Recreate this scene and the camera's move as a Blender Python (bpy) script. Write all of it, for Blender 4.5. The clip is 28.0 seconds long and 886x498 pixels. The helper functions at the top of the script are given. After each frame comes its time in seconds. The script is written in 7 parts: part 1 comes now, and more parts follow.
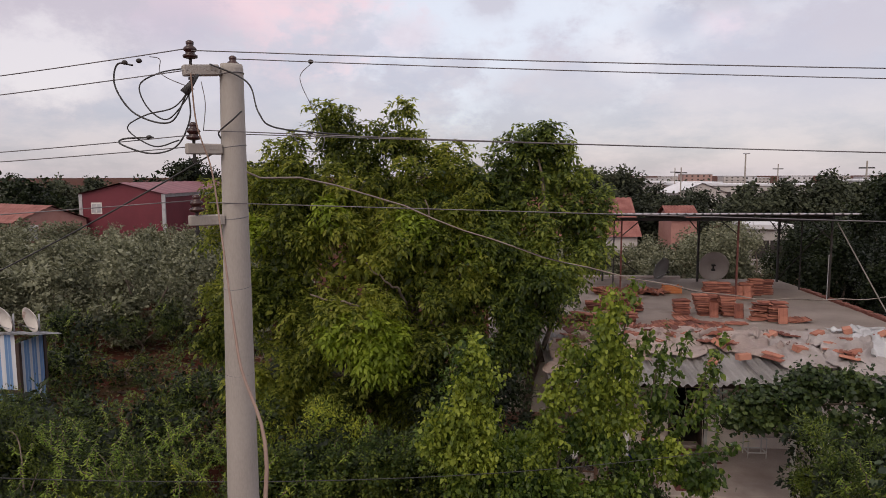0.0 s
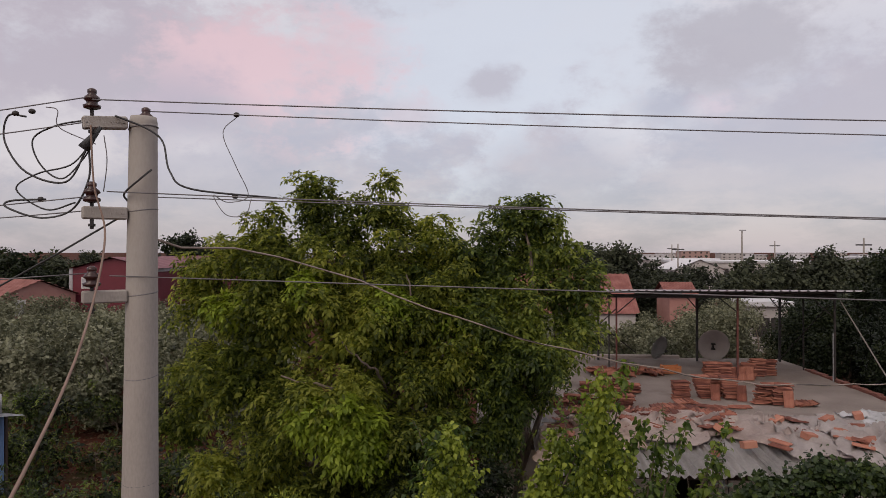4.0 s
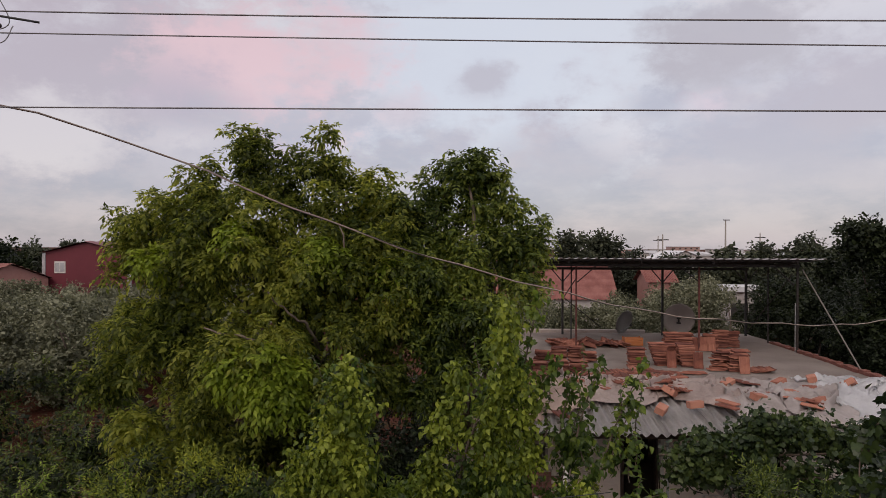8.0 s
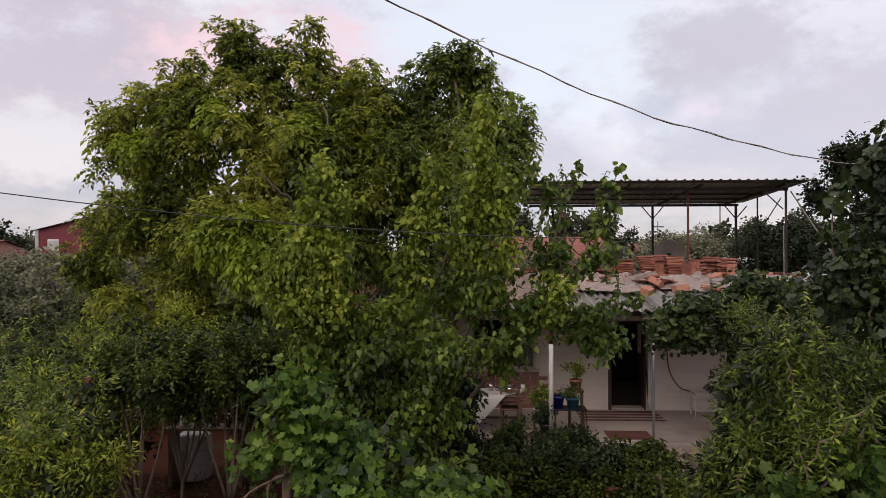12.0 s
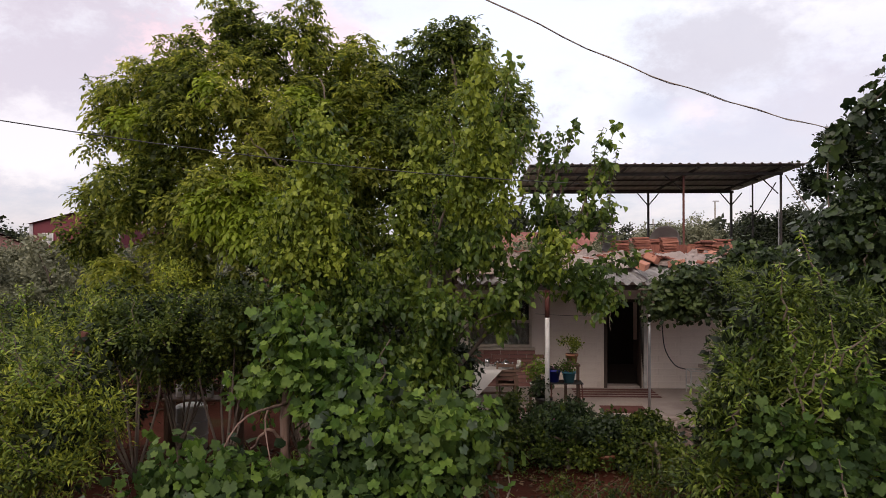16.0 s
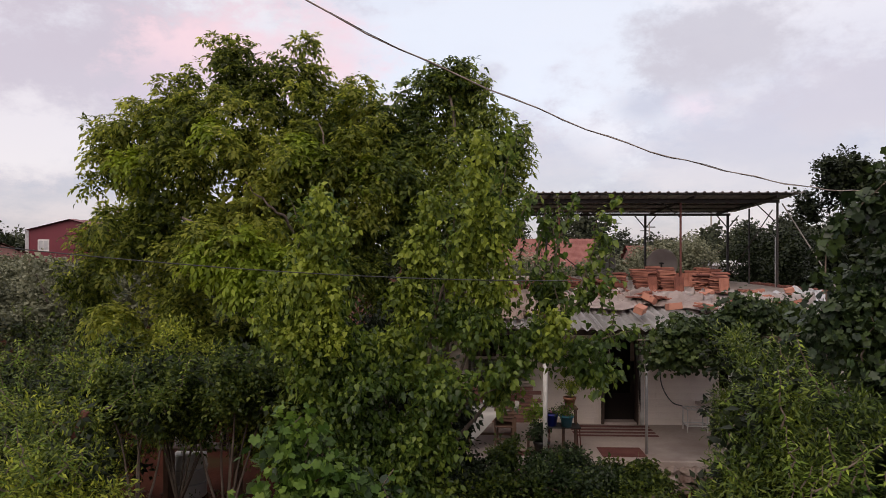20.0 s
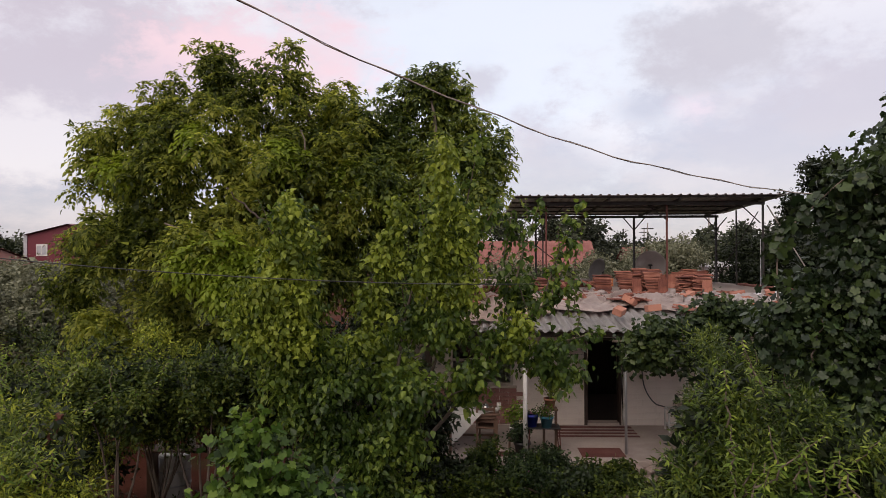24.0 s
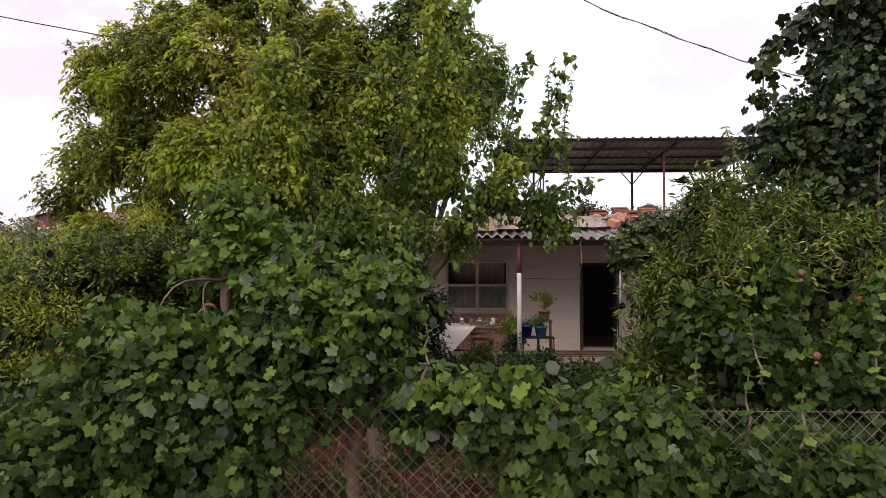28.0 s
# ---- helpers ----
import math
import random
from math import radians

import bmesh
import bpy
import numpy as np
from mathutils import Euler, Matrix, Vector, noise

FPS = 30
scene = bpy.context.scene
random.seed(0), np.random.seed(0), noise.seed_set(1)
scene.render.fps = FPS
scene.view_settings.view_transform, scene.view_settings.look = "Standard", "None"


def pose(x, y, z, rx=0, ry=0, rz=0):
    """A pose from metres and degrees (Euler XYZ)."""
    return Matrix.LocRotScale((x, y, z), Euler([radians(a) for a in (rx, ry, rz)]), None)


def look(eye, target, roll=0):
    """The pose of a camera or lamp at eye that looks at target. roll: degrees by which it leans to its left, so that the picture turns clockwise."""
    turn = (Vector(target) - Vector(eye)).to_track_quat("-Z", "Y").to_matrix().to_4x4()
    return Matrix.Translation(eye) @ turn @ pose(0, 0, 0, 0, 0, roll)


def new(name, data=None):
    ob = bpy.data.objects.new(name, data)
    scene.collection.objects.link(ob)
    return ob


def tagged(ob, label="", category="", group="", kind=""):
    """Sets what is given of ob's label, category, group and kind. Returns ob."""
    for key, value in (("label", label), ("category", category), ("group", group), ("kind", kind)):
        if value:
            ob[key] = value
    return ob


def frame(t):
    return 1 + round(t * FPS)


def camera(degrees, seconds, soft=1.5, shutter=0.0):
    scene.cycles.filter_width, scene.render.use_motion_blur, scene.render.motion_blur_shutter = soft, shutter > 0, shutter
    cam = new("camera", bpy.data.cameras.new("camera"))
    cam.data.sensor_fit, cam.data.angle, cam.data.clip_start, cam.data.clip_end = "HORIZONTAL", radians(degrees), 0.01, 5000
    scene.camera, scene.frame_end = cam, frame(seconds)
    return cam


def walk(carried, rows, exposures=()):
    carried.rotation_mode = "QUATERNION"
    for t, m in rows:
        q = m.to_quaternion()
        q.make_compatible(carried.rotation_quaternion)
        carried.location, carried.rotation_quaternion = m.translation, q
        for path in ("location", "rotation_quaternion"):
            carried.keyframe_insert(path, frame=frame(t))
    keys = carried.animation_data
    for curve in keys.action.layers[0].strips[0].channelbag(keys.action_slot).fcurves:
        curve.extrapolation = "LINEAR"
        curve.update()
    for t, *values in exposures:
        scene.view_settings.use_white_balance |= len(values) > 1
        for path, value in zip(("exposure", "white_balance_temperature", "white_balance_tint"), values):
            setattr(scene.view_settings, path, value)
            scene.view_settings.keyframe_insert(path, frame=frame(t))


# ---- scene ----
cam = camera(66.0, 28.0, soft=0.65)
PATH = [
    (0, (0.359, 0.35, 7.413), (0.24, 2.335, 7.199), -0.2),
    (0.5, (0.356, 0.484, 7.453), (0.236, 2.469, 7.238), -0.2),
    (1, (0.299, 0.577, 7.282), (0.177, 2.561, 7.067), -0.3),
    (1.5, (0.456, 0.795, 6.77), (0.333, 2.78, 6.562), -0.2),
    (2, (0.401, 0.877, 7.082), (0.284, 2.866, 6.912), -0.4),
    (2.5, (0.435, 0.966, 7.436), (0.317, 2.96, 7.346), -0.2),
    (4.5, (0.926, 1.147, 7.289), (0.812, 3.144, 7.298), 0.1),
    (5, (1.534, 1.213, 6.788), (1.425, 3.21, 6.792), 0.3),
    (5.5, (1.74, 1.308, 6.484), (1.634, 3.306, 6.481), 0.1),
    (6, (1.772, 1.463, 6.639), (1.668, 3.46, 6.635), 0.1),
    (6.5, (1.791, 1.565, 6.368), (1.688, 3.562, 6.363), 0.0),
    (7, (1.795, 1.636, 6.451), (1.693, 3.634, 6.445), 0.0),
    (7.5, (1.7, 1.66, 6.513), (1.608, 3.658, 6.505), 0.2),
    (8, (1.721, 1.671, 6.509), (1.627, 3.669, 6.505), 0.2),
    (8.5, (1.681, 1.713, 6.303), (1.596, 3.711, 6.294), 0.1),
    (9, (1.786, 1.761, 6.172), (1.694, 3.759, 6.161), 0.0),
    (9.5, (1.763, 1.734, 5.854), (1.675, 3.732, 5.846), -0.1),
    (10, (1.779, 1.71, 5.623), (1.691, 3.708, 5.617), 0.1),
    (10.5, (1.834, 1.648, 5.413), (1.746, 3.646, 5.406), 0.1),
    (11, (1.858, 1.651, 4.851), (1.776, 3.649, 4.853), 0.0),
    (11.5, (1.947, 1.693, 4.251), (1.861, 3.691, 4.265), -0.1),
    (13.5, (1.986, 1.712, 3.951), (1.906, 3.711, 3.965), -0.0),
    (14, (1.97, 1.774, 3.914), (1.896, 3.772, 3.928), 0.1),
    (14.5, (1.954, 1.742, 3.696), (1.881, 3.741, 3.709), 0.1),
    (15, (1.944, 1.723, 3.79), (1.871, 3.721, 3.804), 0.1),
    (15.5, (1.958, 1.713, 3.376), (1.885, 3.712, 3.394), 0.0),
    (16, (1.951, 1.693, 3.552), (1.878, 3.692, 3.569), -0.0),
    (16.5, (1.931, 1.659, 3.46), (1.859, 3.657, 3.475), 0.1),
    (17, (1.989, 1.64, 3.013), (1.917, 3.639, 3.034), 0.1),
    (17.5, (1.988, 1.66, 3.336), (1.919, 3.658, 3.354), 0.1),
    (18, (1.946, 1.685, 3.935), (1.881, 3.684, 3.947), 0.1),
    (18.5, (1.958, 1.664, 4.503), (1.891, 3.663, 4.51), -0.1),
    (19, (1.952, 1.684, 4.951), (1.885, 3.683, 4.953), -0.1),
    (19.5, (1.916, 1.57, 4.704), (1.851, 3.569, 4.703), -0.0),
    (20, (1.905, 1.651, 4.508), (1.843, 3.65, 4.511), 0.1),
    (20.5, (1.843, 1.572, 4.517), (1.778, 3.571, 4.52), -0.0),
    (22.5, (1.84, 1.55, 4.374), (1.776, 3.549, 4.382), 0.0),
    (23, (1.953, 1.539, 4.09), (1.889, 3.538, 4.101), 0.1),
    (23.5, (2.236, 1.461, 4.084), (2.17, 3.46, 4.094), 0.1),
    (24, (2.326, 1.49, 4.529), (2.259, 3.489, 4.539), -0.2),
    (24.5, (2.322, 1.43, 4.229), (2.252, 3.429, 4.24), -0.1),
    (25, (2.236, 1.457, 3.625), (2.172, 3.456, 3.64), 0.2),
    (25.5, (2.265, 1.349, 3.455), (2.192, 3.348, 3.474), -0.0),
    (26, (2.245, 1.343, 3.13), (2.173, 3.342, 3.154), 0.0),
    (26.5, (2.252, 1.374, 2.918), (2.181, 3.373, 2.945), 0.1),
    (27, (2.304, 1.389, 2.811), (2.234, 3.388, 2.839), 0.1),
    (27.5, (2.401, 1.439, 2.74), (2.33, 3.438, 2.77), 0.0),
    (28, (2.479, 1.494, 2.598), (2.405, 3.493, 2.631), -0.1),
]
walk(cam, [(t, look(eye, target, roll)) for t, eye, target, roll in PATH],
     exposures=[(0, -0.40, 6950, 12), (2.5, -0.45, 6950, 12), (4.5, -0.68, 6950, 12), (8, -0.65, 6950, 12), (11, -0.42, 6950, 12), (14, -0.12, 6950, 12), (16, -0.04, 6950, 12), (17, 0.06, 6950, 12), (18, -0.1, 6950, 12), (19, -0.34, 6950, 12), (20, -0.29, 6950, 12), (22.5, -0.22, 6950, 12), (24, -0.26, 6950, 12), (25, -0.14, 6950, 12), (26.5, 0.1, 6950, 12), (28, 0.3, 6950, 12)])


# ---- sky and light ----
world = bpy.data.worlds.new("evening_sky")
scene.world = world
world.use_nodes = True
wn, wl = world.node_tree.nodes, world.node_tree.links
wn.clear()


def wmath(op, a, b):
    n = wn.new("ShaderNodeMath")
    n.operation = op
    for k, v in enumerate((a, b)):
        if isinstance(v, (int, float)):
            n.inputs[k].default_value = v
        else:
            wl.new(v, n.inputs[k])
    return n.outputs[0]


def wramp(fac, stops):
    n = wn.new("ShaderNodeValToRGB")
    el = n.color_ramp.elements
    while len(el) < len(stops):
        el.new(0.5)
    for e, (p, c) in zip(el, stops):
        e.position, e.color = p, (*c, 1) if len(c) == 3 else c
    wl.new(fac, n.inputs[0])
    return n.outputs[0]


def wmix(fac, a, b):
    n = wn.new("ShaderNodeMix")
    n.data_type = "RGBA"
    for k, v in ((0, fac), (6, a), (7, b)):
        if isinstance(v, (int, float)):
            n.inputs[k].default_value = v
        elif isinstance(v, tuple):
            n.inputs[k].default_value = (*v, 1)
        else:
            wl.new(v, n.inputs[k])
    return n.outputs[2]


coord = wn.new("ShaderNodeTexCoord")
sep = wn.new("ShaderNodeSeparateXYZ")
wl.new(coord.outputs["Generated"], sep.inputs[0])
up = sep.outputs[2]
base = wramp(up, [(0.0, (0.55, 0.53, 0.62)), (0.05, (0.51, 0.51, 0.65)), (0.16, (0.65, 0.64, 0.78)), (0.30, (0.95, 0.94, 1.04)), (0.6, (1.25, 1.22, 1.25)), (1.0, (1.5, 1.45, 1.42))])


def wnoise(scale, detail, rough, stretch, shift=0.0):
    m = wn.new("ShaderNodeMapping")
    m.inputs[3].default_value = stretch
    m.inputs[1].default_value = (shift, shift, shift)
    wl.new(coord.outputs["Generated"], m.inputs[0])
    n = wn.new("ShaderNodeTexNoise")
    n.inputs["Scale"].default_value, n.inputs["Detail"].default_value, n.inputs["Roughness"].default_value = scale, detail, rough
    wl.new(m.outputs[0], n.inputs[0])
    return n.outputs[0]


def wspot(direction, inner, outer, wobble):
    """How near the sky's direction is to a cloud's middle, with an uneven rim."""
    d = Vector(direction).normalized()
    n = wn.new("ShaderNodeVectorMath")
    n.operation = "SUBTRACT"
    wl.new(coord.outputs["Generated"], n.inputs[0])
    n.inputs[1].default_value = d
    s = wn.new("ShaderNodeVectorMath")
    s.operation = "MULTIPLY"
    s.inputs[1].default_value = (1, 1, 1.7)
    wl.new(n.outputs[0], s.inputs[0])
    ln = wn.new("ShaderNodeVectorMath")
    ln.operation = "LENGTH"
    wl.new(s.outputs[0], ln.inputs[0])
    dist = wmath("ADD", ln.outputs["Value"], wmath("MULTIPLY", wmath("SUBTRACT", wobble, 0.5), outer * 2.7))
    r = wn.new("ShaderNodeMapRange")
    r.interpolation_type = "SMOOTHSTEP"
    wl.new(dist, r.inputs[0])
    for k, v in ((1, inner), (2, outer), (3, 1.0), (4, 0.0)):
        r.inputs[k].default_value = v
    return r.outputs[0]


puffs = wnoise(4.2, 7, 0.62, (1, 1, 2.6))
billow = wnoise(8.5, 9, 0.66, (1, 1, 1.6), 7.7)
fine = wnoise(11.0, 6, 0.6, (1, 1, 2.0), 3.1)
sky_col = wmix(wmath("MULTIPLY", wramp(puffs, [(0.44, (0, 0, 0)), (0.58, (1, 1, 1))]), 0.9), base, (0.74, 0.68, 0.78))
sky_col = wmix(wmath("MULTIPLY", wmath("MULTIPLY", wramp(fine, [(0.50, (0, 0, 0)), (0.70, (1, 1, 1))]), 0.5), wramp(up, [(0.06, (0.15, 0.15, 0.15)), (0.2, (1, 1, 1))])), sky_col, (0.96, 0.93, 1.0))
# the larger clouds: a rosy one, a bright gap and two grey-violet ones
for way, inner, outer, much, tint in (
        ((0.04, 1, 0.30), 0.10, 0.34, 0.85, (0.92, 1.00, 1.16)), ((0.24, 1, 0.26), 0.05, 0.20, 0.6, (0.94, 0.99, 1.12)),
        ((-0.58, 1, 0.27), 0.10, 0.32, 0.9, (0.70, 0.62, 0.72)), ((-0.32, 1, 0.26), 0.05, 0.19, 0.95, (1.10, 0.80, 0.88)), ((-0.22, 1, 0.30), 0.02, 0.11, 0.7, (1.06, 0.78, 0.86)),
        ((-0.63, 1, 0.175), 0.03, 0.12, 0.75, (1.00, 0.95, 1.02)), ((-0.43, 1, 0.155), 0.02, 0.10, 0.7, (1.02, 0.96, 1.04)), ((-0.42, 1, 0.21), 0.02, 0.12, 0.7, (0.66, 0.60, 0.74)),
        ((0.37, 1, 0.288), 0.035, 0.14, 0.8, (0.66, 0.61, 0.68)), ((0.33, 1, 0.26), 0.01, 0.09, 0.65, (0.66, 0.61, 0.69)), ((0.26, 1, 0.208), 0.008, 0.06, 0.75, (0.60, 0.60, 0.74)),
        ((0.01, 1, 0.243), 0.012, 0.055, 0.8, (0.68, 0.64, 0.74)), ((-0.11, 1, 0.20), 0.01, 0.06, 0.6, (0.92, 0.78, 0.88)), ((0.345, 1, 0.205), 0.01, 0.055, 0.75, (1.02, 0.84, 0.96)),
        ((0.44, 1, 0.155), 0.05, 0.16, 0.8, (0.66, 0.62, 0.74)), ((0.58, 1, 0.225), 0.05, 0.14, 0.8, (0.70, 0.64, 0.74)), ((0.2, 1, 0.158), 0.015, 0.09, 0.6, (1.0, 0.97, 1.06)), ((-0.4, 1, 0.10), 0.04, 0.14, 0.6, (0.62, 0.60, 0.74)), ((0.12, 1, 0.12), 0.03, 0.12, 0.6, (0.64, 0.62, 0.74))):
    sky_col = wmix(wmath("MULTIPLY", wspot(way, inner, outer, billow), much), sky_col, tint)
nish = wn.new("ShaderNodeTexSky")
nish.sky_type, nish.sun_disc, nish.sun_elevation, nish.sun_rotation = "NISHITA", False, radians(40), radians(201)
sky_col = wmix(0.04, sky_col, nish.outputs[0])
bg = wn.new("ShaderNodeBackground")
wl.new(sky_col, bg.inputs[0])
bg.inputs[1].default_value = 1.0
wl.new(bg.outputs[0], wn.new("ShaderNodeOutputWorld").inputs[0])

sun = new("sun", bpy.data.lights.new("sun", "SUN"))
sun.data.energy, sun.data.angle, sun.data.color = 1.6, radians(40), (1.0, 0.87, 0.74)
sun.matrix_world = look((-7, -12, 16), (0, 6, 0))


# ---- materials ----
def material(name, colors, rough=0.8, scale=6.0, bump=0.3, island=0.0, objrand=0.0, metal=0.0, fine=60.0, glow=0.0, stretch=(1, 1, 1), grime=None, span=(0.4, 0.95)):
    """colors: from dark to light along a noise; island, objrand: how far pieces differ."""
    m = bpy.data.materials.new(name)
    m.use_nodes = True
    nt = m.node_tree
    b = nt.nodes["Principled BSDF"]
    tc = nt.nodes.new("ShaderNodeTexCoord")
    mp = nt.nodes.new("ShaderNodeMapping")
    mp.inputs[3].default_value = stretch
    nt.links.new(tc.outputs["Object"], mp.inputs[0])
    n1, n2 = nt.nodes.new("ShaderNodeTexNoise"), nt.nodes.new("ShaderNodeTexNoise")
    n1.inputs["Scale"].default_value, n1.inputs["Detail"].default_value = scale, 5
    n2.inputs["Scale"].default_value, n2.inputs["Detail"].default_value = fine, 4
    for n in (n1, n2):
        nt.links.new(mp.outputs[0], n.inputs[0])
    add = nt.nodes.new("ShaderNodeMath")
    add.operation = "MULTIPLY_ADD"
    nt.links.new(n2.outputs[0], add.inputs[0])
    add.inputs[1].default_value = 0.35
    nt.links.new(n1.outputs[0], add.inputs[2])
    fac = add.outputs[0]
    for k, source in ((island, "ShaderNodeNewGeometry"), (objrand, "ShaderNodeObjectInfo")):
        if k:
            g = nt.nodes.new(source)
            out = g.outputs["Random Per Island"] if source == "ShaderNodeNewGeometry" else g.outputs["Random"]
            a2 = nt.nodes.new("ShaderNodeMath")
            a2.operation = "MULTIPLY_ADD"
            nt.links.new(out, a2.inputs[0])
            a2.inputs[1].default_value = k
            sb = nt.nodes.new("ShaderNodeMath")
            sb.operation = "SUBTRACT"
            nt.links.new(fac, sb.inputs[0])
            sb.inputs[1].default_value = k / 2
            nt.links.new(sb.outputs[0], a2.inputs[2])
            fac = a2.outputs[0]
    r = nt.nodes.new("ShaderNodeValToRGB")
    el = r.color_ramp.elements
    while len(el) < len(colors):
        el.new(0.5)
    for k, (e, c) in enumerate(zip(el, colors)):
        e.position, e.color = span[0] + (span[1] - span[0]) * k / max(1, len(colors) - 1), (*c, 1)
    nt.links.new(fac, r.inputs[0])
    col = r.outputs[0]
    if grime:
        n3 = nt.nodes.new("ShaderNodeTexNoise")
        n3.inputs["Scale"].default_value, n3.inputs["Detail"].default_value = grime[1], 8
        nt.links.new(tc.outputs["Object"], n3.inputs[0])
        r3 = nt.nodes.new("ShaderNodeValToRGB")
        r3.color_ramp.elements[0].position, r3.color_ramp.elements[1].position = grime[2], grime[2] + 0.14
        nt.links.new(n3.outputs[0], r3.inputs[0])
        mx = nt.nodes.new("ShaderNodeMix")
        mx.data_type = "RGBA"
        nt.links.new(r3.outputs[0], mx.inputs[0])
        nt.links.new(col, mx.inputs[6])
        mx.inputs[7].default_value = (*grime[0], 1)
        col = mx.outputs[2]
    nt.links.new(col, b.inputs["Base Color"])
    b.inputs["Roughness"].default_value, b.inputs["Metallic"].default_value = rough, metal
    if bump:
        bp = nt.nodes.new("ShaderNodeBump")
        bp.inputs["Strength"].default_value, bp.inputs["Distance"].default_value = bump, 0.01
        nt.links.new(n2.outputs[0], bp.inputs["Height"])
        nt.links.new(bp.outputs[0], b.inputs["Normal"])
    return m


def leaf_material(name, colors, rough=0.5, through_light=0.25, patch=0.9, gloss=0.22):
    """Leaves: each differs, branches differ, some light passes."""
    m = material(name, colors, rough, patch, 0.0, island=0.42, fine=26.0, span=(0.48, 0.9))
    nt = m.node_tree
    b = nt.nodes["Principled BSDF"]
    b.inputs["Specular IOR Level"].default_value = gloss
    t = nt.nodes.new("ShaderNodeBsdfTranslucent")
    ramp = next(n for n in nt.nodes if n.type == "VALTORGB")
    # light that passes through a blade comes out stronger and yellower than what it throws back
    warm = nt.nodes.new("ShaderNodeMix")
    warm.data_type, warm.blend_type = "RGBA", "MULTIPLY"
    warm.inputs[0].default_value, warm.inputs[7].default_value = 1.0, (1.55, 1.5, 1.2, 1)
    nt.links.new(ramp.outputs[0], warm.inputs[6])
    nt.links.new(warm.outputs[2], t.inputs[0])
    mix = nt.nodes.new("ShaderNodeMixShader")
    mix.inputs[0].default_value = through_light
    nt.links.new(b.outputs[0], mix.inputs[1])
    nt.links.new(t.outputs[0], mix.inputs[2])
    nt.links.new(mix.outputs[0], nt.nodes["Material Output"].inputs[0])
    return m


SOIL = material("red_soil", [(0.036, 0.012, 0.008), (0.070, 0.022, 0.014), (0.105, 0.040, 0.026)], 0.95, 0.6, 0.8, fine=18, grime=((0.041, 0.048, 0.019), 0.35, 0.56))
SOIL.node_tree.nodes["Principled BSDF"].inputs["Specular IOR Level"].default_value = 0.08
CONCRETE = material("old_concrete", [(0.30, 0.245, 0.22), (0.44, 0.37, 0.34), (0.53, 0.46, 0.43)], 0.9, 0.7, 0.35, fine=35, grime=((0.29, 0.225, 0.20), 0.5, 0.56))
POLE_CONCRETE = material("pole_concrete", [(0.25, 0.225, 0.205), (0.34, 0.31, 0.285), (0.40, 0.37, 0.34)], 0.85, 2.0, 0.25, fine=90, stretch=(1, 1, 0.35))
PLASTER = material("white_plaster", [(0.64, 0.55, 0.50), (0.78, 0.69, 0.63), (0.84, 0.76, 0.70)], 0.9, 1.2, 0.35, fine=40, grime=((0.55, 0.43, 0.38), 1.3, 0.62))
TILE = material("clay_tile", [(0.11, 0.036, 0.028), (0.225, 0.078, 0.053), (0.36, 0.15, 0.105)], 0.88, 3.0, 0.3, objrand=0.7, fine=45)
BRICK = material("hollow_brick", [(0.22, 0.08, 0.055), (0.35, 0.14, 0.095), (0.44, 0.20, 0.14)], 0.9, 4.0, 0.3, objrand=0.5, fine=50)
FIBRE = material("fibre_cement", [(0.25, 0.235, 0.235), (0.42, 0.40, 0.40), (0.53, 0.505, 0.51)], 0.85, 1.4, 0.3, fine=25, stretch=(1, 0.5, 1))
SHEET = material("plastic_sheeting", [(0.40, 0.31, 0.285), (0.54, 0.445, 0.42), (0.64, 0.56, 0.54)], 0.45, 1.5, 0.3, fine=22)
WHITE_SHEET = material("white_plastic_sheeting", [(0.6, 0.6, 0.63), (0.75, 0.75, 0.78), (0.8, 0.8, 0.83)], 0.45, 2.0, 0.3, fine=20)
RUST = material("rust_red_paint", [(0.06, 0.022, 0.018), (0.12, 0.035, 0.028), (0.17, 0.06, 0.045)], 0.7, 5.0, 0.3, fine=60)
DARK_STEEL = material("dark_steel", [(0.015, 0.014, 0.014), (0.03, 0.026, 0.025), (0.05, 0.035, 0.03)], 0.6, 6.0, 0.2, fine=60)
CANOPY_TOP = material("sheet_metal", [(0.36, 0.31, 0.30), (0.46, 0.41, 0.40), (0.54, 0.49, 0.48)], 0.34, 1.5, 0.15, fine=30, metal=0.8)
GALV = material("galvanised_metal", [(0.32, 0.32, 0.34), (0.45, 0.45, 0.47), (0.52, 0.52, 0.54)], 0.45, 3.0, 0.1, metal=0.5, fine=40)
BARK = material("bark", [(0.07, 0.05, 0.04), (0.14, 0.105, 0.085), (0.22, 0.175, 0.145)], 0.9, 8.0, 0.9, fine=30, stretch=(1, 1, 0.3))
CABLE = material("cable_rubber", [(0.03, 0.03, 0.032), (0.05, 0.05, 0.052)], 0.6, 6.0, 0.0)
CABLE_PALE = material("weathered_cable", [(0.27, 0.21, 0.175), (0.38, 0.31, 0.27)], 0.6, 6.0, 0.0)
WIRE = material("aluminium_wire", [(0.13, 0.12, 0.13), (0.2, 0.19, 0.2)], 0.5, 5.0, 0.0, metal=0.3)
PORCELAIN = material("brown_porcelain", [(0.03, 0.013, 0.012), (0.055, 0.02, 0.018)], 0.25, 5.0, 0.0)
WALNUT_LEAF = leaf_material("walnut_leaf", [(0.040, 0.058, 0.013), (0.110, 0.142, 0.029), (0.215, 0.245, 0.049), (0.36, 0.375, 0.08)], 0.5, 0.66, 0.4, 0.28)
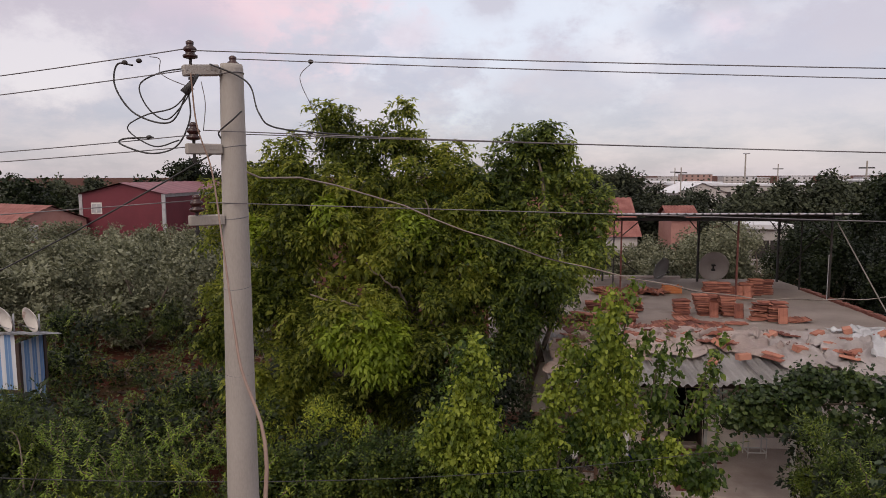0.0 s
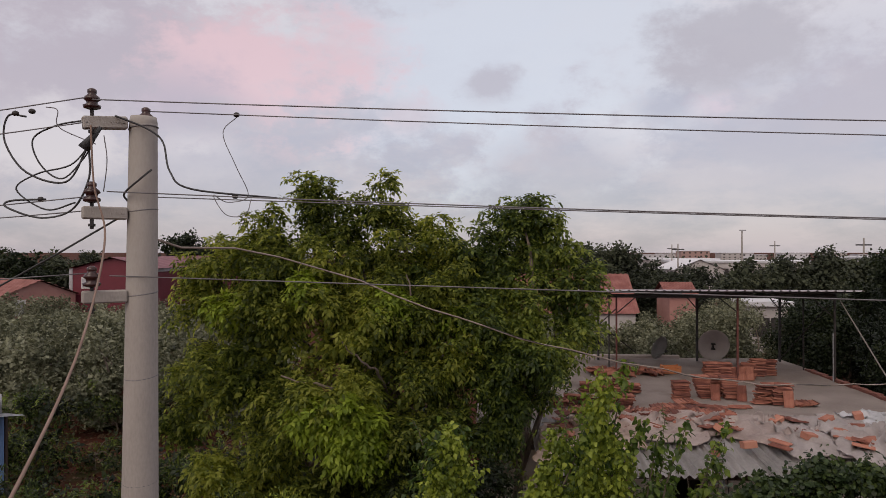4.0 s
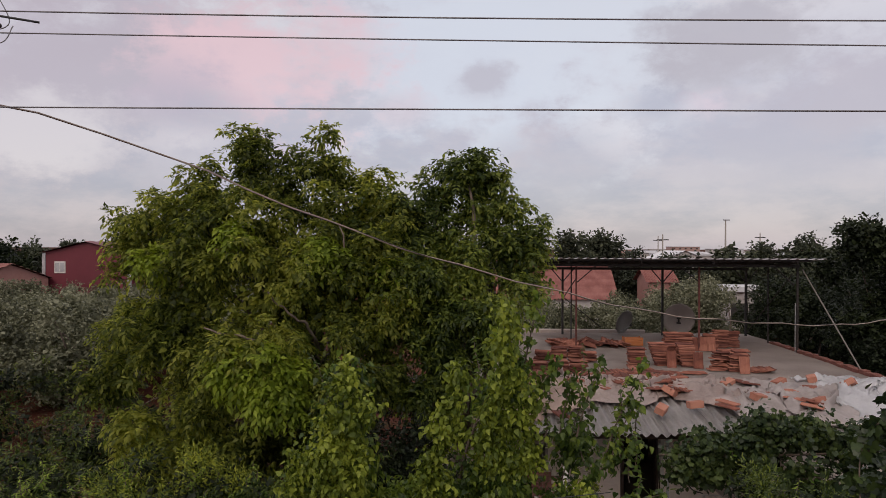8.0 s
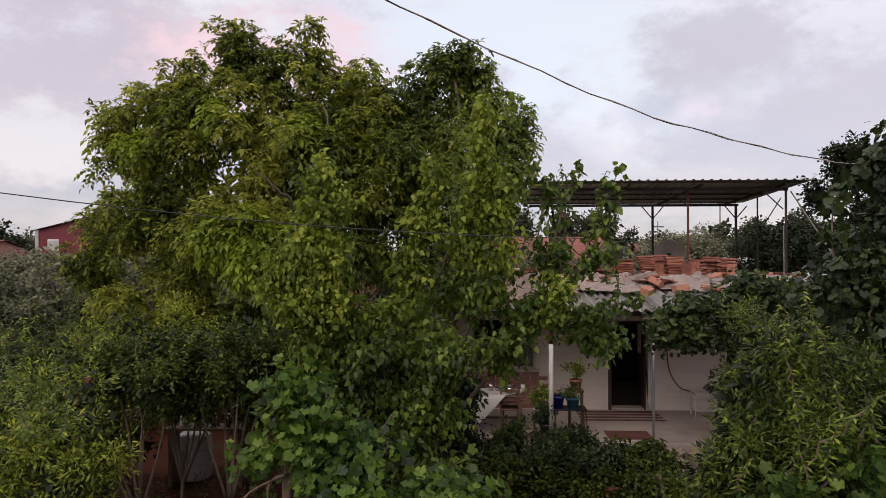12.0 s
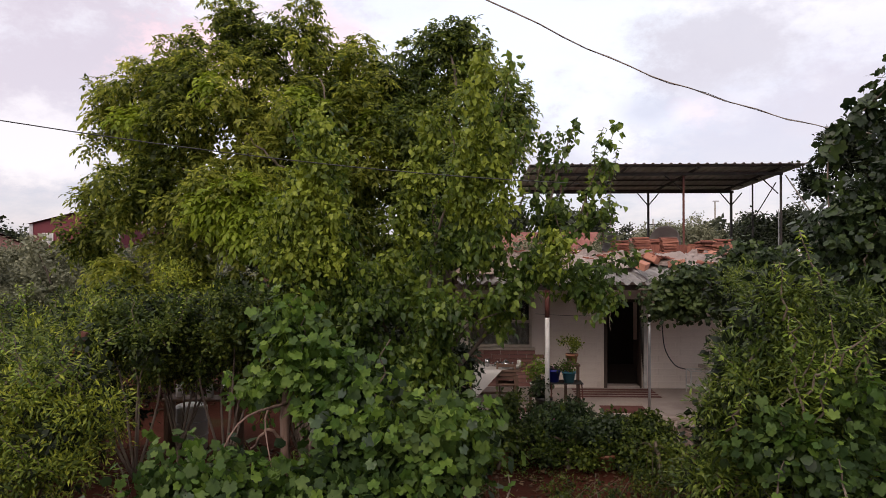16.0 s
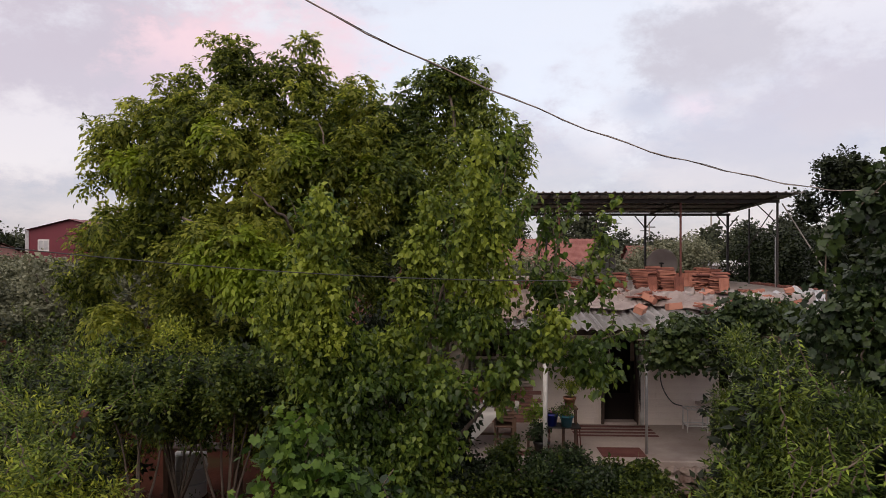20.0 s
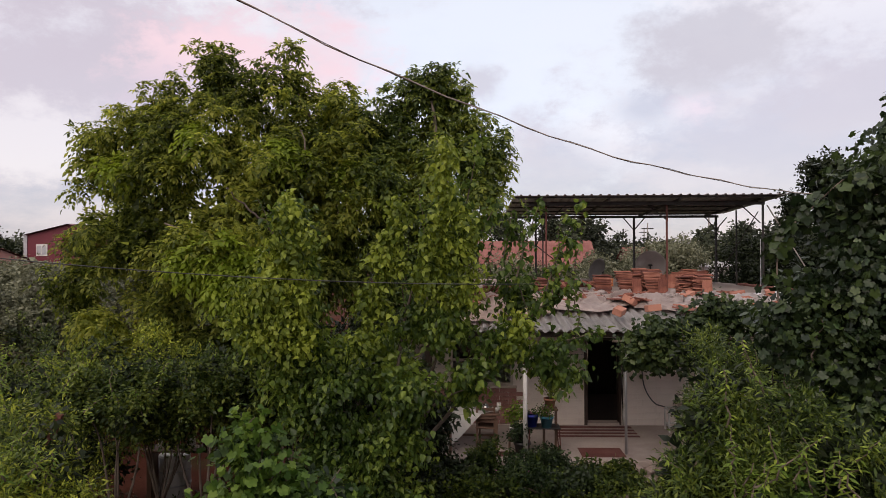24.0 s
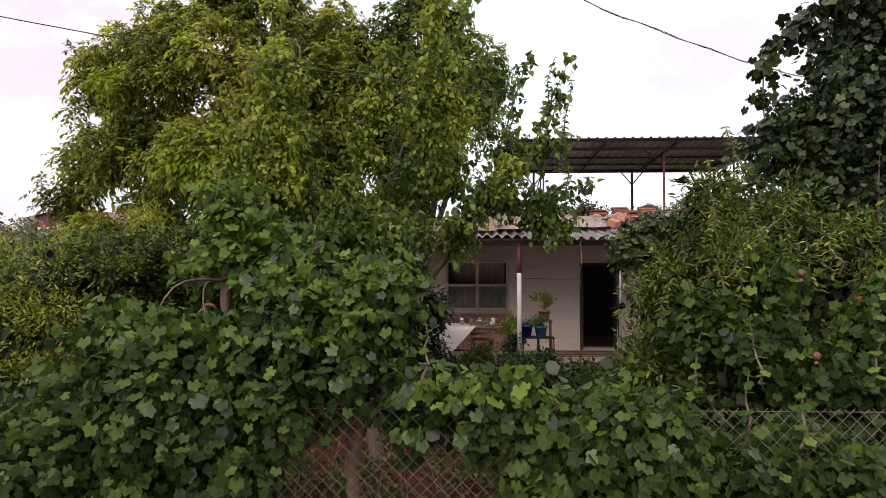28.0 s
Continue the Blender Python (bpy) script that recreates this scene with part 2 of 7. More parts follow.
APRICOT_LEAF = leaf_material("apricot_leaf", [(0.036, 0.066, 0.016), (0.088, 0.142, 0.028), (0.20, 0.262, 0.045)], 0.42, 0.42, 0.8, 0.35)
VINE_LEAF = leaf_material("vine_leaf", [(0.020, 0.042, 0.012), (0.040, 0.074, 0.018), (0.060, 0.104, 0.024), (0.10, 0.155, 0.034)], 0.55, 0.32, 0.8, 0.22)
# for dark vines, and as painted shade on leaves inside the other vines
DARK_VINE_AND_SHADE = leaf_material("dark_vine_and_shade_leaf", [(0.013, 0.026, 0.011), (0.028, 0.048, 0.017), (0.058, 0.090, 0.024)], 0.42, 0.2, 0.8, 0.4)
SHRUB_LEAF = leaf_material("shrub_leaf", [(0.044, 0.070, 0.013), (0.149, 0.194, 0.031), (0.381, 0.409, 0.054)], 0.5, 0.3, 1.1)
POM_LEAF = leaf_material("pomegranate_leaf", [(0.028, 0.050, 0.012), (0.072, 0.110, 0.021), (0.165, 0.208, 0.035)], 0.45, 0.3, 1.1, 0.3)
GARDEN_LEAF = leaf_material("garden_leaf", [(0.020, 0.036, 0.010), (0.052, 0.080, 0.018), (0.135, 0.165, 0.030)], 0.45, 0.3, 1.1)
TIP_LEAF = leaf_material("young_leaf", [(0.09, 0.155, 0.024), (0.17, 0.245, 0.038), (0.28, 0.36, 0.06)], 0.5, 0.3, 1.5)
OLIVE_LEAF = leaf_material("olive_leaf", [(0.070, 0.076, 0.048), (0.150, 0.156, 0.100), (0.275, 0.280, 0.195)], 0.6, 0.2, 0.5)
# for dark trees, and as painted shade within and between shrubs
DARK_SHADE_LEAF = leaf_material("dark_tree_and_shade_leaf", [(0.008, 0.013, 0.007), (0.015, 0.023, 0.010), (0.030, 0.041, 0.015)], 0.55, 0.15, 0.6)
FAR_LEAF = leaf_material("far_tree_leaf", [(0.03, 0.036, 0.026), (0.05, 0.06, 0.038), (0.08, 0.09, 0.052)], 0.7, 0.1, 0.12)


# ---- building blocks ----
def empty(name, x=0.0, y=0.0, z=0.0, rz=0.0):
    ob = new(name)
    ob.matrix_basis = pose(x, y, z, 0, 0, rz)
    return ob


def part(name, bm, mat, parent=None, label="", smooth=False):
    me = bpy.data.meshes.new(name)
    bm.normal_update()
    bm.to_mesh(me)
    bm.free()
    me.materials.append(mat)
    if smooth:
        me.polygons.foreach_set("use_smooth", [True] * len(me.polygons))
    ob = new(name, me)
    if parent:
        ob.parent = parent
    if label:
        ob["label"] = label
    return ob


def piece(name, me, parent, m):
    ob = new(name, me)
    ob.parent = parent
    ob.matrix_basis = m
    return ob


def mesh_of(name, bm, mat):
    me = bpy.data.meshes.new(name)
    bm.normal_update()
    bm.to_mesh(me)
    bm.free()
    me.materials.append(mat)
    return me


def box(bm, x0, x1, y0, y1, z0, z1, bevel=0.0, m=None):
    v = bmesh.ops.create_cube(bm, size=1.0)["verts"]
    bmesh.ops.scale(bm, vec=(x1 - x0, y1 - y0, z1 - z0), verts=v)
    bmesh.ops.translate(bm, vec=((x0 + x1) / 2, (y0 + y1) / 2, (z0 + z1) / 2), verts=v)
    if bevel:
        edges = list({e for w in v for e in w.link_edges})
        out = bmesh.ops.bevel(bm, geom=edges, offset=bevel, segments=1, affect="EDGES")
        v = list({w for f in out["faces"] for w in f.verts} | {w for w in v if w.is_valid})
    if m:
        bmesh.ops.transform(bm, matrix=m, verts=v)
    return v


def cubes(*boxes, bevel=0.0):
    bm = bmesh.new()
    for b in boxes:
        box(bm, *b, bevel=bevel)
    return bm


def tube(bm, points, radii, sides=8, closed=True):
    """A tapered tube along points."""
    rings = []
    points = [Vector(p) for p in points]
    if isinstance(radii, (int, float)):
        radii = [radii] * len(points)
    side = None
    for k, p in enumerate(points):
        d = (points[min(k + 1, len(points) - 1)] - points[max(k - 1, 0)]).normalized()
        if side is None:
            side = d.orthogonal().normalized()
        side = (side - d * side.dot(d)).normalized()
        other = d.cross(side)
        rings.append([bm.verts.new(p + radii[k] * (math.cos(a) * side + math.sin(a) * other)) for a in (2 * math.pi * s / sides for s in range(sides))])
    for a, b in zip(rings, rings[1:]):
        for s in range(sides):
            bm.faces.new((a[s], a[(s + 1) % sides], b[(s + 1) % sides], b[s]))
    if closed:
        bm.faces.new(rings[0][::-1])
        bm.faces.new(rings[-1])
    return bm


def sag(a, b, drop, n=24):
    """Points of a hanging wire between a and b that hangs drop below their line at the middle."""
    a, b = Vector(a), Vector(b)
    return [a.lerp(b, k / n) - Vector((0, 0, 4 * drop * (k / n) * (1 - k / n))) for k in range(n + 1)]


def bent(points, n=6):
    """A smooth line through points (Catmull-Rom)."""
    q = [Vector(p) for p in points]
    q = [2 * q[0] - q[1], *q, 2 * q[-1] - q[-2]]
    out = []
    for a, b, c, d in zip(q, q[1:], q[2:], q[3:]):
        for k in range(n):
            t = k / n
            out.append(0.5 * (2 * b + (c - a) * t + (2 * a - 5 * b + 4 * c - d) * t * t + (3 * b - a - 3 * c + d) * t ** 3))
    return [*out, q[-2]]


# ---- leaves ----
OVATE = (np.array([(0, 0, 0), (0.38, 0.30, 0.06), (0.38, -0.30, 0.06), (0.5, 0, -0.02), (1, 0, -0.14)]), [(0, 3, 1), (1, 3, 4), (0, 2, 3), (2, 4, 3)])
LANCE = (np.array([(0, 0, 0), (0.45, 0.15, 0.03), (0.45, -0.15, 0.03), (1, 0, -0.08)]), [(0, 2, 1), (1, 2, 3)])
CLUMP = (np.array([(0, 0, 0), (0.5, 0.42, 0.1), (0.45, -0.4, 0.1), (1, 0.05, -0.1)]), [(0, 2, 1), (1, 2, 3)])
_a = np.radians([180, 155, 130, 112, 98, 80, 62, 48, 36, 18, 0, -18, -36, -48, -62, -80, -98, -112, -130, -155])
_r = np.array([0.14, 0.46, 0.50, 0.50, 0.41, 0.53, 0.56, 0.51, 0.42, 0.52, 0.63, 0.52, 0.42, 0.51, 0.56, 0.53, 0.41, 0.50, 0.50, 0.46])
GRAPE = (np.array([(0.3, 0, 0.0)] + [(0.42 + r * math.cos(a), r * math.sin(a), 0.10 - 0.5 * r * r + 0.05 * math.cos(5 * a)) for a, r in zip(_a, _r)]), [(0, 1 + k, 1 + (k + 1) % 20) for k in range(20)])
HEART = (np.array([(0.06, 0, 0), (0, 0.16, 0.03), (0.24, 0.37, 0.07), (0.6, 0.25, 0.0), (1, 0, -0.16), (0.6, -0.25, 0.0), (0.24, -0.37, 0.07), (0, -0.16, 0.03)]), [(0, 2, 1), (0, 3, 2), (0, 4, 3), (0, 5, 4), (0, 6, 5), (0, 7, 6)])
BROAD = (np.array([(0, 0, 0), (0.35, 0.42, 0.05), (0.35, -0.42, 0.05), (0.8, 0.3, -0.05), (0.8, -0.3, -0.05), (1, 0, -0.12)]), [(0, 2, 1), (1, 2, 4), (1, 4, 3), (3, 4, 5)])


def unit(v):
    return v / np.maximum(np.linalg.norm(v, axis=1, keepdims=True), 1e-9)


def leaf_mesh(name, mat, at, ahead, up, size, shape):
    """One mesh of many leaves: each with its place, the way that its tip points, its upper side and its length."""
    verts, faces = shape
    n, nv, nf = len(at), len(verts), len(faces)
    u = unit(ahead)
    w = unit(up - u * (up * u).sum(1, keepdims=True))
    v = np.cross(w, u)
    axes = np.stack((u, v, w), 1)
    co = at[:, None] + np.einsum("vk,nkd->nvd", verts, axes) * size[:, None, None]
    loops = (np.array(faces)[None] + nv * np.arange(n)[:, None, None]).reshape(-1)
    me = bpy.data.meshes.new(name)
    me.vertices.add(n * nv)
    me.vertices.foreach_set("co", co.astype(np.float32).ravel())
    me.loops.add(len(loops))
    me.loops.foreach_set("vertex_index", loops.astype(np.int32))
    me.polygons.add(n * nf)
    me.polygons.foreach_set("loop_start", np.arange(0, 3 * n * nf, 3, dtype=np.int32))
    me.polygons.foreach_set("loop_total", np.full(n * nf, 3, dtype=np.int32))
    me.update(calc_edges=True)
    me.materials.append(mat)
    return me


def leaves(name, parent, *args, label="", stuff=True):
    ob = new(name, leaf_mesh(name, *args))
    ob.parent = parent
    if stuff:
        ob["kind"] = "stuff"
    if label:
        ob["label"] = label
    return ob


def sprays(blobs, per, rng, reach=1.12, r=0.14):
    """Small tufts that stand out beyond the skin, mostly at the top and the sides."""
    out = []
    for x, y, z, q in blobs:
        for _ in range(per):
            d = rng.normal(size=3) + np.array([0, 0, 0.5])
            d /= np.linalg.norm(d)
            f = q * (reach + 0.3 * rng.random())
            out.append((x + f * d[0], y + f * d[1], z + f * d[2], r))
    return out


def tufts(blobs, per, rng, share=0.46):
    """Each ball becomes a cloud of smaller tufts with gaps between."""
    out = []
    for x, y, z, r in blobs:
        for _ in range(per):
            d = rng.normal(size=3)
            d /= np.linalg.norm(d)
            q = r * (0.45 + 0.5 * rng.random())
            out.append((x + q * d[0], y + q * d[1], z + q * d[2] * 0.95, r * share * (0.7 + 0.6 * rng.random())))
    return out


def shell(blobs, count, rng, depth=0.45, squash=1.0):
    """Places near the skins of overlapping balls (x, y, z, r), and the ways outward."""
    b = np.array(blobs, float)
    share = b[:, 3] ** 2
    pick = rng.choice(len(b), count, p=share / share.sum())
    out = unit(rng.normal(size=(count, 3)) + np.array([0, 0, 0.25]))
    r = b[pick, 3] * (1 - depth * rng.random(count) ** 1.6) * (1 + 0.14 * rng.normal(size=count))
    at = b[pick, :3] + out * (r[:, None] * np.array([1, 1, squash]))
    return at, out


def crown_leaves(name, parent, mat, blobs, clusters, per, size, shape, rng, spread=0.22, droop=0.5, depth=0.45, label="", squash=0.75, hang=False):
    """Sprigs on the skin of the blobs, each of some leaves."""
    at, out = shell(blobs, clusters, rng, depth, squash)
    n = len(at)
    twig = unit(out + 0.7 * rng.normal(size=(n, 3)) + np.array([0, 0, -0.15]))
    k = np.repeat(np.arange(n), per)
    along = rng.random(len(k))
    side = unit(rng.normal(size=(len(k), 3)))
    p = at[k] + twig[k] * (along[:, None] - 0.3) * spread * 2.2 + side * spread * 0.35
    ahead = unit(twig[k] * 0.7 + side + np.array([0, 0, -droop]))
    top = unit(np.array([0, 0, 1.0]) + 0.45 * out[k] + 0.5 * rng.normal(size=(len(k), 3)))
    if hang:
        # blades hang tip down and turn their faces outward, one over another
        ahead = unit(np.array([0, 0, -0.9]) + 0.4 * out[k] + 0.6 * rng.normal(size=(len(k), 3)))
        top = unit(0.8 * out[k] + np.array([0, 0, 0.7]) + 0.5 * rng.normal(size=(len(k), 3)))
    s = size * (0.6 + 0.65 * rng.random(len(k)))
    return leaves(name, parent, mat, p, ahead, top, s, shape, label=label)


def compound_leaves(name, parent, mat, blobs, clusters, rng, length=0.36, leaflet=0.13, depth=0.45):
    """Drooping feathered leaves of seven leaflets, in tufts."""
    at, out = shell(blobs, clusters, rng, depth, 0.7)
    n, per = len(at), 4
    k = np.repeat(np.arange(n), per)
    way = unit(out[k] * 0.8 + 0.75 * rng.normal(size=(len(k), 3)) + np.array([0, 0, 0.1]))
    bend = length * (0.7 + 0.6 * rng.random(len(k)))
    P, A, U, S = [], [], [], []
    side = unit(np.cross(way, np.array([0, 0, 1.0])) + 1e-6)
    for j, (f, g) in enumerate([(0.35, 1), (0.35, -1), (0.6, 1), (0.6, -1), (0.82, 1), (0.82, -1), (0.95, 0)]):
        down = np.array([0, 0, -1.0]) * (f ** 2 * bend * 0.5)[:, None]
        P.append(at[k] + way * (f * bend)[:, None] + down)
        A.append(unit(way * 0.55 + side * g * 0.8 + np.array([0, 0, -0.1 - 0.5 * f]) + 0.2 * rng.normal(size=(len(k), 3))))
        U.append(unit(np.array([0, 0, 1.0]) + 0.5 * way + 0.45 * rng.normal(size=(len(k), 3))))
        S.append(leaflet * (0.7 + 0.5 * f) * (0.8 + 0.4 * rng.random(len(k))))
    return leaves(name, parent, mat, np.concatenate(P), np.concatenate(A), np.concatenate(U), np.concatenate(S), OVATE_SLIM)


OVATE_SLIM = (np.array([(0, 0, 0), (0.45, 0.23, 0.05), (0.45, -0.23, 0.05), (1, 0, -0.14)]), [(0, 2, 1), (1, 2, 3)])


def shoots(name, parent, mat, bases, rng, leaf=0.085, shape=OVATE, gap=0.05, stem_mat=None, lean=0.12):
    """Upright young shoots (x, y, z, height) with leaves all along. Joined leaves; each shoot's stem is a part."""
    P, A, U, S = [], [], [], []
    for x, y, z, h in bases:
        tilt = Vector((rng.normal() * lean, rng.normal() * lean, 1)).normalized()
        pts = [Vector((x, y, z)) + tilt * (h * k / 5) + Vector((0.03 * math.sin(3 * k + x * 9), 0.03 * math.cos(2 * k + y), 0)) for k in range(6)]
        bm = bmesh.new()
        tube(bm, pts, [0.012 * (1 - 0.14 * k) for k in range(6)], 5)
        part("shoot", bm, stem_mat or BARK, parent)
        c = int(h / gap)
        for k in range(c):
            f = (k + rng.random()) / c * 5
            i = min(int(f), 4)
            p = pts[i].lerp(pts[i + 1], f - i)
            a = 2.4 * k + rng.random()
            P.append(p)
            A.append((math.cos(a), math.sin(a), 0.1 - 0.7 * rng.random()))
            U.append((0.4 * rng.normal(), 0.4 * rng.normal(), 1))
            S.append(leaf * (1.05 - 0.35 * f / 5) * (0.75 + 0.5 * rng.random()))
    return leaves("shoot_leaves", parent, mat, np.array(P), np.array(A), np.array(U), np.array(S), shape)


def limbs(parent, foot, fork, ends, r0, rng, mat=BARK, thin=0.5):
    """A trunk from foot to fork, and limbs on to the ends."""
    foot, fork = Vector(foot), Vector(fork)
    mid = foot.lerp(fork, 0.5) + Vector((0.08 * rng.normal(), 0.08 * rng.normal(), 0))
    bm = bmesh.new()
    tube(bm, bent([foot - Vector((0, 0, 0.1)), mid, fork], 5), [r0 * (1.25 - 0.4 * min(1, k / 4) - 0.02 * k) for k in range(11)], 10)
    trunk = part("trunk", bm, mat, parent, smooth=True)
    for e in ends:
        e = Vector(e)
        q = fork.lerp(e, 0.5) + Vector((0, 0, 0.12 * (e - fork).length)) + 0.08 * (e - fork).length * Vector(rng.normal(size=3))
        bm = bmesh.new()
        tube(bm, bent([fork - Vector((0, 0, 0.15)), q, e], 5), [r0 * thin * (1 - 0.085 * k) for k in range(11)], 7)
        part("limb", bm, mat, parent, smooth=True)
    return trunk


# ---- the ground ----
def ground_height(x, y):
    return 0.03 * math.sin(x * 1.3 + 0.7 * y) + 0.03 * math.sin(y * 1.7 - x * 0.4)


bm = bmesh.new()
xs = [-3000, -1200, -500, -200, -90, -45, *[-30 + 1.0 * k for k in range(61)], 45, 90, 200, 500, 1200, 3000]
ys = [-3000, -800, -200, -60, -20, -8, *[-4 + 1.0 * k for k in range(40)], 42, 55, 80, 120, 200, 400, 900, 2000, 4200]
grid = [[bm.verts.new((x, y, ground_height(x, y) if abs(x) < 31 and -5 < y < 40 else 0)) for x in xs] for y in ys]
for a, b in zip(grid, grid[1:]):
    for k in range(len(xs) - 1):
        bm.faces.new((a[k], a[k + 1], b[k + 1], b[k]))
tagged(part("ground", bm, SOIL, smooth=True), "bare red garden soil with dry litter and weeds", "ground", kind="structure")


# ---- the house ----
ROOF = 3.38
HX0, HX1, HY0, HY1 = 0.6, 11.5, 17.5, 26.9
DX0, DX1, DZ0, DZ1 = 5.07, 5.92, 0.5, 2.53
WX0, WX1, WZ0, WZ1 = 1.95, 3.42, 1.42, 2.60


def wall_with_holes(name, x0, x1, y0, y1, z0, z1, holes):
    """A wall along x with openings (x0, x1, z0, z1)."""
    xs = sorted({x0, x1, *[h[0] for h in holes], *[h[1] for h in holes]})
    bm = bmesh.new()
    for a, b in zip(xs, xs[1:]):
        cuts = sorted((h[2], h[3]) for h in holes if h[0] < (a + b) / 2 < h[1])
        z = z0
        for c, d in cuts:
            if c > z:
                box(bm, a, b, y0, y1, z, c)
            z = d
        if z < z1:
            box(bm, a, b, y0, y1, z, z1)
    bmesh.ops.remove_doubles(bm, verts=bm.verts, dist=0.0005)
    return bm


# near-black base colour holds the darkness of the unlit room
UNLIT_ROOM = material("unlit_room_shade", [(0.022, 0.018, 0.016), (0.035, 0.03, 0.027)], 0.9, 2.0, 0.0)
house = empty("house", 6, 20, 0)
tagged(house, "single-storey plastered village house with a flat concrete roof", "house")
house.matrix_basis = Matrix()
part("wall", wall_with_holes("wall", HX0, HX1, HY0, HY0 + 0.22, 0, ROOF - 0.14, [(DX0, DX1, DZ0, DZ1), (WX0, WX1, WZ0, WZ1), (7.75, 8.75, 1.3, 2.5)]), PLASTER, house, "dull white plaster stained near the ground")
part("wall", cubes((HX0, HX0 + 0.22, HY0 + 0.22, HY1, 0, ROOF - 0.14)), PLASTER, house)
part("wall", cubes((HX1 - 0.22, HX1, HY0 + 0.22, HY1, 0, ROOF - 0.14)), PLASTER, house)
part("wall", cubes((HX0 + 0.22, HX1 - 0.22, HY1 - 0.22, HY1, 0, ROOF - 0.14)), PLASTER, house)
part("floor", cubes((HX0 + 0.22, HX1 - 0.22, HY0 + 0.22, HY1 - 0.22, 0, 0.48)), UNLIT_ROOM, house, "indoor floor coloured near-black for the unlit room")
bm = bmesh.new()
nx, ny = 28, 26
rows = [[bm.verts.new((HX0 - 0.1 + (HX1 - HX0 + 0.2) * i / nx, HY0 - 0.25 + (HY1 - HY0 + 0.35) * j / ny, ROOF - (0.0 if 0 < i < nx and 0 < j < ny else 0.02) + 0.012 * math.sin(i * 1.3 + j) + 0.05 * (j / ny))) for i in range(nx + 1)] for j in range(ny + 1)]
for a, b in zip(rows, rows[1:]):
    for k in range(nx):
        bm.faces.new((a[k], a[k + 1], b[k + 1], b[k]))
bmesh.ops.solidify(bm, geom=bm.faces[:], thickness=0.15)
part("roof", bm, CONCRETE, house, "flat grey concrete roof slab, weather-stained", smooth=False)
# low brick kerbs on the roof's edges
RED_KERB = material("red_kerb", [(0.10, 0.035, 0.03), (0.18, 0.065, 0.05), (0.24, 0.11, 0.09)], 0.9, 3.0, 0.5, fine=30)
kerb = part("kerb", cubes((HX1 - 0.11, HX1 + 0.03, HY0 + 0.6, HY0 + 7.1, ROOF - 0.05, ROOF + 0.02)), RED_KERB, house, "low red brick kerb along the roof edge")
brick_me = mesh_of("brick", cubes((-0.09, 0.09, 0, 0.235, 0, 0.14), bevel=0.008), RED_KERB)
for k in range(26):
    piece("brick", brick_me, kerb, Matrix.Translation((HX1 - 0.04 + 0.015 * math.sin(k * 2.1), HY0 + 0.6 + k * 0.25, ROOF - 0.046 + 0.015 * math.sin(k * 3.7))))
part("kerb", cubes((HX0, 7.9, HY1 - 0.16, HY1 + 0.04, ROOF, ROOF + 0.16), bevel=0.02), CONCRETE, house)

# brick-red cladding under the window, in courses
CLAD = material("red_painted_block", [(0.26, 0.12, 0.105), (0.36, 0.18, 0.155), (0.42, 0.23, 0.20)], 0.85, 4.0, 0.4, objrand=0.5, fine=40)
bm = bmesh.new()
box(bm, -0.195, 0.195, -0.018, 0.018, -0.042, 0.042, 0.006)
clad_me = mesh_of("block", bm, CLAD)
for r in range(9):
    for c in range(7):
        piece("block", clad_me, house, pose(0.9 + 0.4 * c + (0.2 if r % 2 else 0), HY0 - 0.014, 0.57 + 0.092 * r))
# courses of thin painted block by the door
bm = bmesh.new()
box(bm, -0.195, 0.195, -0.006, 0.006, -0.07, 0.07, 0.003)
course_me = mesh_of("course_block", bm, PLASTER)
for r in range(13):
    for c in range(3):
        piece("course_block", course_me, house, pose(4.02 + 0.4 * c - (0.0 if r % 2 else 0.1), HY0 - 0.004, 0.58 + 0.148 * r))
for r in range(12):
    for c in range(4):
        piece("course_block", course_me, house, pose(6.2 + 0.4 * c - (0.0 if r % 2 else 0.1), HY0 - 0.004, 0.58 + 0.148 * r))

FRAME = material("aged_cream_paint", [(0.42, 0.35, 0.30), (0.56, 0.48, 0.42), (0.64, 0.56, 0.49)], 0.6, 4.0, 0.3, fine=40)
GLASS = bpy.data.materials.new("window_glass")
GLASS.use_nodes = True
gb = GLASS.node_tree.nodes["Principled BSDF"]
gb.inputs["Base Color"].default_value, gb.inputs["Roughness"].default_value = (0.8, 0.85, 0.85, 1), 0.06
gb.inputs["Transmission Weight"].default_value = 1.0
LACE = material("lace_curtain", [(0.24, 0.20, 0.18), (0.48, 0.42, 0.39), (0.62, 0.57, 0.54)], 0.9, 16.0, 0.2, fine=60)


DIM_CLOTH = material("dim_brown_cloth", [(0.05, 0.04, 0.036), (0.09, 0.072, 0.062)], 0.9, 9.0, 0.1, fine=40)


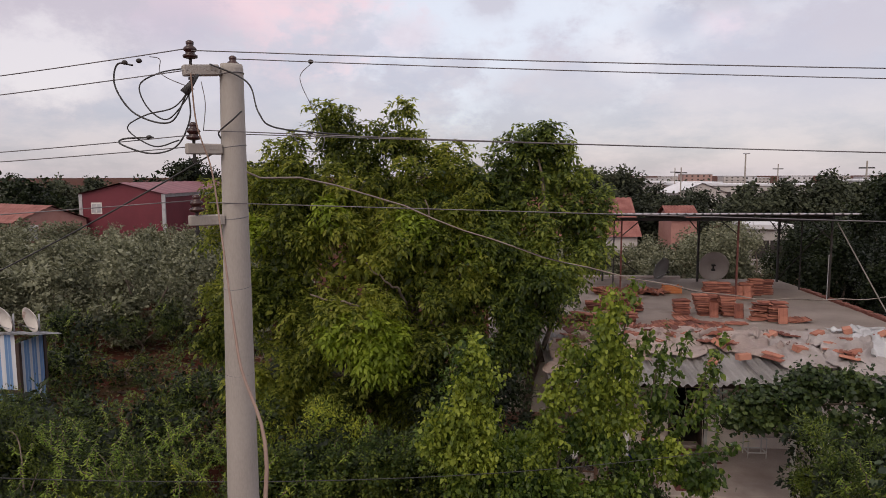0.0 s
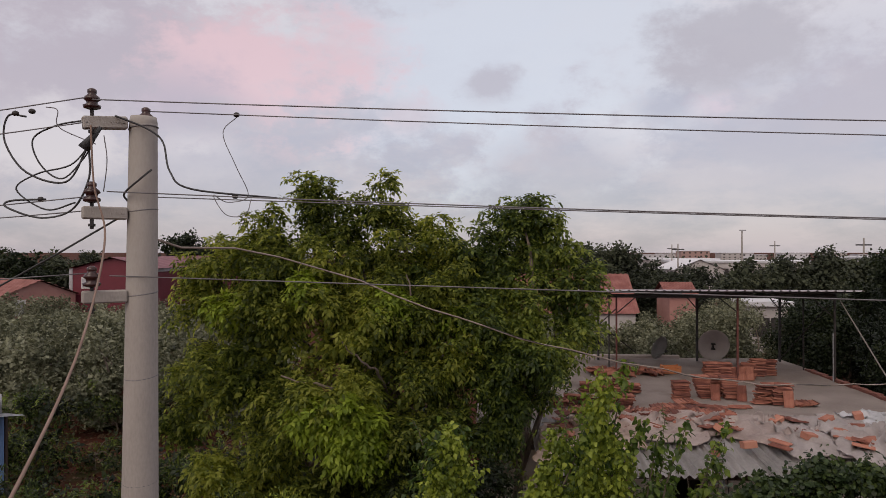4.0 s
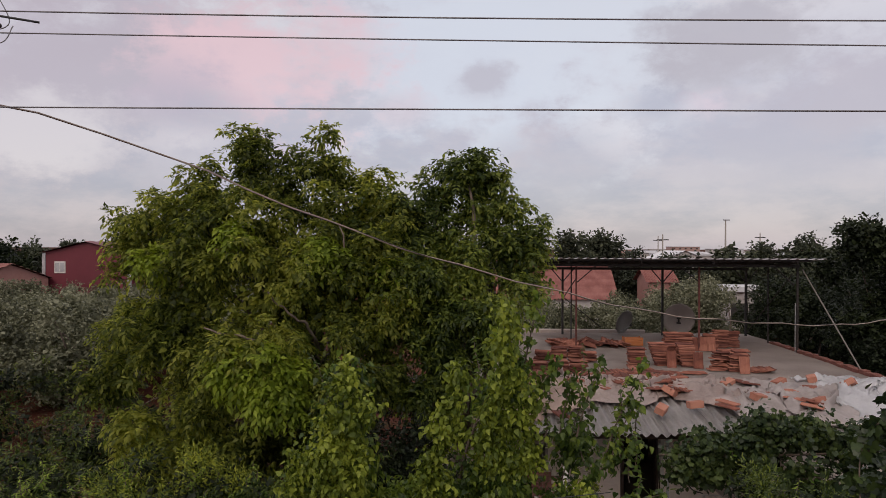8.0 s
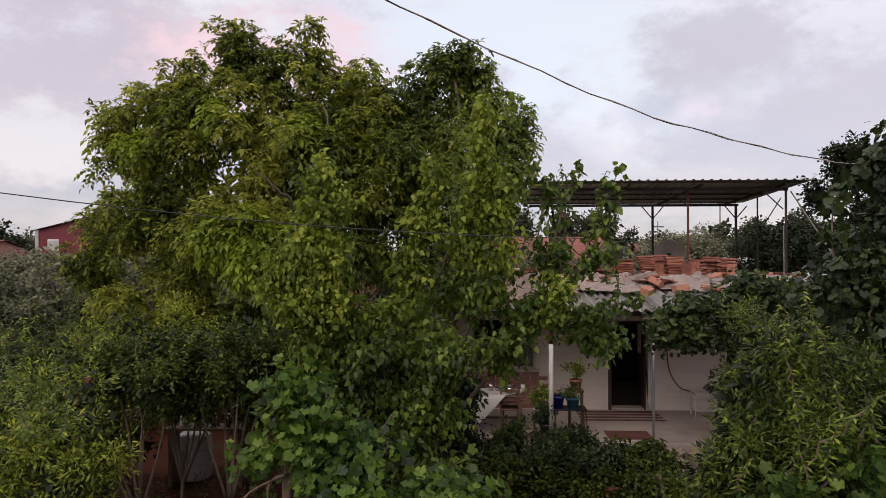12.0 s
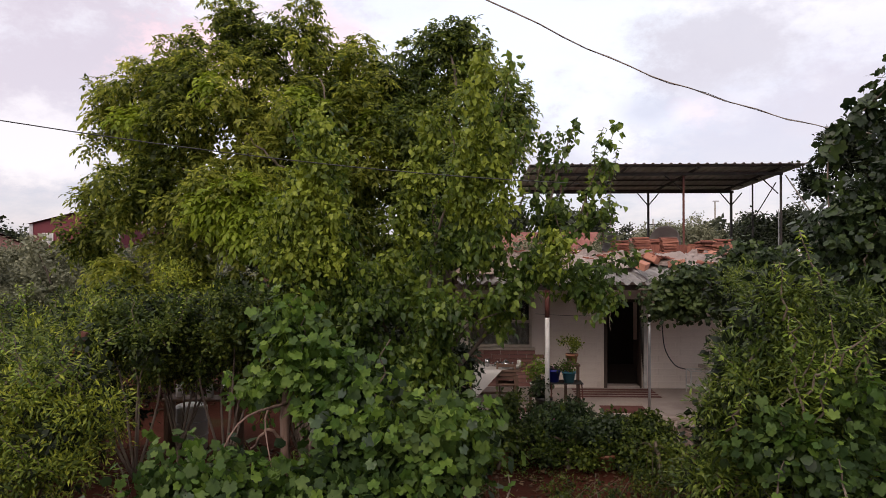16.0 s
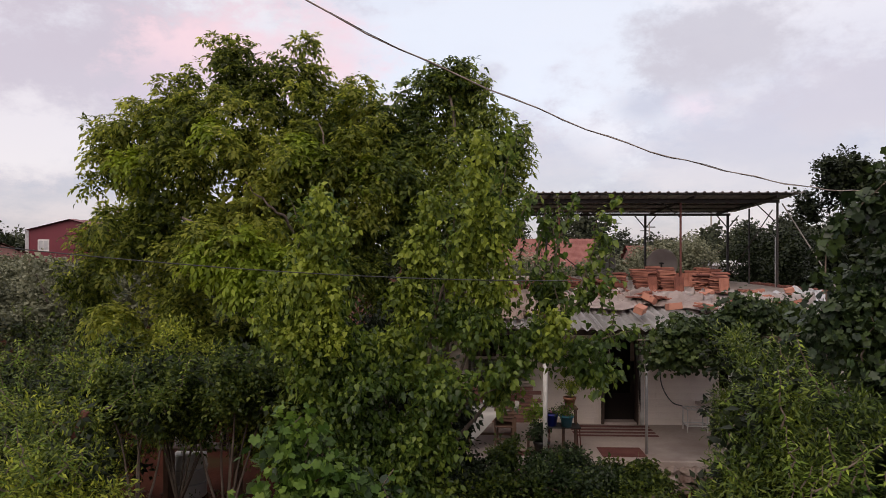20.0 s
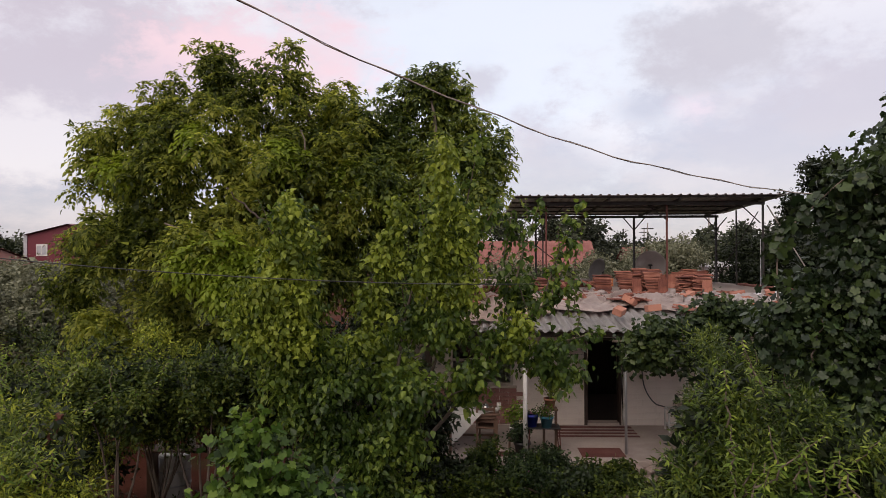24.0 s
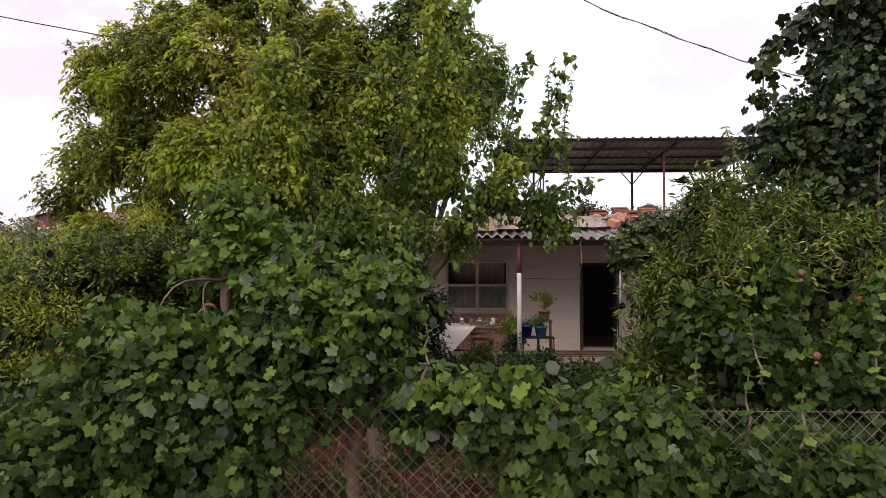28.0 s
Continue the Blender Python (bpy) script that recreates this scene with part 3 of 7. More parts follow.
def window(x0, x1, z0, z1, y, upper):
    w = empty("window_1")
    tagged(w, "cream wooden window of four panes with lace curtains", "window", kind="structure")
    f = 0.06
    part("window_frame", cubes((x0, x0 + f, y - 0.03, y + 0.06, z0, z1), (x1 - f, x1, y - 0.03, y + 0.06, z0, z1), (x0 + f, x1 - f, y - 0.03, y + 0.06, z0, z0 + f), (x0 + f, x1 - f, y - 0.03, y + 0.06, z1 - f, z1), bevel=0.006), FRAME, w)
    xm, zm = (x0 + x1) / 2, z0 + (z1 - z0) * upper
    part("mullion", cubes((xm - 0.035, xm + 0.035, y - 0.025, y + 0.05, z0 + f, z1 - f), bevel=0.005), FRAME, w)
    part("transom", cubes((x0 + f, xm - 0.035, y - 0.025, y + 0.05, zm - 0.03, zm + 0.03), (xm + 0.035, x1 - f, y - 0.025, y + 0.05, zm - 0.03, zm + 0.03), bevel=0.005), FRAME, w)
    part("window_sill", cubes((x0 - 0.08, x1 + 0.08, y - 0.12, y + 0.02, z0 - 0.06, z0), bevel=0.01), FRAME, w)
    for a, b in ((x0 + f, xm - 0.035), (xm + 0.035, x1 - f)):
        for c, d in ((z0 + f, zm - 0.03), (zm + 0.03, z1 - f)):
            part("pane", cubes((a, b, y + 0.012, y + 0.018, c, d)), GLASS, w)["label"] = "dark reflecting glass pane"
    for a, b in ((x0 + f, xm - 0.02), (xm + 0.02, x1 - f)):
        bm = bmesh.new()
        n = 28
        rows = [[bm.verts.new((a + (b - a) * k / n, y + 0.10 + 0.018 * math.sin(k * 1.15 + a) + 0.02 * j, z)) for k in range(n + 1)] for j, z in enumerate((z0 + 0.03, zm - 0.01))]
        for k in range(n):
            bm.faces.new((rows[0][k], rows[0][k + 1], rows[1][k + 1], rows[1][k]))
        part("curtain", bm, LACE, w, "patterned off-white lace curtain", smooth=True)
        bm = bmesh.new()
        rows = [[bm.verts.new((a + (b - a) * k / n, y + 0.19 + 0.025 * math.sin(k * 0.9 + a), z)) for k in range(n + 1)] for z in (zm - 0.05, z1 - 0.02)]
        for k in range(n):
            bm.faces.new((rows[0][k], rows[0][k + 1], rows[1][k + 1], rows[1][k]))
        part("upper_curtain", bm, DIM_CLOTH, w, "dim brownish gathered curtain", smooth=True)
    return w


window(WX0, WX1, WZ0, WZ1, HY0 + 0.04, 0.5)

door = empty("door_1")
tagged(door, "open doorway with a dark wooden frame and unlit room", "door", kind="structure")
DARK_WOOD = material("dark_wood", [(0.025, 0.016, 0.013), (0.05, 0.03, 0.024), (0.08, 0.05, 0.04)], 0.6, 4.0, 0.3, fine=50, stretch=(1, 1, 0.2))
part("frame", cubes((DX0, DX0 + 0.07, HY0 - 0.03, HY0 + 0.2, DZ0, DZ1), (DX1 - 0.05, DX1, HY0 - 0.03, HY0 + 0.2, DZ0, DZ1), (DX0 + 0.07, DX1 - 0.05, HY0 - 0.03, HY0 + 0.2, DZ1 - 0.06, DZ1), bevel=0.006), DARK_WOOD, door)
part("threshold", cubes((DX0 + 0.07, DX1 - 0.05, HY0 - 0.06, HY0 + 0.22, DZ0 - 0.02, DZ0 + 0.06), bevel=0.01), CONCRETE, door)
part("leaf", cubes((DX0 + 0.08, DX0 + 0.12, HY0 + 0.2, HY0 + 0.98, DZ0 + 0.03, DZ1 - 0.08), bevel=0.006), DARK_WOOD, door, "brown door leaf standing open inward")
# partition added indoors, in the same painted darkness, behind the doorway
part("partition", cubes((HX0 + 0.22, 4.6, HY0 + 2.6, HY0 + 2.7, 0.48, ROOF - 0.16), (6.6, HX1 - 0.22, HY0 + 2.6, HY0 + 2.7, 0.48, ROOF - 0.16), (4.6, 6.6, HY0 + 3.6, HY0 + 3.7, 0.48, ROOF - 0.16)), UNLIT_ROOM, house)

# kitchen opening to the right with a white stand
part("counter", cubes((7.2, 9.6, HY0 - 0.6, HY0 - 0.02, 1.0, 1.06)), CONCRETE, house)

# ---- porch ----
porch = empty("porch")
tagged(porch, "raised concrete porch with a rubble stone edge", "porch", kind="structure")
PAINT_RED = material("worn_red_paint", [(0.09, 0.028, 0.025), (0.14, 0.045, 0.04), (0.18, 0.075, 0.065)], 0.85, 3.0, 0.3, fine=30)
part("slab", cubes((0.8, 11.0, 14.75, HY0, -0.1, 0.5), bevel=0.02), CONCRETE, porch, "pale worn concrete slab")
for y, d, mat in ((17.2, 0.16, PAINT_RED), (16.95, 0.13, PAINT_RED), (16.7, 0.12, PAINT_RED), (16.45, 0.12, PAINT_RED)):
    part("stripe", cubes((4.3, 6.1, y, y + d, 0.5, 0.507), bevel=0.002), mat, porch, "faded red painted stripe")
part("mat", cubes((4.6, 5.46, 14.98, 15.6, 0.5, 0.512), bevel=0.003), PAINT_RED, porch, "worn dark red floor mat")
part("mat", cubes((2.4, 3.4, 15.0, 15.3, 0.5, 0.512), bevel=0.003), PAINT_RED, porch, "worn dark red floor mat")
for x, y, w, h in ((4.3, 14.4, 0.5, 0.36), (4.25, 14.1, 0.45, 0.2), (5.0, 14.5, 0.9, 0.26)):
    part("step", cubes((x, x + w, y, y + 0.25, -0.05, h), bevel=0.03), CONCRETE, porch, "rough worn stone step")
rng = np.random.default_rng(5)
STONE = material("rubble_stone", [(0.16, 0.10, 0.085), (0.27, 0.20, 0.175), (0.38, 0.31, 0.28)], 0.95, 4.0, 0.8, objrand=0.5, fine=25)


def rock(name, r, seed):
    bm = bmesh.new()
    bmesh.ops.create_icosphere(bm, subdivisions=2, radius=r)
    for v in bm.verts:
        v.co *= 1 + 0.35 * noise.noise(v.co * (1.6 / r) + Vector((seed, 0, 0)))
        v.co.z *= 0.7
    return mesh_of(name, bm, STONE)


stones = [rock("stone", 0.13, 3.1 * k) for k in range(5)]
for k in range(135):
    piece("stone", stones[k % 5], porch, pose(1.0 + 0.2 * (k % 45) * 1.1 + 0.04 * rng.normal(), 14.68 + 0.03 * rng.normal() - 0.05 * (2 - k // 45), 0.05 + 0.145 * (k // 45), 20 * rng.normal(), 20 * rng.normal(), 90 * rng.random()))

# ---- lean-to roof of corrugated sheets ----
def corrugated(name, x0, width, y0, z0, y1, z1, pitch=0.19, amp=0.034, mat=FIBRE):
    bm = bmesh.new()
    n, m = int(width / pitch * 8), 5
    rows = []
    for j in range(m + 1):
        f = j / m
        rows.append([bm.verts.new((x0 + width * k / n, y0 + (y1 - y0) * f, z0 + (z1 - z0) * f + amp * math.cos(2 * math.pi * (width * k / n) / pitch))) for k in range(n + 1)])
    for a, b in zip(rows, rows[1:]):
        for k in range(n):
            bm.faces.new((a[k], a[k + 1], b[k + 1], b[k]))
    bmesh.ops.solidify(bm, geom=bm.faces[:], thickness=0.007)
    return bm


lean = empty("lean_to_roof")
tagged(lean, "porch roof of grey corrugated fibre-cement sheets", "roof")
for k in range(9):
    part("corrugated_sheet", corrugated("s", 1.75 + 0.9 * k, 0.97, 14.55 + 0.03 * math.sin(k * 2.2), 3.03 + 0.02 * math.sin(k * 1.7) + (0.004 * (k % 2)), 17.5, ROOF + 0.03 + 0.006 * (k % 2)), FIBRE, lean)
for y, z in ((14.85, 2.94), (16.1, 3.12)):
    part("beam", cubes((1.7, 10.0, y - 0.04, y + 0.04, z - 0.06, z + 0.04), bevel=0.005), DARK_WOOD, lean)
WHITE_PAINT = material("chalky_white_paint", [(0.45, 0.43, 0.41), (0.62, 0.60, 0.58), (0.7, 0.68, 0.66)], 0.7, 4.0, 0.3, fine=40)
for x in (3.47, 7.0, 9.6):
    bm = bmesh.new()
    tube(bm, [(x, 14.85, 0.48), (x, 14.85, 2.35)], 0.045, 12)
    part("post", bm, WHITE_PAINT, lean, "post painted white", smooth=True)
    bm = bmesh.new()
    tube(bm, [(x, 14.85, 2.35), (x, 14.85, 2.9)], 0.047, 12)
    part("post_top", bm, RUST, lean, "rust-red upper end", smooth=True)
bm = bmesh.new()
tube(bm, [(5.5, 15.2, 0.48), (5.5, 15.2, 2.98)], 0.028, 10)
part("pipe_post", bm, GALV, lean, "thin pale steel pipe", smooth=True)

# ---- roof tiles, bricks and sheeting on the roof ----
def tile_mesh(mat, name):
    """An interlocking clay roof tile, 0.42 by 0.25 m, with two ribs."""
    bm = bmesh.new()
    prof = [(-0.125, 0.012), (-0.105, 0.030), (-0.085, 0.012), (-0.03, 0.012), (0.0, 0.026), (0.03, 0.012), (0.085, 0.012), (0.105, 0.030), (0.125, 0.012)]
    ends = []
    for y, lift in ((-0.21, 0.0), (0.21, 0.006)):
        top = [bm.verts.new((x, y, z + lift)) for x, z in prof]
        low = [bm.verts.new((x, y, z + lift - 0.016)) for x, z in prof]
        ends.append((top, low))
    (a, c), (b, d) = ends
    for k in range(len(prof) - 1):
        bm.faces.new((a[k], a[k + 1], b[k + 1], b[k]))
        bm.faces.new((c[k + 1], c[k], d[k], d[k + 1]))
        bm.faces.new((c[k], c[k + 1], a[k + 1], a[k]))
        bm.faces.new((d[k + 1], d[k], b[k], b[k + 1]))
    bm.faces.new((c[0], a[0], b[0], d[0]))
    bm.faces.new((a[-1], c[-1], d[-1], b[-1]))
    return mesh_of(name, bm, mat)


tile_me = tile_mesh(TILE, "tile")
bm = bmesh.new()
box(bm, -0.145, 0.145, -0.095, 0.095, -0.068, 0.068, 0.006)
brick_me = mesh_of("brick", bm, BRICK)
rng = np.random.default_rng(11)


def deck(y):
    """Height of what lies under a thing on the roof, at y."""
    return ROOF + 0.05 * (y - HY0) / 9.7 + 0.012 if y > 17.4 else 3.06 + (y - 14.55) * 0.119 + 0.03


def tile_stack(x, y, count, turn, wobble=1.0, step=0.030, label="neat stack of red clay roof tiles", tilt=0.0):
    s = empty("tile_stack", x, y, deck(y), turn)
    tagged(s, label, "tile stack", "stacks of roof tiles on the roof")
    for k in range(count):
        piece("tile", tile_me, s, pose(0.012 * wobble * rng.normal(), -tilt * k + 0.015 * wobble * rng.normal(), 0.006 + step * k, 1.0 * wobble * rng.normal(), 1.0 * wobble * rng.normal(), 4 * wobble * rng.normal()))
    return s


# the main row: tiles lie across, some stacks lean
for x, y, n, turn, wob, tilt in ((5.95, 19.75, 17, 88, 1.5, 0.0), (6.72, 20.05, 20, 90, 1.1, -0.009), (7.36, 19.95, 20, 90, 1.1, -0.006), (7.95, 19.45, 17, 96, 3.0, 0.010), (8.34, 19.3, 18, 84, 2.2, 0.006), (7.02, 20.3, 18, 92, 1.4, -0.006)):
    tile_stack(x, y, n, turn, wob, tilt=tilt)
# the row behind them, with tiles stood on end
for x, y, n, turn in ((7.55, 22.2, 20, 90), (8.0, 22.4, 19, 88), (8.95, 23.0, 15, 86), (9.35, 23.3, 18, 94), (9.75, 23.5, 16, 90)):
    tile_stack(x, y, n, turn, 1.4)
# by the tree, at the roof's other end
for x, y, n, turn in ((3.0, 19.0, 9, 90), (3.4, 18.95, 8, 85), (3.85, 18.95, 10, 92), (4.3, 18.9, 10, 88), (3.6, 20.6, 9, 90), (4.05, 20.7, 12, 86), (4.5, 20.65, 13, 93), (4.8, 20.5, 9, 90), (2.6, 18.8, 7, 80)):
    tile_stack(x, y, n, turn, 1.8)


def lone_tile(x, y, z, rx, ry, rz, label="single red clay tile leaning on a stack"):
    t = new("roof_tile", tile_me)
    t.matrix_basis = pose(x, y, z, rx, ry, rz)
    return tagged(t, label, "roof tile", "loose roof tiles")


for x, y, rz in ((6.86, 19.77, 3), (7.52, 19.68, -4), (8.45, 19.03, -3), (8.6, 22.62, 2), (8.32, 22.6, -2), (8.86, 22.64, 1)):
    lone_tile(x, y, deck(y) + 0.2, 78, 0, rz)
# slipped rows of tiles lying like fallen books
def tile_row(x, y, count, way, lean, label="row of red clay tiles leaning over like books"):
    s = empty("tile_row", x, y, deck(y), way)
    tagged(s, label, "tile row", "slipped rows of roof tiles")
    for k in range(count):
        piece("tile", tile_me, s, pose(0.052 * k, 0.03 * rng.normal(), 0.02 + 0.11 * math.sin(radians(lean)), 0, -lean + 5 * rng.normal(), 4 * rng.normal()))
    return s


tile_row(4.15, 18.0, 11, -20, 38)
tile_row(4.65, 17.9, 8, -24, 34)
tile_row(8.72, 19.25, 9, -6, 16)
tile_row(5.05, 18.75, 12, 3, 10)
tile_row(5.75, 18.2, 8, -6, 12)
tile_row(6.25, 18.35, 7, 8, 14)
tile_row(7.55, 16.75, 13, -2, 14)
tile_row(5.8, 19.35, 6, 0, 12)
tile_row(2.9, 18.2, 7, 4, 20)
for k in range(22):
    x, y = 2.8 + 3.9 * rng.random(), 17.7 + 1.3 * rng.random() ** 1.5
    lone_tile(x, y, deck(y) + 0.016 + 0.012 * (k % 3), 3 * rng.normal(), 3 * rng.normal(), 180 * rng.random(), "loose red clay tile lying flat on the roof")
for x, y, rz in ((7.25, 18.9, 88), (7.1, 18.85, 80), (6.05, 19.3, 96), (5.7, 18.55, 60)):
    lone_tile(x, y, deck(y) + 0.016, 0, 0, rz, "loose red clay tile lying flat on the roof")

# red scrap along the back of the roof
scrap = empty("rubble_row", 5.35, 23.4, ROOF + 0.042)
tagged(scrap, "low heap of broken red tiles along the roof edge", "rubble")
for k in range(70):
    piece("tile", tile_me, scrap, pose(-1.2 + 2.3 * rng.random(), 0.18 * rng.normal(), 0.03 + 0.10 * rng.random(), 15 * rng.normal(), 15 * rng.normal(), 180 * rng.random()))


def crate(x, y, rz):
    c = empty("crate", x, y, deck(y), rz)
    tagged(c, "small orange plastic fruit crate", "crate")
    m = material("orange_plastic", [(0.42, 0.14, 0.05), (0.52, 0.2, 0.08)], 0.5, 5.0, 0.1)
    part("bottom", cubes((-0.26, 0.26, -0.17, 0.17, 0, 0.015)), m, c)
    for k in range(3):
        z = 0.02 + 0.08 * k
        part("slat", cubes((-0.26, 0.26, -0.18, -0.165, z, z + 0.055), bevel=0.003), m, c)
        part("slat", cubes((-0.26, 0.26, 0.165, 0.18, z, z + 0.055), bevel=0.003), m, c)
        part("slat", cubes((-0.275, -0.26, -0.165, 0.165, z, z + 0.055), bevel=0.003), m, c)
        part("slat", cubes((0.26, 0.275, -0.165, 0.165, z, z + 0.055), bevel=0.003), m, c)
    for sx in (-1, 1):
        for sy in (-1, 1):
            part("corner", cubes((sx * 0.265 - 0.02, sx * 0.265 + 0.02, sy * 0.172 - 0.02, sy * 0.172 + 0.02, 0, 0.26)), m, c)


crate(6.75, 23.7, 3)


BEIGE_SHEET = material("beige_sheeting", [(0.36, 0.26, 0.22), (0.52, 0.40, 0.35), (0.62, 0.50, 0.45)], 0.6, 1.5, 0.3, fine=22)
PALE_SHEET = material("pale_grey_sheeting", [(0.40, 0.34, 0.33), (0.54, 0.48, 0.47), (0.64, 0.59, 0.59)], 0.5, 1.5, 0.3, fine=22)


def draped(x0, x1, y0, y1, seed, lift=0.05, mat=SHEET, n=56, m=44, ragged=0.45):
    """A crumpled sheet that lies on the lean-to and the roof's edge."""
    bm = bmesh.new()
    rows = []
    for j in range(m + 1):
        row = []
        for k in range(n + 1):
            x, y = x0 + (x1 - x0) * k / n, y0 + (y1 - y0) * j / m
            p = Vector((x, y, seed))
            y += ragged * noise.noise(Vector((x * 1.7, seed, j * 0.05)))
            x += ragged * noise.noise(Vector((seed, y * 1.7, k * 0.05)))
            z = deck(y) + 0.012 + lift * (0.35 + 0.8 * noise.noise(p * 2.1) + 1.3 * abs(noise.noise(p * 3.6)) + 0.9 * abs(noise.noise(p * 8))) * min(1, 2.5 * min(j, m - j) / m + 0.25)
            row.append(bm.verts.new((x, y, max(z, deck(y) + 0.045))))
        rows.append(row)
    for a, b in zip(rows, rows[1:]):
        for k in range(n):
            bm.faces.new((a[k], a[k + 1], b[k + 1], b[k]))
    bmesh.ops.solidify(bm, geom=bm.faces[:], thickness=0.004)
    ob = part("plastic_sheet", bm, mat, smooth=True)
    return tagged(ob, "crumpled pale plastic sheet weighed down with bricks" if mat is not WHITE_SHEET else "bright white plastic sheet spread on the roof edge", "plastic sheet", "sheets over the porch roof")


for x0, x1, y0, y1, lift, tint in ((1.9, 3.0, 14.9, 17.0, 0.14, 1), (2.7, 4.0, 15.3, 17.6, 0.2, 1), (3.5, 4.7, 16.0, 18.1, 0.16, 0), (4.3, 5.5, 16.2, 17.9, 0.14, 0), (5.2, 6.4, 16.3, 18.1, 0.15, 0), (6.1, 7.3, 15.9, 17.8, 0.16, 0), (7.0, 8.3, 15.3, 17.8, 0.12, 2), (8.1, 9.5, 15.0, 18.0, 0.16, 2), (9.2, 10.6, 15.1, 18.2, 0.18, 3)):
    draped(x0, x1, y0, y1, 1.7 * x0 + y0, lift, (SHEET, BEIGE_SHEET, PALE_SHEET, WHITE_SHEET)[tint], 34, 40, 0.5)
draped(10.1, 11.6, 16.7, 18.4, 17.2, 0.12, WHITE_SHEET)


def loose_brick(x, y, rz, tip=0.0):
    b = new("brick", brick_me)
    b.matrix_basis = pose(x, y, deck(y) + 0.16, tip, 14 * rng.normal(), rz + 25 * rng.normal())
    return tagged(b, "red hollow brick lying on the sheeting", "brick", "bricks weighing down the sheets")


for x, y, rz in ((5.87, 16.4, 20), (5.4, 15.3, 62), (6.15, 15.6, 8), (8.45, 17.1, 2), (8.4, 16.35, 30), (8.9, 16.7, 4), (9.3, 17.4, 35), (8.7, 15.9, 15), (9.95, 17.1, 5), (7.6, 16.1, 0), (7.3, 17.0, 10), (3.0, 16.6, 20), (4.0, 16.9, 40), (2.5, 16.0, 75)):
    loose_brick(x, y, rz, 16 * rng.normal())
for x, y, rz in ((6.75, 15.5, 50), (6.85, 15.75, 48), (8.45, 15.6, 62), (8.6, 15.9, 60), (8.3, 16.05, 66), (7.6, 17.2, 80), (7.75, 17.0, 95), (3.4, 14.95, 20)):
    lone_tile(x, y, deck(y) + 0.15, 6, 4, rz, "red clay tile weighing down the sheeting")
for k in range(40):
    x, y = 2.2 + 4.2 * rng.random(), 16.3 + 1.5 * rng.random()
    lone_tile(x, y, deck(y) + 0.14, 10 * rng.normal(), 10 * rng.normal(), 180 * rng.random(), "broken clay tile lying on the sheeting")

# ---- the canopy over the roof ----
can = empty("roof_canopy")
tagged(can, "sheet-metal canopy on thin red and black steel posts", "canopy")
CX0, CX1, CY0, CY1, CZ0, CZ1 = 3.75, 11.55, 21.75, 27.0, 6.2, 5.92
bm = bmesh.new()
n, prof = 0, []
x = CX0
while x < CX1:
    prof += [(x, 0.0), (x + 0.17, 0.0), (x + 0.19, 0.035), (x + 0.24, 0.035), (x + 0.26, 0.0)]
    x += 0.26
ends = [[bm.verts.new((x, y, z + d)) for x, d in prof] for y, z in ((CY0, CZ0), (CY1, CZ1))]
for k in range(len(prof) - 1):
    if (ends[0][k].co - ends[0][k + 1].co).length > 1e-4:
        bm.faces.new((ends[0][k], ends[0][k + 1], ends[1][k + 1], ends[1][k]))
bmesh.ops.remove_doubles(bm, verts=bm.verts, dist=0.001)
bmesh.ops.solidify(bm, geom=bm.faces[:], thickness=0.004)
part("canopy_sheet", bm, CANOPY_TOP, can, "ribbed metal roofing sheet")


def slope(y):
    return CZ0 + (CZ1 - CZ0) * (y - CY0) / (CY1 - CY0)


for k, y in enumerate((21.95, 23.2, 24.5, 25.7, 26.75)):
    part("purlin", cubes((CX0 + 0.05, CX1 - 0.06, y - 0.02, y + 0.02, slope(y) - 0.055, slope(y) - 0.008)), DARK_STEEL, can)
for x in (4.5, 6.6, 8.7, 11.1):
    bm = bmesh.new()
    v = box(bm, x - 0.025, x + 0.025, CY0 + 0.2, CY1 - 0.1, -0.03, 0.03)
    for w in v:
        w.co.z += slope(w.co.y) - 0.09
    part("rafter", bm, DARK_STEEL, can)
part("beam", cubes((4.0, 11.36, 26.2, 26.26, 5.74, 5.83)), DARK_STEEL, can)
part("beam", cubes((4.0, 11.4, 22.5, 22.56, 5.95, 6.04)), DARK_STEEL, can)


def post(x, y, top, r, mat, brace=True, label=""):
    bm = bmesh.new()
    box(bm, x - r, x + r, y - r, y + r, ROOF + 0.02, top)
    p = part("post", bm, mat, can, label)
    if brace:
        for s in (-1, 1):
            bm = bmesh.new()
            tube(bm, [(x, y, top - 0.45), (x + s * 0.38, y, top)], 0.02, 6)
            part("brace", bm, mat, can)
    return p


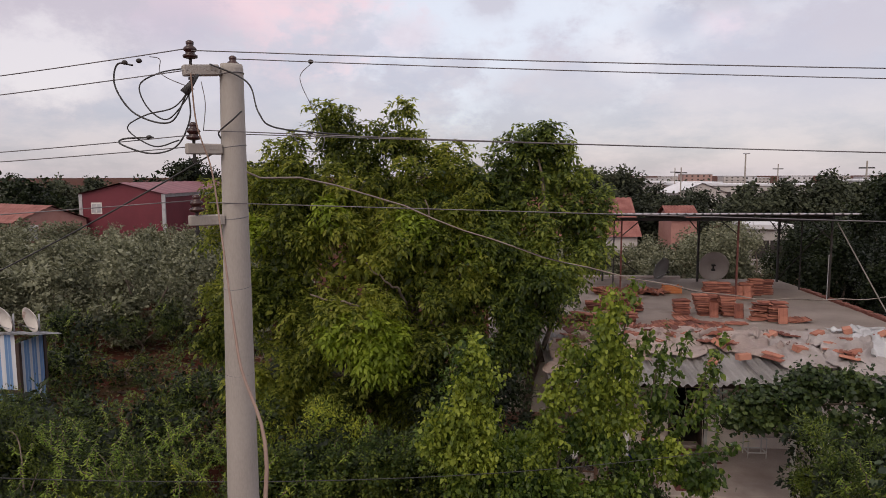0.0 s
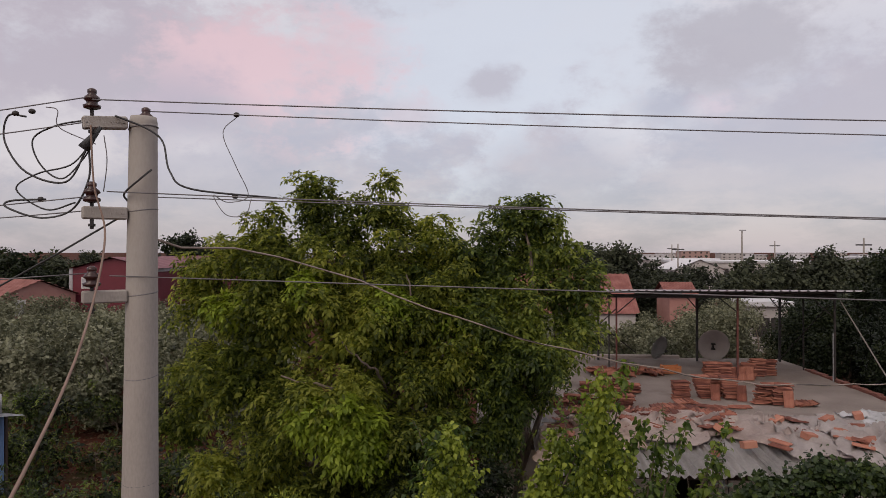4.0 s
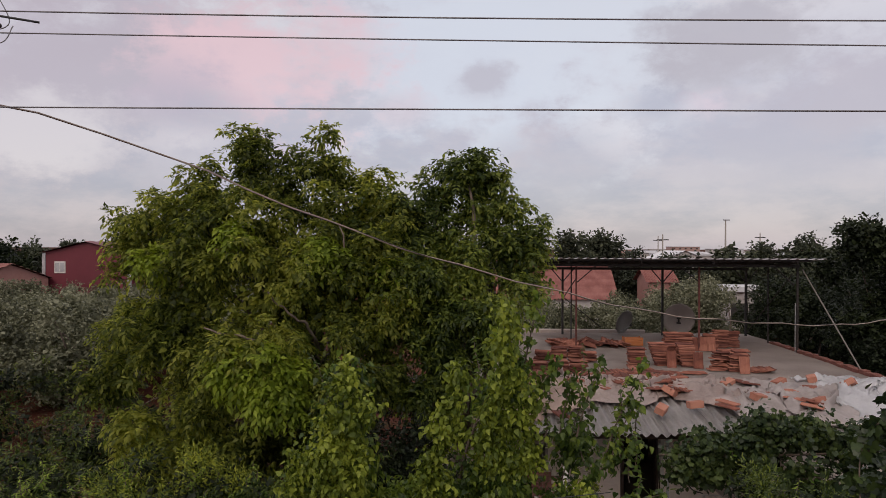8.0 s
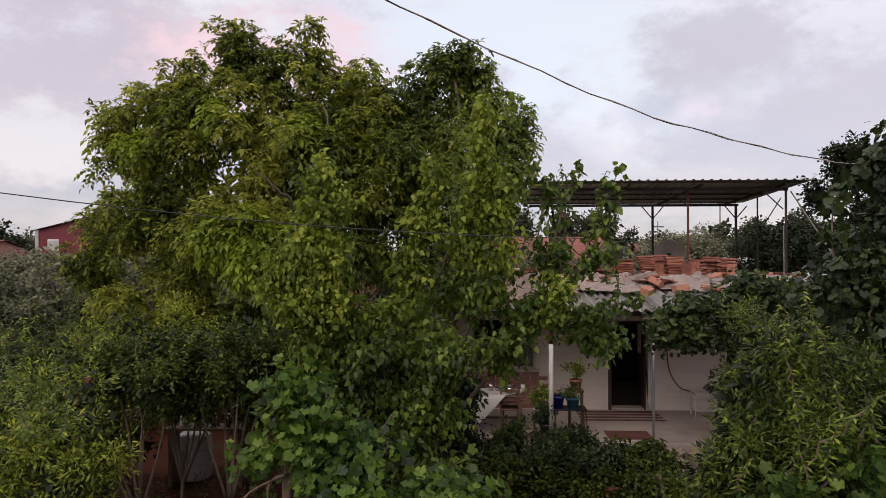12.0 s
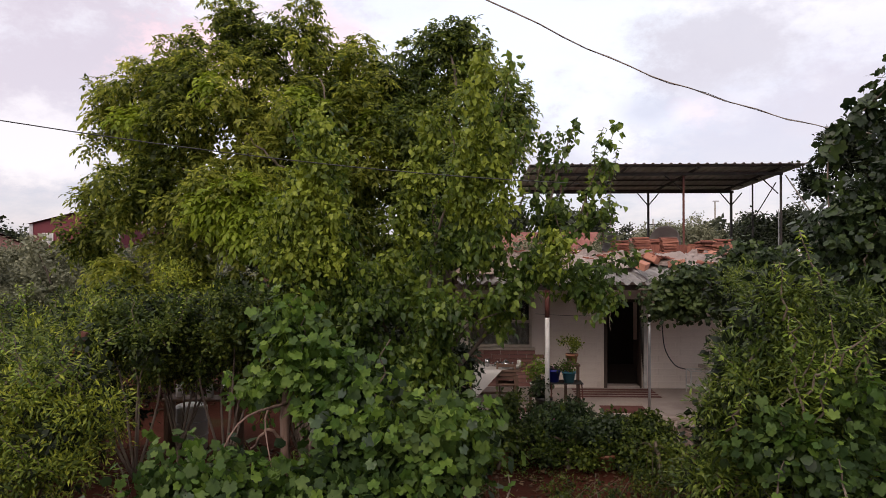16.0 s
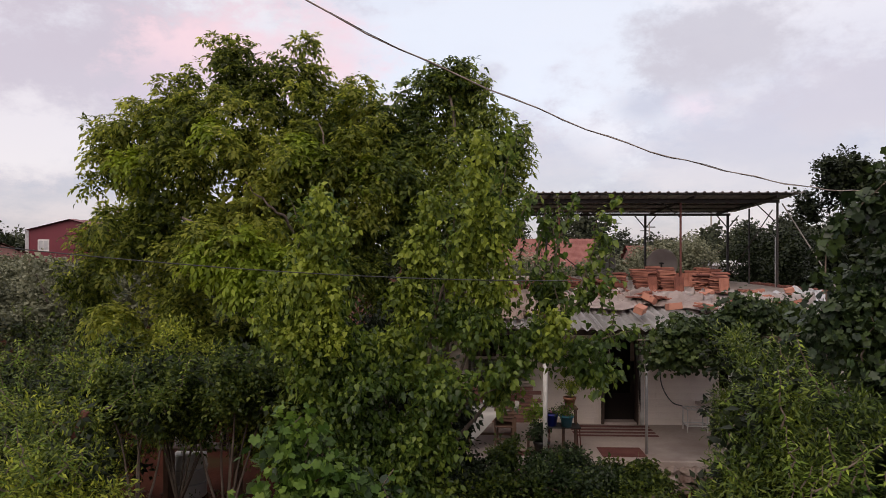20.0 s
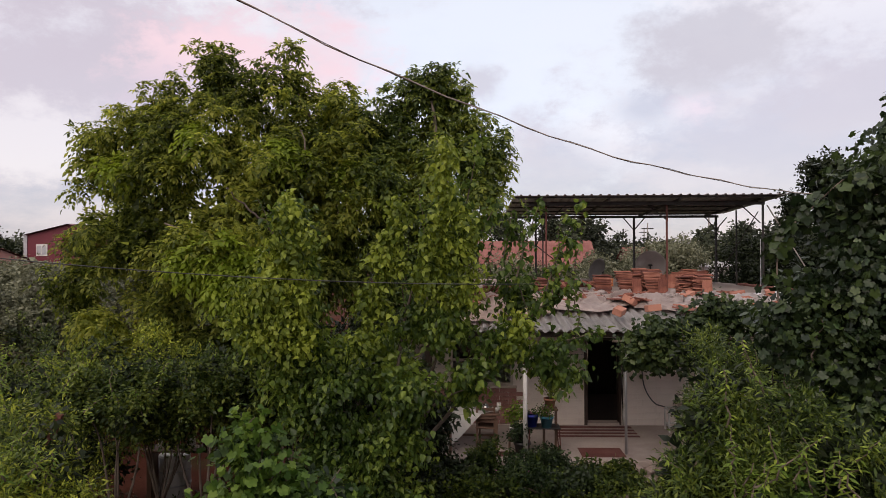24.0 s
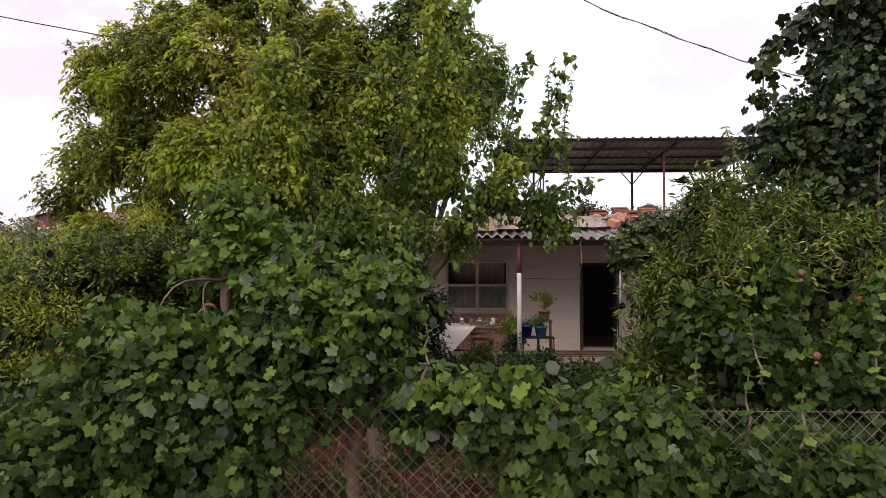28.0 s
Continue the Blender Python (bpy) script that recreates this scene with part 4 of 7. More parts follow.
post(8.37, 26.23, 5.75, 0.035, DARK_STEEL)
post(11.28, 26.23, 5.75, 0.035, DARK_STEEL)
post(4.85, 26.23, 5.75, 0.035, DARK_STEEL)
post(4.8, 22.6, 5.98, 0.024, RUST, False, "rust-red square steel post")
post(8.48, 22.6, 5.98, 0.026, RUST, False, "rust-red square steel post")
post(11.38, 22.6, 5.98, 0.026, DARK_STEEL, False)
post(11.36, 24.6, 5.9, 0.02, DARK_STEEL, False)
post(4.9, 24.4, 5.9, 0.02, DARK_STEEL, False)
for a, b in (((4.8, 22.6, 5.45), (5.4, 22.6, 5.97)), ((8.48, 22.6, 5.5), (7.9, 22.6, 5.97)), ((11.3, 22.6, 5.4), (10.7, 22.6, 5.97)), ((4.88, 26.23, 4.75), (6.2, 26.23, 3.7)), ((4.85, 26.2, 4.7), (4.82, 22.7, 5.6)), ((11.25, 26.2, 3.5), (11.32, 22.8, 5.75))):
    bm = bmesh.new()
    tube(bm, [a, b], 0.018, 6)
    part("brace", bm, DARK_STEEL, can)
bm = bmesh.new()
tube(bm, [(11.18, 22.3, 3.42), (11.18, 22.3, 4.9)], 0.012, 6)
part("pipe", bm, GALV, can, "thin pale upright pipe")
bm = bmesh.new()
tube(bm, [(11.34, 22.2, 5.9), (11.47, 19.35, ROOF + 0.05)], 0.019, 8)
part("strut", bm, material("dull_grey_pipe", [(0.13, 0.115, 0.105), (0.2, 0.18, 0.165)], 0.7, 5.0, 0.1), can, "dull grey slanting pipe")


# ---- satellite dishes ----
def dish(name, x, y, z, r, rz, tilt, mast, mat, label, arm=True):
    d = empty(name, x, y, z, rz)
    tagged(d, label, "satellite dish", "satellite dishes")
    bm = bmesh.new()
    rings = []
    for j in range(7):
        q = r * j / 6
        rings.append([bm.verts.new((q * math.cos(a), -q * q / (4 * r * 0.62) + 0.12 * r, q * math.sin(a) * 1.05)) for a in (2 * math.pi * k / 32 for k in range(32))])
    for p, s in zip(rings, rings[1:]):
        for k in range(32):
            bm.faces.new((p[k], p[(k + 1) % 32], s[(k + 1) % 32], s[k]))
    bmesh.ops.remove_doubles(bm, verts=bm.verts, dist=0.0005)
    bmesh.ops.solidify(bm, geom=bm.faces[:], thickness=0.008)
    bmesh.ops.transform(bm, matrix=pose(0, 0, mast, tilt), verts=bm.verts)
    part("reflector", bm, mat, d, smooth=True)
    bm = bmesh.new()
    tube(bm, [(0, 0.14, 0), (0, 0.14, mast + 0.1)], 0.025, 10)
    part("mast", bm, GALV, d, smooth=True)
    bm = bmesh.new()
    tube(bm, [(0, 0.14, 0.02), (0.28, 0.3, 0.0)], 0.012, 6)
    tube(bm, [(0, 0.14, 0.02), (-0.28, 0.3, 0.0)], 0.012, 6)
    tube(bm, [(0, 0.14, 0.02), (0, -0.2, 0.0)], 0.012, 6)
    part("foot", bm, GALV, d)
    if arm:
        bm = bmesh.new()
        tube(bm, [(0, 0.05, mast - r * 0.9), (0, -r * 0.95, mast - 0.35 * r)], 0.014, 8)
        part("arm", bm, GALV, d)
        bm = bmesh.new()
        tube(bm, [(0, -r * 0.9, mast - 0.36 * r), (0, -r * 1.05, mast - 0.26 * r)], 0.035, 10)
        part("receiver", bm, DARK_STEEL, d)
    return d


BEIGE = material("faded_beige_enamel", [(0.34, 0.29, 0.26), (0.42, 0.36, 0.33), (0.48, 0.42, 0.39)], 0.6, 2.0, 0.1, fine=40)
RUSTY_DISH = material("rusted_white_enamel", [(0.5, 0.45, 0.42), (0.6, 0.56, 0.53), (0.66, 0.62, 0.6)], 0.6, 3.0, 0.1, fine=40, grime=((0.30, 0.09, 0.05), 2.6, 0.56))
GREY_DISH = material("dark_perforated_metal", [(0.19, 0.18, 0.17), (0.26, 0.245, 0.235)], 0.7, 4.0, 0.1)
dish("satellite_dish", 8.95, 26.3, ROOF + 0.04, 0.55, 172 - 180, 12, 0.62, BEIGE, "large beige satellite dish on the flat roof", False)
bm = bmesh.new()
for z in (-0.09, 0.09):
    box(bm, -0.07, 0.07, -0.2, -0.1, z - 0.025, z + 0.025)
box(bm, -0.025, 0.025, -0.18, -0.1, -0.09, 0.09)
bmesh.ops.transform(bm, matrix=pose(0, 0.05, 0.57, 12), verts=bm.verts)
part("bracket", bm, DARK_STEEL, next(o for o in bpy.data.objects if o.name == "satellite_dish"), "black bracket on the dish face")
dish("satellite_dish", 6.98, 26.4, ROOF + 0.04, 0.42, 38, 18, 0.5, GREY_DISH, "small dark satellite dish turned sideways on the roof")


# ---- the walnut tree ----
rng = np.random.default_rng(21)
WALNUT = [
    (-0.2, 16.0, 7.15, 0.5), (-0.4, 15.3, 6.3, 0.7), (-0.1, 14.6, 5.4, 0.6),
    (-3.2, 16.2, 8.4, 0.5), (-3.9, 16.2, 7.75, 0.55), (-1.6, 16.4, 8.4, 0.54), (-2.4, 16.0, 7.9, 0.66), (-0.9, 16.2, 7.7, 0.55),
    (-5.0, 16.2, 7.2, 0.58), (-5.8, 16.2, 6.9, 0.34), (-4.1, 15.7, 6.9, 0.75), (-3.0, 15.4, 6.9, 0.85), (-1.9, 15.5, 7.0, 0.88),
    (-5.7, 16.2, 6.2, 0.36), (-4.9, 15.8, 6.1, 0.52), (-3.8, 15.0, 5.8, 0.9), (-2.4, 14.7, 5.7, 1.0), (-1.0, 14.5, 5.6, 1.0),
    (-4.9, 15.4, 4.9, 0.66), (-5.6, 15.6, 4.5, 0.42), (-3.8, 14.6, 4.6, 0.9), (-2.4, 13.8, 4.3, 1.05), (-0.9, 14.0, 4.2, 1.1),
    (-5.6, 15.0, 3.7, 0.45), (-3.7, 14.5, 3.0, 1.1), (-1.9, 14.5, 2.8, 1.1),
]
# right part of the walnut's mass, split off to take darker leaves
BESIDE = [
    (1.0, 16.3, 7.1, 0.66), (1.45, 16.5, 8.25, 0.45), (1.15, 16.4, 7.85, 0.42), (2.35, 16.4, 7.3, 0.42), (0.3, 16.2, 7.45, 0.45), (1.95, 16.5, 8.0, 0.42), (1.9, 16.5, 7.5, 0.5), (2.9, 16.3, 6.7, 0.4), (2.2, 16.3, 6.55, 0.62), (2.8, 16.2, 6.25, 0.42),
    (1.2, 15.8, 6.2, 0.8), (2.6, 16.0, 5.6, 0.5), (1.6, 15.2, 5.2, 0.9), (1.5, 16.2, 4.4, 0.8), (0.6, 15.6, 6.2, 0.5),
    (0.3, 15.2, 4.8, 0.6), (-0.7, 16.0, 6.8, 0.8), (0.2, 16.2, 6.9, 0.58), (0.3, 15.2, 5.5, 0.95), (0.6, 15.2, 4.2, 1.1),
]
walnut = empty("walnut_tree")
tagged(walnut, "tall spreading walnut tree with drooping yellow-green leaves", "tree")
limbs(walnut, (-1.2, 15.8, 0), (-1.1, 15.7, 2.2), [b[:3] for b in WALNUT[::2]] + [(-1.6, 16.4, 8.5)], 0.26, rng)
compound_leaves("crown", walnut, WALNUT_LEAF, tufts(WALNUT, 8, rng, 0.2), 3100, rng, 0.29, 0.112)
compound_leaves("outer_sprays", walnut, WALNUT_LEAF, sprays(WALNUT, 6, rng, 1.05, 0.13), 760, rng, 0.3, 0.12)
for pts, r in (([(-1.2, 15.2, 3.4), (-1.7, 14.2, 4.5), (-2.3, 13.7, 4.85), (-3.1, 13.6, 5.05)], 0.045), ([(-1.2, 15.0, 4.2), (-1.35, 14.2, 5.0), (-1.6, 13.8, 5.3), (-2.0, 13.7, 5.7)], 0.035), ([(-1.4, 15.0, 2.6), (-2.3, 13.9, 3.8), (-2.6, 13.6, 4.5)], 0.04), ([(-0.9, 15.4, 4.8), (-0.7, 14.7, 6.0), (-0.85, 14.6, 6.9)], 0.035)):
    path = bent(pts, 6)
    bm = bmesh.new()
    tube(bm, [p + 0.025 * Vector((math.sin(1.9 * k), math.cos(2.3 * k), math.sin(1.1 * k))) for k, p in enumerate(path)], [r * (1.1 - 0.8 * k / len(path)) for k in range(len(path))], 8)
    part("limb", bm, BARK, walnut, "bare limb between the leaves", smooth=True)
LIGHT_WALNUT = leaf_material("young_walnut_leaf", [(0.12, 0.17, 0.02), (0.22, 0.29, 0.035), (0.33, 0.40, 0.055)], 0.5, 0.5, 0.8)
compound_leaves("light_spray", walnut, LIGHT_WALNUT, tufts([(-2.3, 13.1, 4.55, 0.3), (-1.7, 13.0, 4.5, 0.38), (-1.9, 13.0, 4.1, 0.3), (-1.3, 13.1, 4.0, 0.3)], 5, rng, 0.35), 190, rng, 0.33, 0.13)
compound_leaves("light_spray", walnut, LIGHT_WALNUT, tufts([(-1.2, 14.6, 6.4, 0.4), (-2.8, 14.5, 6.7, 0.3), (0.1, 14.6, 5.9, 0.3), (-4.6, 15.0, 6.4, 0.3)], 5, rng, 0.3), 130, rng, 0.33, 0.13)
crown_leaves("inner_leaves", walnut, WALNUT_LEAF, [(x, y + 0.4, z - 0.2, 0.5 * r) for x, y, z, r in WALNUT if z < 6.5], 800, 5, 0.22, OVATE, rng, 0.3, 0.6, 0.9)

# deeper green that also carries the shade on this side of the crown
DEEP_SHADED_LEAF = leaf_material("deep_green_shaded_leaf", [(0.030, 0.050, 0.014), (0.076, 0.110, 0.024), (0.155, 0.198, 0.04), (0.26, 0.30, 0.056)], 0.5, 0.5, 0.5, 0.28)
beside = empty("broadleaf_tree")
tagged(beside, "dense deep green tree beside the walnut, shade put into its leaf colour", "tree")
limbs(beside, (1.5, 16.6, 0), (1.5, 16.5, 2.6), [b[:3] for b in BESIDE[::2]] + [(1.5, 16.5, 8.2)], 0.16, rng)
compound_leaves("crown", beside, DEEP_SHADED_LEAF, tufts(BESIDE, 9, rng, 0.24), 2200, rng, 0.27, 0.108)
compound_leaves("outer_sprays", beside, DEEP_SHADED_LEAF, sprays(BESIDE, 7, rng, 1.08, 0.1), 260, rng, 0.3, 0.125)

# ---- the apricot tree ----
rng = np.random.default_rng(22)
APRICOT = [
    (1.2, 9.7, 2.25, 0.42), (1.0, 9.7, 1.9, 0.4), (1.5, 9.75, 2.15, 0.34), (1.4, 9.75, 1.6, 0.38), (0.6, 9.8, 2.0, 0.35),
    (0.1, 10.0, 4.5, 0.3), (0.1, 10.0, 4.0, 0.45), (0.2, 9.8, 3.4, 0.5), (0.75, 10.5, 3.2, 0.35), (1.2, 10.6, 3.1, 0.4),
    (2.0, 10.5, 4.8, 0.28), (2.0, 10.5, 4.3, 0.42), (2.1, 10.0, 3.6, 0.44), (2.8, 10.0, 3.4, 0.4), (3.0, 10.5, 4.0, 0.34),
    (3.35, 9.8, 3.3, 0.3), (0.8, 9.8, 2.9, 0.5), (1.6, 9.8, 2.9, 0.45), (2.4, 9.8, 2.9, 0.4), (-0.3, 10.0, 3.6, 0.32), (1.7, 10.2, 3.6, 0.36),
    (0.2, 9.8, 4.95, 0.2), (2.1, 9.9, 5.35, 0.22), (2.15, 10.0, 4.9, 0.3), (3.55, 9.9, 3.0, 0.28), (1.0, 9.9, 2.4, 0.4), (0.4, 9.9, 2.4, 0.35), (0.1, 9.9, 2.9, 0.35),
]
apricot = empty("apricot_tree")
tagged(apricot, "young apricot tree with upright leafy shoots", "tree")
limbs(apricot, (1.35, 10.2, 0), (1.3, 10.2, 1.7), [b[:3] for b in APRICOT[6:20:2]], 0.085, rng, BARK, 0.4)
crown_leaves("crown", apricot, APRICOT_LEAF, tufts([(x, y, z, r * (0.85 if x > 1.9 else 0.95)) for x, y, z, r in APRICOT], 8, rng, 0.31), 4300, 5, 0.086, HEART, rng, 0.16, 0.9, 0.7, hang=True)
crown_leaves("inner_leaves", apricot, APRICOT_LEAF, [(x, y + 0.2, z, 0.5 * r) for x, y, z, r in APRICOT], 400, 6, 0.11, OVATE, rng, 0.15, 0.9, 0.9)
tall = [(0.1, 10, 4.4, 0.9), (0.35, 10.1, 4.1, 0.9), (-0.1, 9.9, 3.9, 0.8), (0.25, 9.8, 3.9, 0.9), (2.05, 10.5, 4.7, 0.95), (1.85, 10.4, 4.4, 1.0), (2.2, 10.5, 4.5, 0.9), (1.55, 10.5, 3.7, 0.8), (3.0, 10.4, 4.0, 1.3), (3.35, 10.2, 3.8, 1.35), (3.6, 10.2, 3.7, 1.2), (2.6, 10.2, 4.1, 0.9), (3.2, 10.0, 3.5, 1.1), (3.75, 10.1, 3.3, 1.0), (1.5, 10.3, 3.9, 0.8)]
shoots("s", apricot, APRICOT_LEAF, tall, rng, 0.088, HEART, 0.022, None, 0.16)
# arching shoots towards the house
for x, z, dx, dz in ((2.95, 4.2, 0.3, 0.95), (2.75, 4.2, 0.15, 0.8), (3.3, 4.0, 0.45, 1.1), (3.35, 3.9, 0.3, 0.75), (3.1, 3.7, 0.6, 0.45), (3.2, 3.3, 0.8, 0.25), (3.2, 3.1, 0.5, -0.1), (2.3, 4.9, 0.2, 1.0), (2.45, 4.6, 0.3, 0.6)):
    path = [(x + dx * f, 10.0, z + dz * f ** 0.85) for f in (0, 0.2, 0.4, 0.6, 0.8, 1.0)]
    bm = bmesh.new()
    tube(bm, path, [0.012, 0.011, 0.009, 0.007, 0.005, 0.003], 5)
    part("shoot", bm, BARK, apricot)
    crown_leaves("shoot_leaves", apricot, APRICOT_LEAF, [(a, b, c, 0.075) for a, b, c in path], 60, 2, 0.095, HEART, rng, 0.06, 0.7, 0.9, hang=True)
STRAND_LEAF = leaf_material("light_apricot_leaf", [(0.075, 0.11, 0.018), (0.18, 0.23, 0.034), (0.30, 0.35, 0.055)], 0.45, 0.35, 1.5)
# hanging leafy strands in front
for x, y, z, n in ((0.19, 9.4, 5.15, 15), (0.38, 9.4, 4.8, 13), (-0.02, 9.4, 4.5, 10), (-0.33, 9.5, 4.1, 6), (1.5, 9.5, 5.1, 7), (2.07, 9.5, 5.8, 16), (2.3, 9.5, 4.9, 9), (1.88, 9.5, 4.6, 6), (1.3, 9.5, 4.5, 7), (2.9, 9.5, 3.8, 5), (1.15, 9.5, 3.9, 5)):
    crown_leaves("strand", apricot, STRAND_LEAF, [(x + 0.09 * math.sin(1.3 * k), y, z - 0.12 * k, 0.1 + 0.05 * math.sin(0.9 * k + x) ** 2) for k in range(n)], 26 * n, 3, 0.074, HEART, rng, 0.09, 1.0, 0.9, hang=True)

# ---- fence and vines along it ----
rng = np.random.default_rng(23)
fence = empty("chain_link_fence")
tagged(fence, "sagging chain-link fence overgrown by vines", "fence")
bm = bmesh.new()
FX0, FX1, FY, FH, STEP = -7.0, 10.0, 5.98, 1.64, 0.092
x = FX0 - FH
while x < FX1:
    for s in (-1, 1):
        a, b = (x, 0.02), (x + FH, FH)
        if s < 0:
            a, b = (x + FH, 0.02), (x, FH)
        tube(bm, [(a[0], FY + 0.004 * s, a[1]), (b[0], FY + 0.004 * s, b[1])], 0.0020, 3, False)
    x += STEP
DULL_WIRE = material("dull_fence_wire", [(0.12, 0.10, 0.095), (0.21, 0.18, 0.17)], 0.6, 5.0, 0.0, metal=0.2)
tagged(part("wire_mesh", bm, DULL_WIRE, fence, "thin grey diamond wire mesh"), kind="stuff")
for x in (-5.5, -2.6, 0.0, 3.3, 5.2, 8.3):
    bm = bmesh.new()
    tube(bm, [(x, FY + 0.05, -0.1), (x, FY + 0.05, 1.6)], 0.02, 8)
    part("post", bm, RUST, fence, smooth=True)
for z in (0.85, 1.62):
    bm = bmesh.new()
    tube(bm, [(FX0, FY, z), (FX1, FY, z)], 0.0025, 4)
    part("tension_wire", bm, DULL_WIRE, fence)


VINE_BARK = material("vine_bark", [(0.075, 0.042, 0.034), (0.15, 0.092, 0.072), (0.24, 0.16, 0.13)], 0.9, 9.0, 0.9, fine=35, stretch=(1, 1, 0.25))


def vine(label, foot, blobs, shootlist, count, mat, rng, leaf=0.11, per=5, trunk=0.05, single=0, fork=1.1, shape=GRAPE):
    """A vine: stems, joined foliage, young shoots, and the foremost leaves one by one."""
    v = empty("grape_vine")
    tagged(v, label, "vine", "grape vines")
    limbs(v, foot, (foot[0], foot[1], foot[2] + fork), [b[:3] for b in blobs[::2] if abs(b[0] - foot[0]) < 0.55][:2], trunk, rng, VINE_BARK, 0.2)
    stem = next(o for o in v.children if o.name.startswith("trunk"))
    for w in stem.data.vertices:
        # ropy, twisted wood
        h = w.co.z
        a = math.atan2(w.co.y - foot[1], w.co.x - foot[0])
        q = 1 + 0.22 * math.sin(3 * a + 5 * h) + 0.25 * noise.noise(Vector((w.co.x * 9, w.co.y * 9, h * 4)))
        w.co.x = foot[0] + (w.co.x - foot[0]) * q + 0.05 * math.sin(2.3 * h)
        w.co.y = foot[1] + (w.co.y - foot[1]) * q
    crown_leaves("foliage", v, mat, tufts(blobs, 6, rng, 0.5), count, per, leaf, shape, rng, 0.15, 1.0, 0.5, hang=True)
    # inner leaves coloured darker: the shade inside the vine is in the material
    crown_leaves("inner_leaves", v, DARK_VINE_AND_SHADE, [(x, y + 0.25, z, 0.7 * r) for x, y, z, r in blobs], count // 3, 5, leaf * 1.2, BROAD, rng, 0.16, 0.9, 0.9)
    crest = [(x, y - 0.1, z + 0.75 * r, 0.16) for x, y, z, r in blobs if z > 1.3 and r < 0.42]
    if crest and mat is VINE_LEAF:
        crown_leaves("young_leaves", v, YOUNG_VINE, crest, 16 * len(crest), 4, leaf * 0.9, shape, rng, 0.12, 0.8, 0.8, hang=True)
    if shootlist:
        shoots("s", v, YOUNG_VINE, shootlist, rng, leaf * 0.9, GRAPE, 0.035)
    if single:
        one = np.zeros((1, 3)), np.array([[1.0, 0, 0]]), np.array([[0, 0, 1.0]]), np.ones(1)
        me = leaf_mesh("leaf", VINE_SINGLE, *one, GRAPE)
        at, out = shell([(x, y - 0.12, z, r) for x, y, z, r in blobs], single * 3, rng, 0.1, 0.9)
        k = 0
        for p, o in zip(at, out):
            if o[1] < -0.15 and k < single:
                k += 1
                u = Vector((0.6 * rng.normal(), -0.25, -1)).normalized()
                w = (Vector(o) + Vector((0, -0.3, 0.7))).normalized()
                w = (w - u * w.dot(u)).normalized()
                m = Matrix((u, w.cross(u), w)).transposed().to_4x4() @ Matrix.Scale(leaf * (0.75 + 0.5 * rng.random()), 4)
                piece("leaf", me, v, Matrix.Translation(p) @ m)
    return v


YOUNG_VINE = leaf_material("young_vine_leaf", [(0.042, 0.088, 0.016), (0.088, 0.155, 0.026), (0.155, 0.232, 0.042)], 0.5, 0.35, 1.5)
VINE_SINGLE = material("vine_leaf_single", [(0.016, 0.034, 0.012), (0.030, 0.060, 0.018), (0.062, 0.106, 0.027)], 0.45, 0.7, 0.0, objrand=0.6, fine=8.0)
VINE_A = [(0.2, 6.1, 1.9, 0.34), (0.42, 6.1, 1.9, 0.34), (0.72, 6.15, 1.85, 0.34), (1.1, 6.3, 2.2, 0.34), (1.45, 6.3, 2.17, 0.33), (1.8, 6.25, 2.28, 0.27), (1.95, 6.2, 2.33, 0.2), (-0.1, 6.0, 1.45, 0.48), (0.3, 6.0, 1.45, 0.5), (0.8, 6.05, 1.55, 0.42), (1.3, 6.1, 1.85, 0.32), (1.7, 6.1, 1.9, 0.3), (0.0, 5.95, 0.9, 0.55), (0.5, 5.95, 0.9, 0.5), (0.85, 5.95, 1.05, 0.36), (0.62, 6.85, 2.9, 0.17), (0.6, 6.85, 3.05, 0.14), (0.95, 6.8, 2.62, 0.2), (1.2, 6.6, 2.5, 0.2), (0.35, 6.9, 2.5, 0.13), (-1.5, 6.1, 1.5, 0.4), (-0.8, 6.1, 1.5, 0.42), (-1.5, 6.0, 1.0, 0.65), (-0.5, 6.0, 1.0, 0.65), (-0.9, 6.0, 0.5, 0.5), (0.2, 5.95, 0.4, 0.45), (0.95, 5.9, 0.45, 0.25)]
vine("dense grape vine smothering the fence with broad green leaves", (0.62, 6.75, 0), VINE_A, [(0.6, 6.8, 2.9, 0.35), (0.7, 6.8, 2.75, 0.35), (1.28, 6.5, 2.35, 0.62), (1.7, 6.35, 2.3, 0.3), (-0.3, 6.1, 1.9, 0.3), (1.9, 6.1, 2.0, 0.3), (0.15, 6.2, 2.1, 0.28)], 4700, VINE_LEAF, rng, 0.08, 5, 0.058, 150, 2.6)
gnarled = next(o for o in bpy.data.objects if o.name == "grape_vine")
for pts, r in (([(1.66, 6.45, -0.05), (1.7, 6.42, 0.6), (1.63, 6.4, 1.1), (1.72, 6.4, 1.45)], 0.05), ([(1.7, 6.4, 1.35), (1.86, 6.38, 1.7), (1.8, 6.35, 2.1)], 0.034), ([(1.66, 6.42, 1.25), (1.5, 6.4, 1.55), (1.42, 6.38, 1.95)], 0.03), ([(0.62, 6.75, 2.1), (0.48, 6.7, 2.26), (0.36, 6.68, 2.12)], 0.012)):
    path = bent(pts, 6)
    bm = bmesh.new()
    tube(bm, [p + 0.012 * Vector((math.sin(4.1 * k), math.cos(3.3 * k), 0)) for k, p in enumerate(path)], [r * (1.15 - 0.4 * k / len(path) + 0.16 * math.sin(2.6 * k)) for k in range(len(path))], 9)
    part("stem", bm, VINE_BARK, gnarled, "gnarled reddish vine stem", smooth=True)
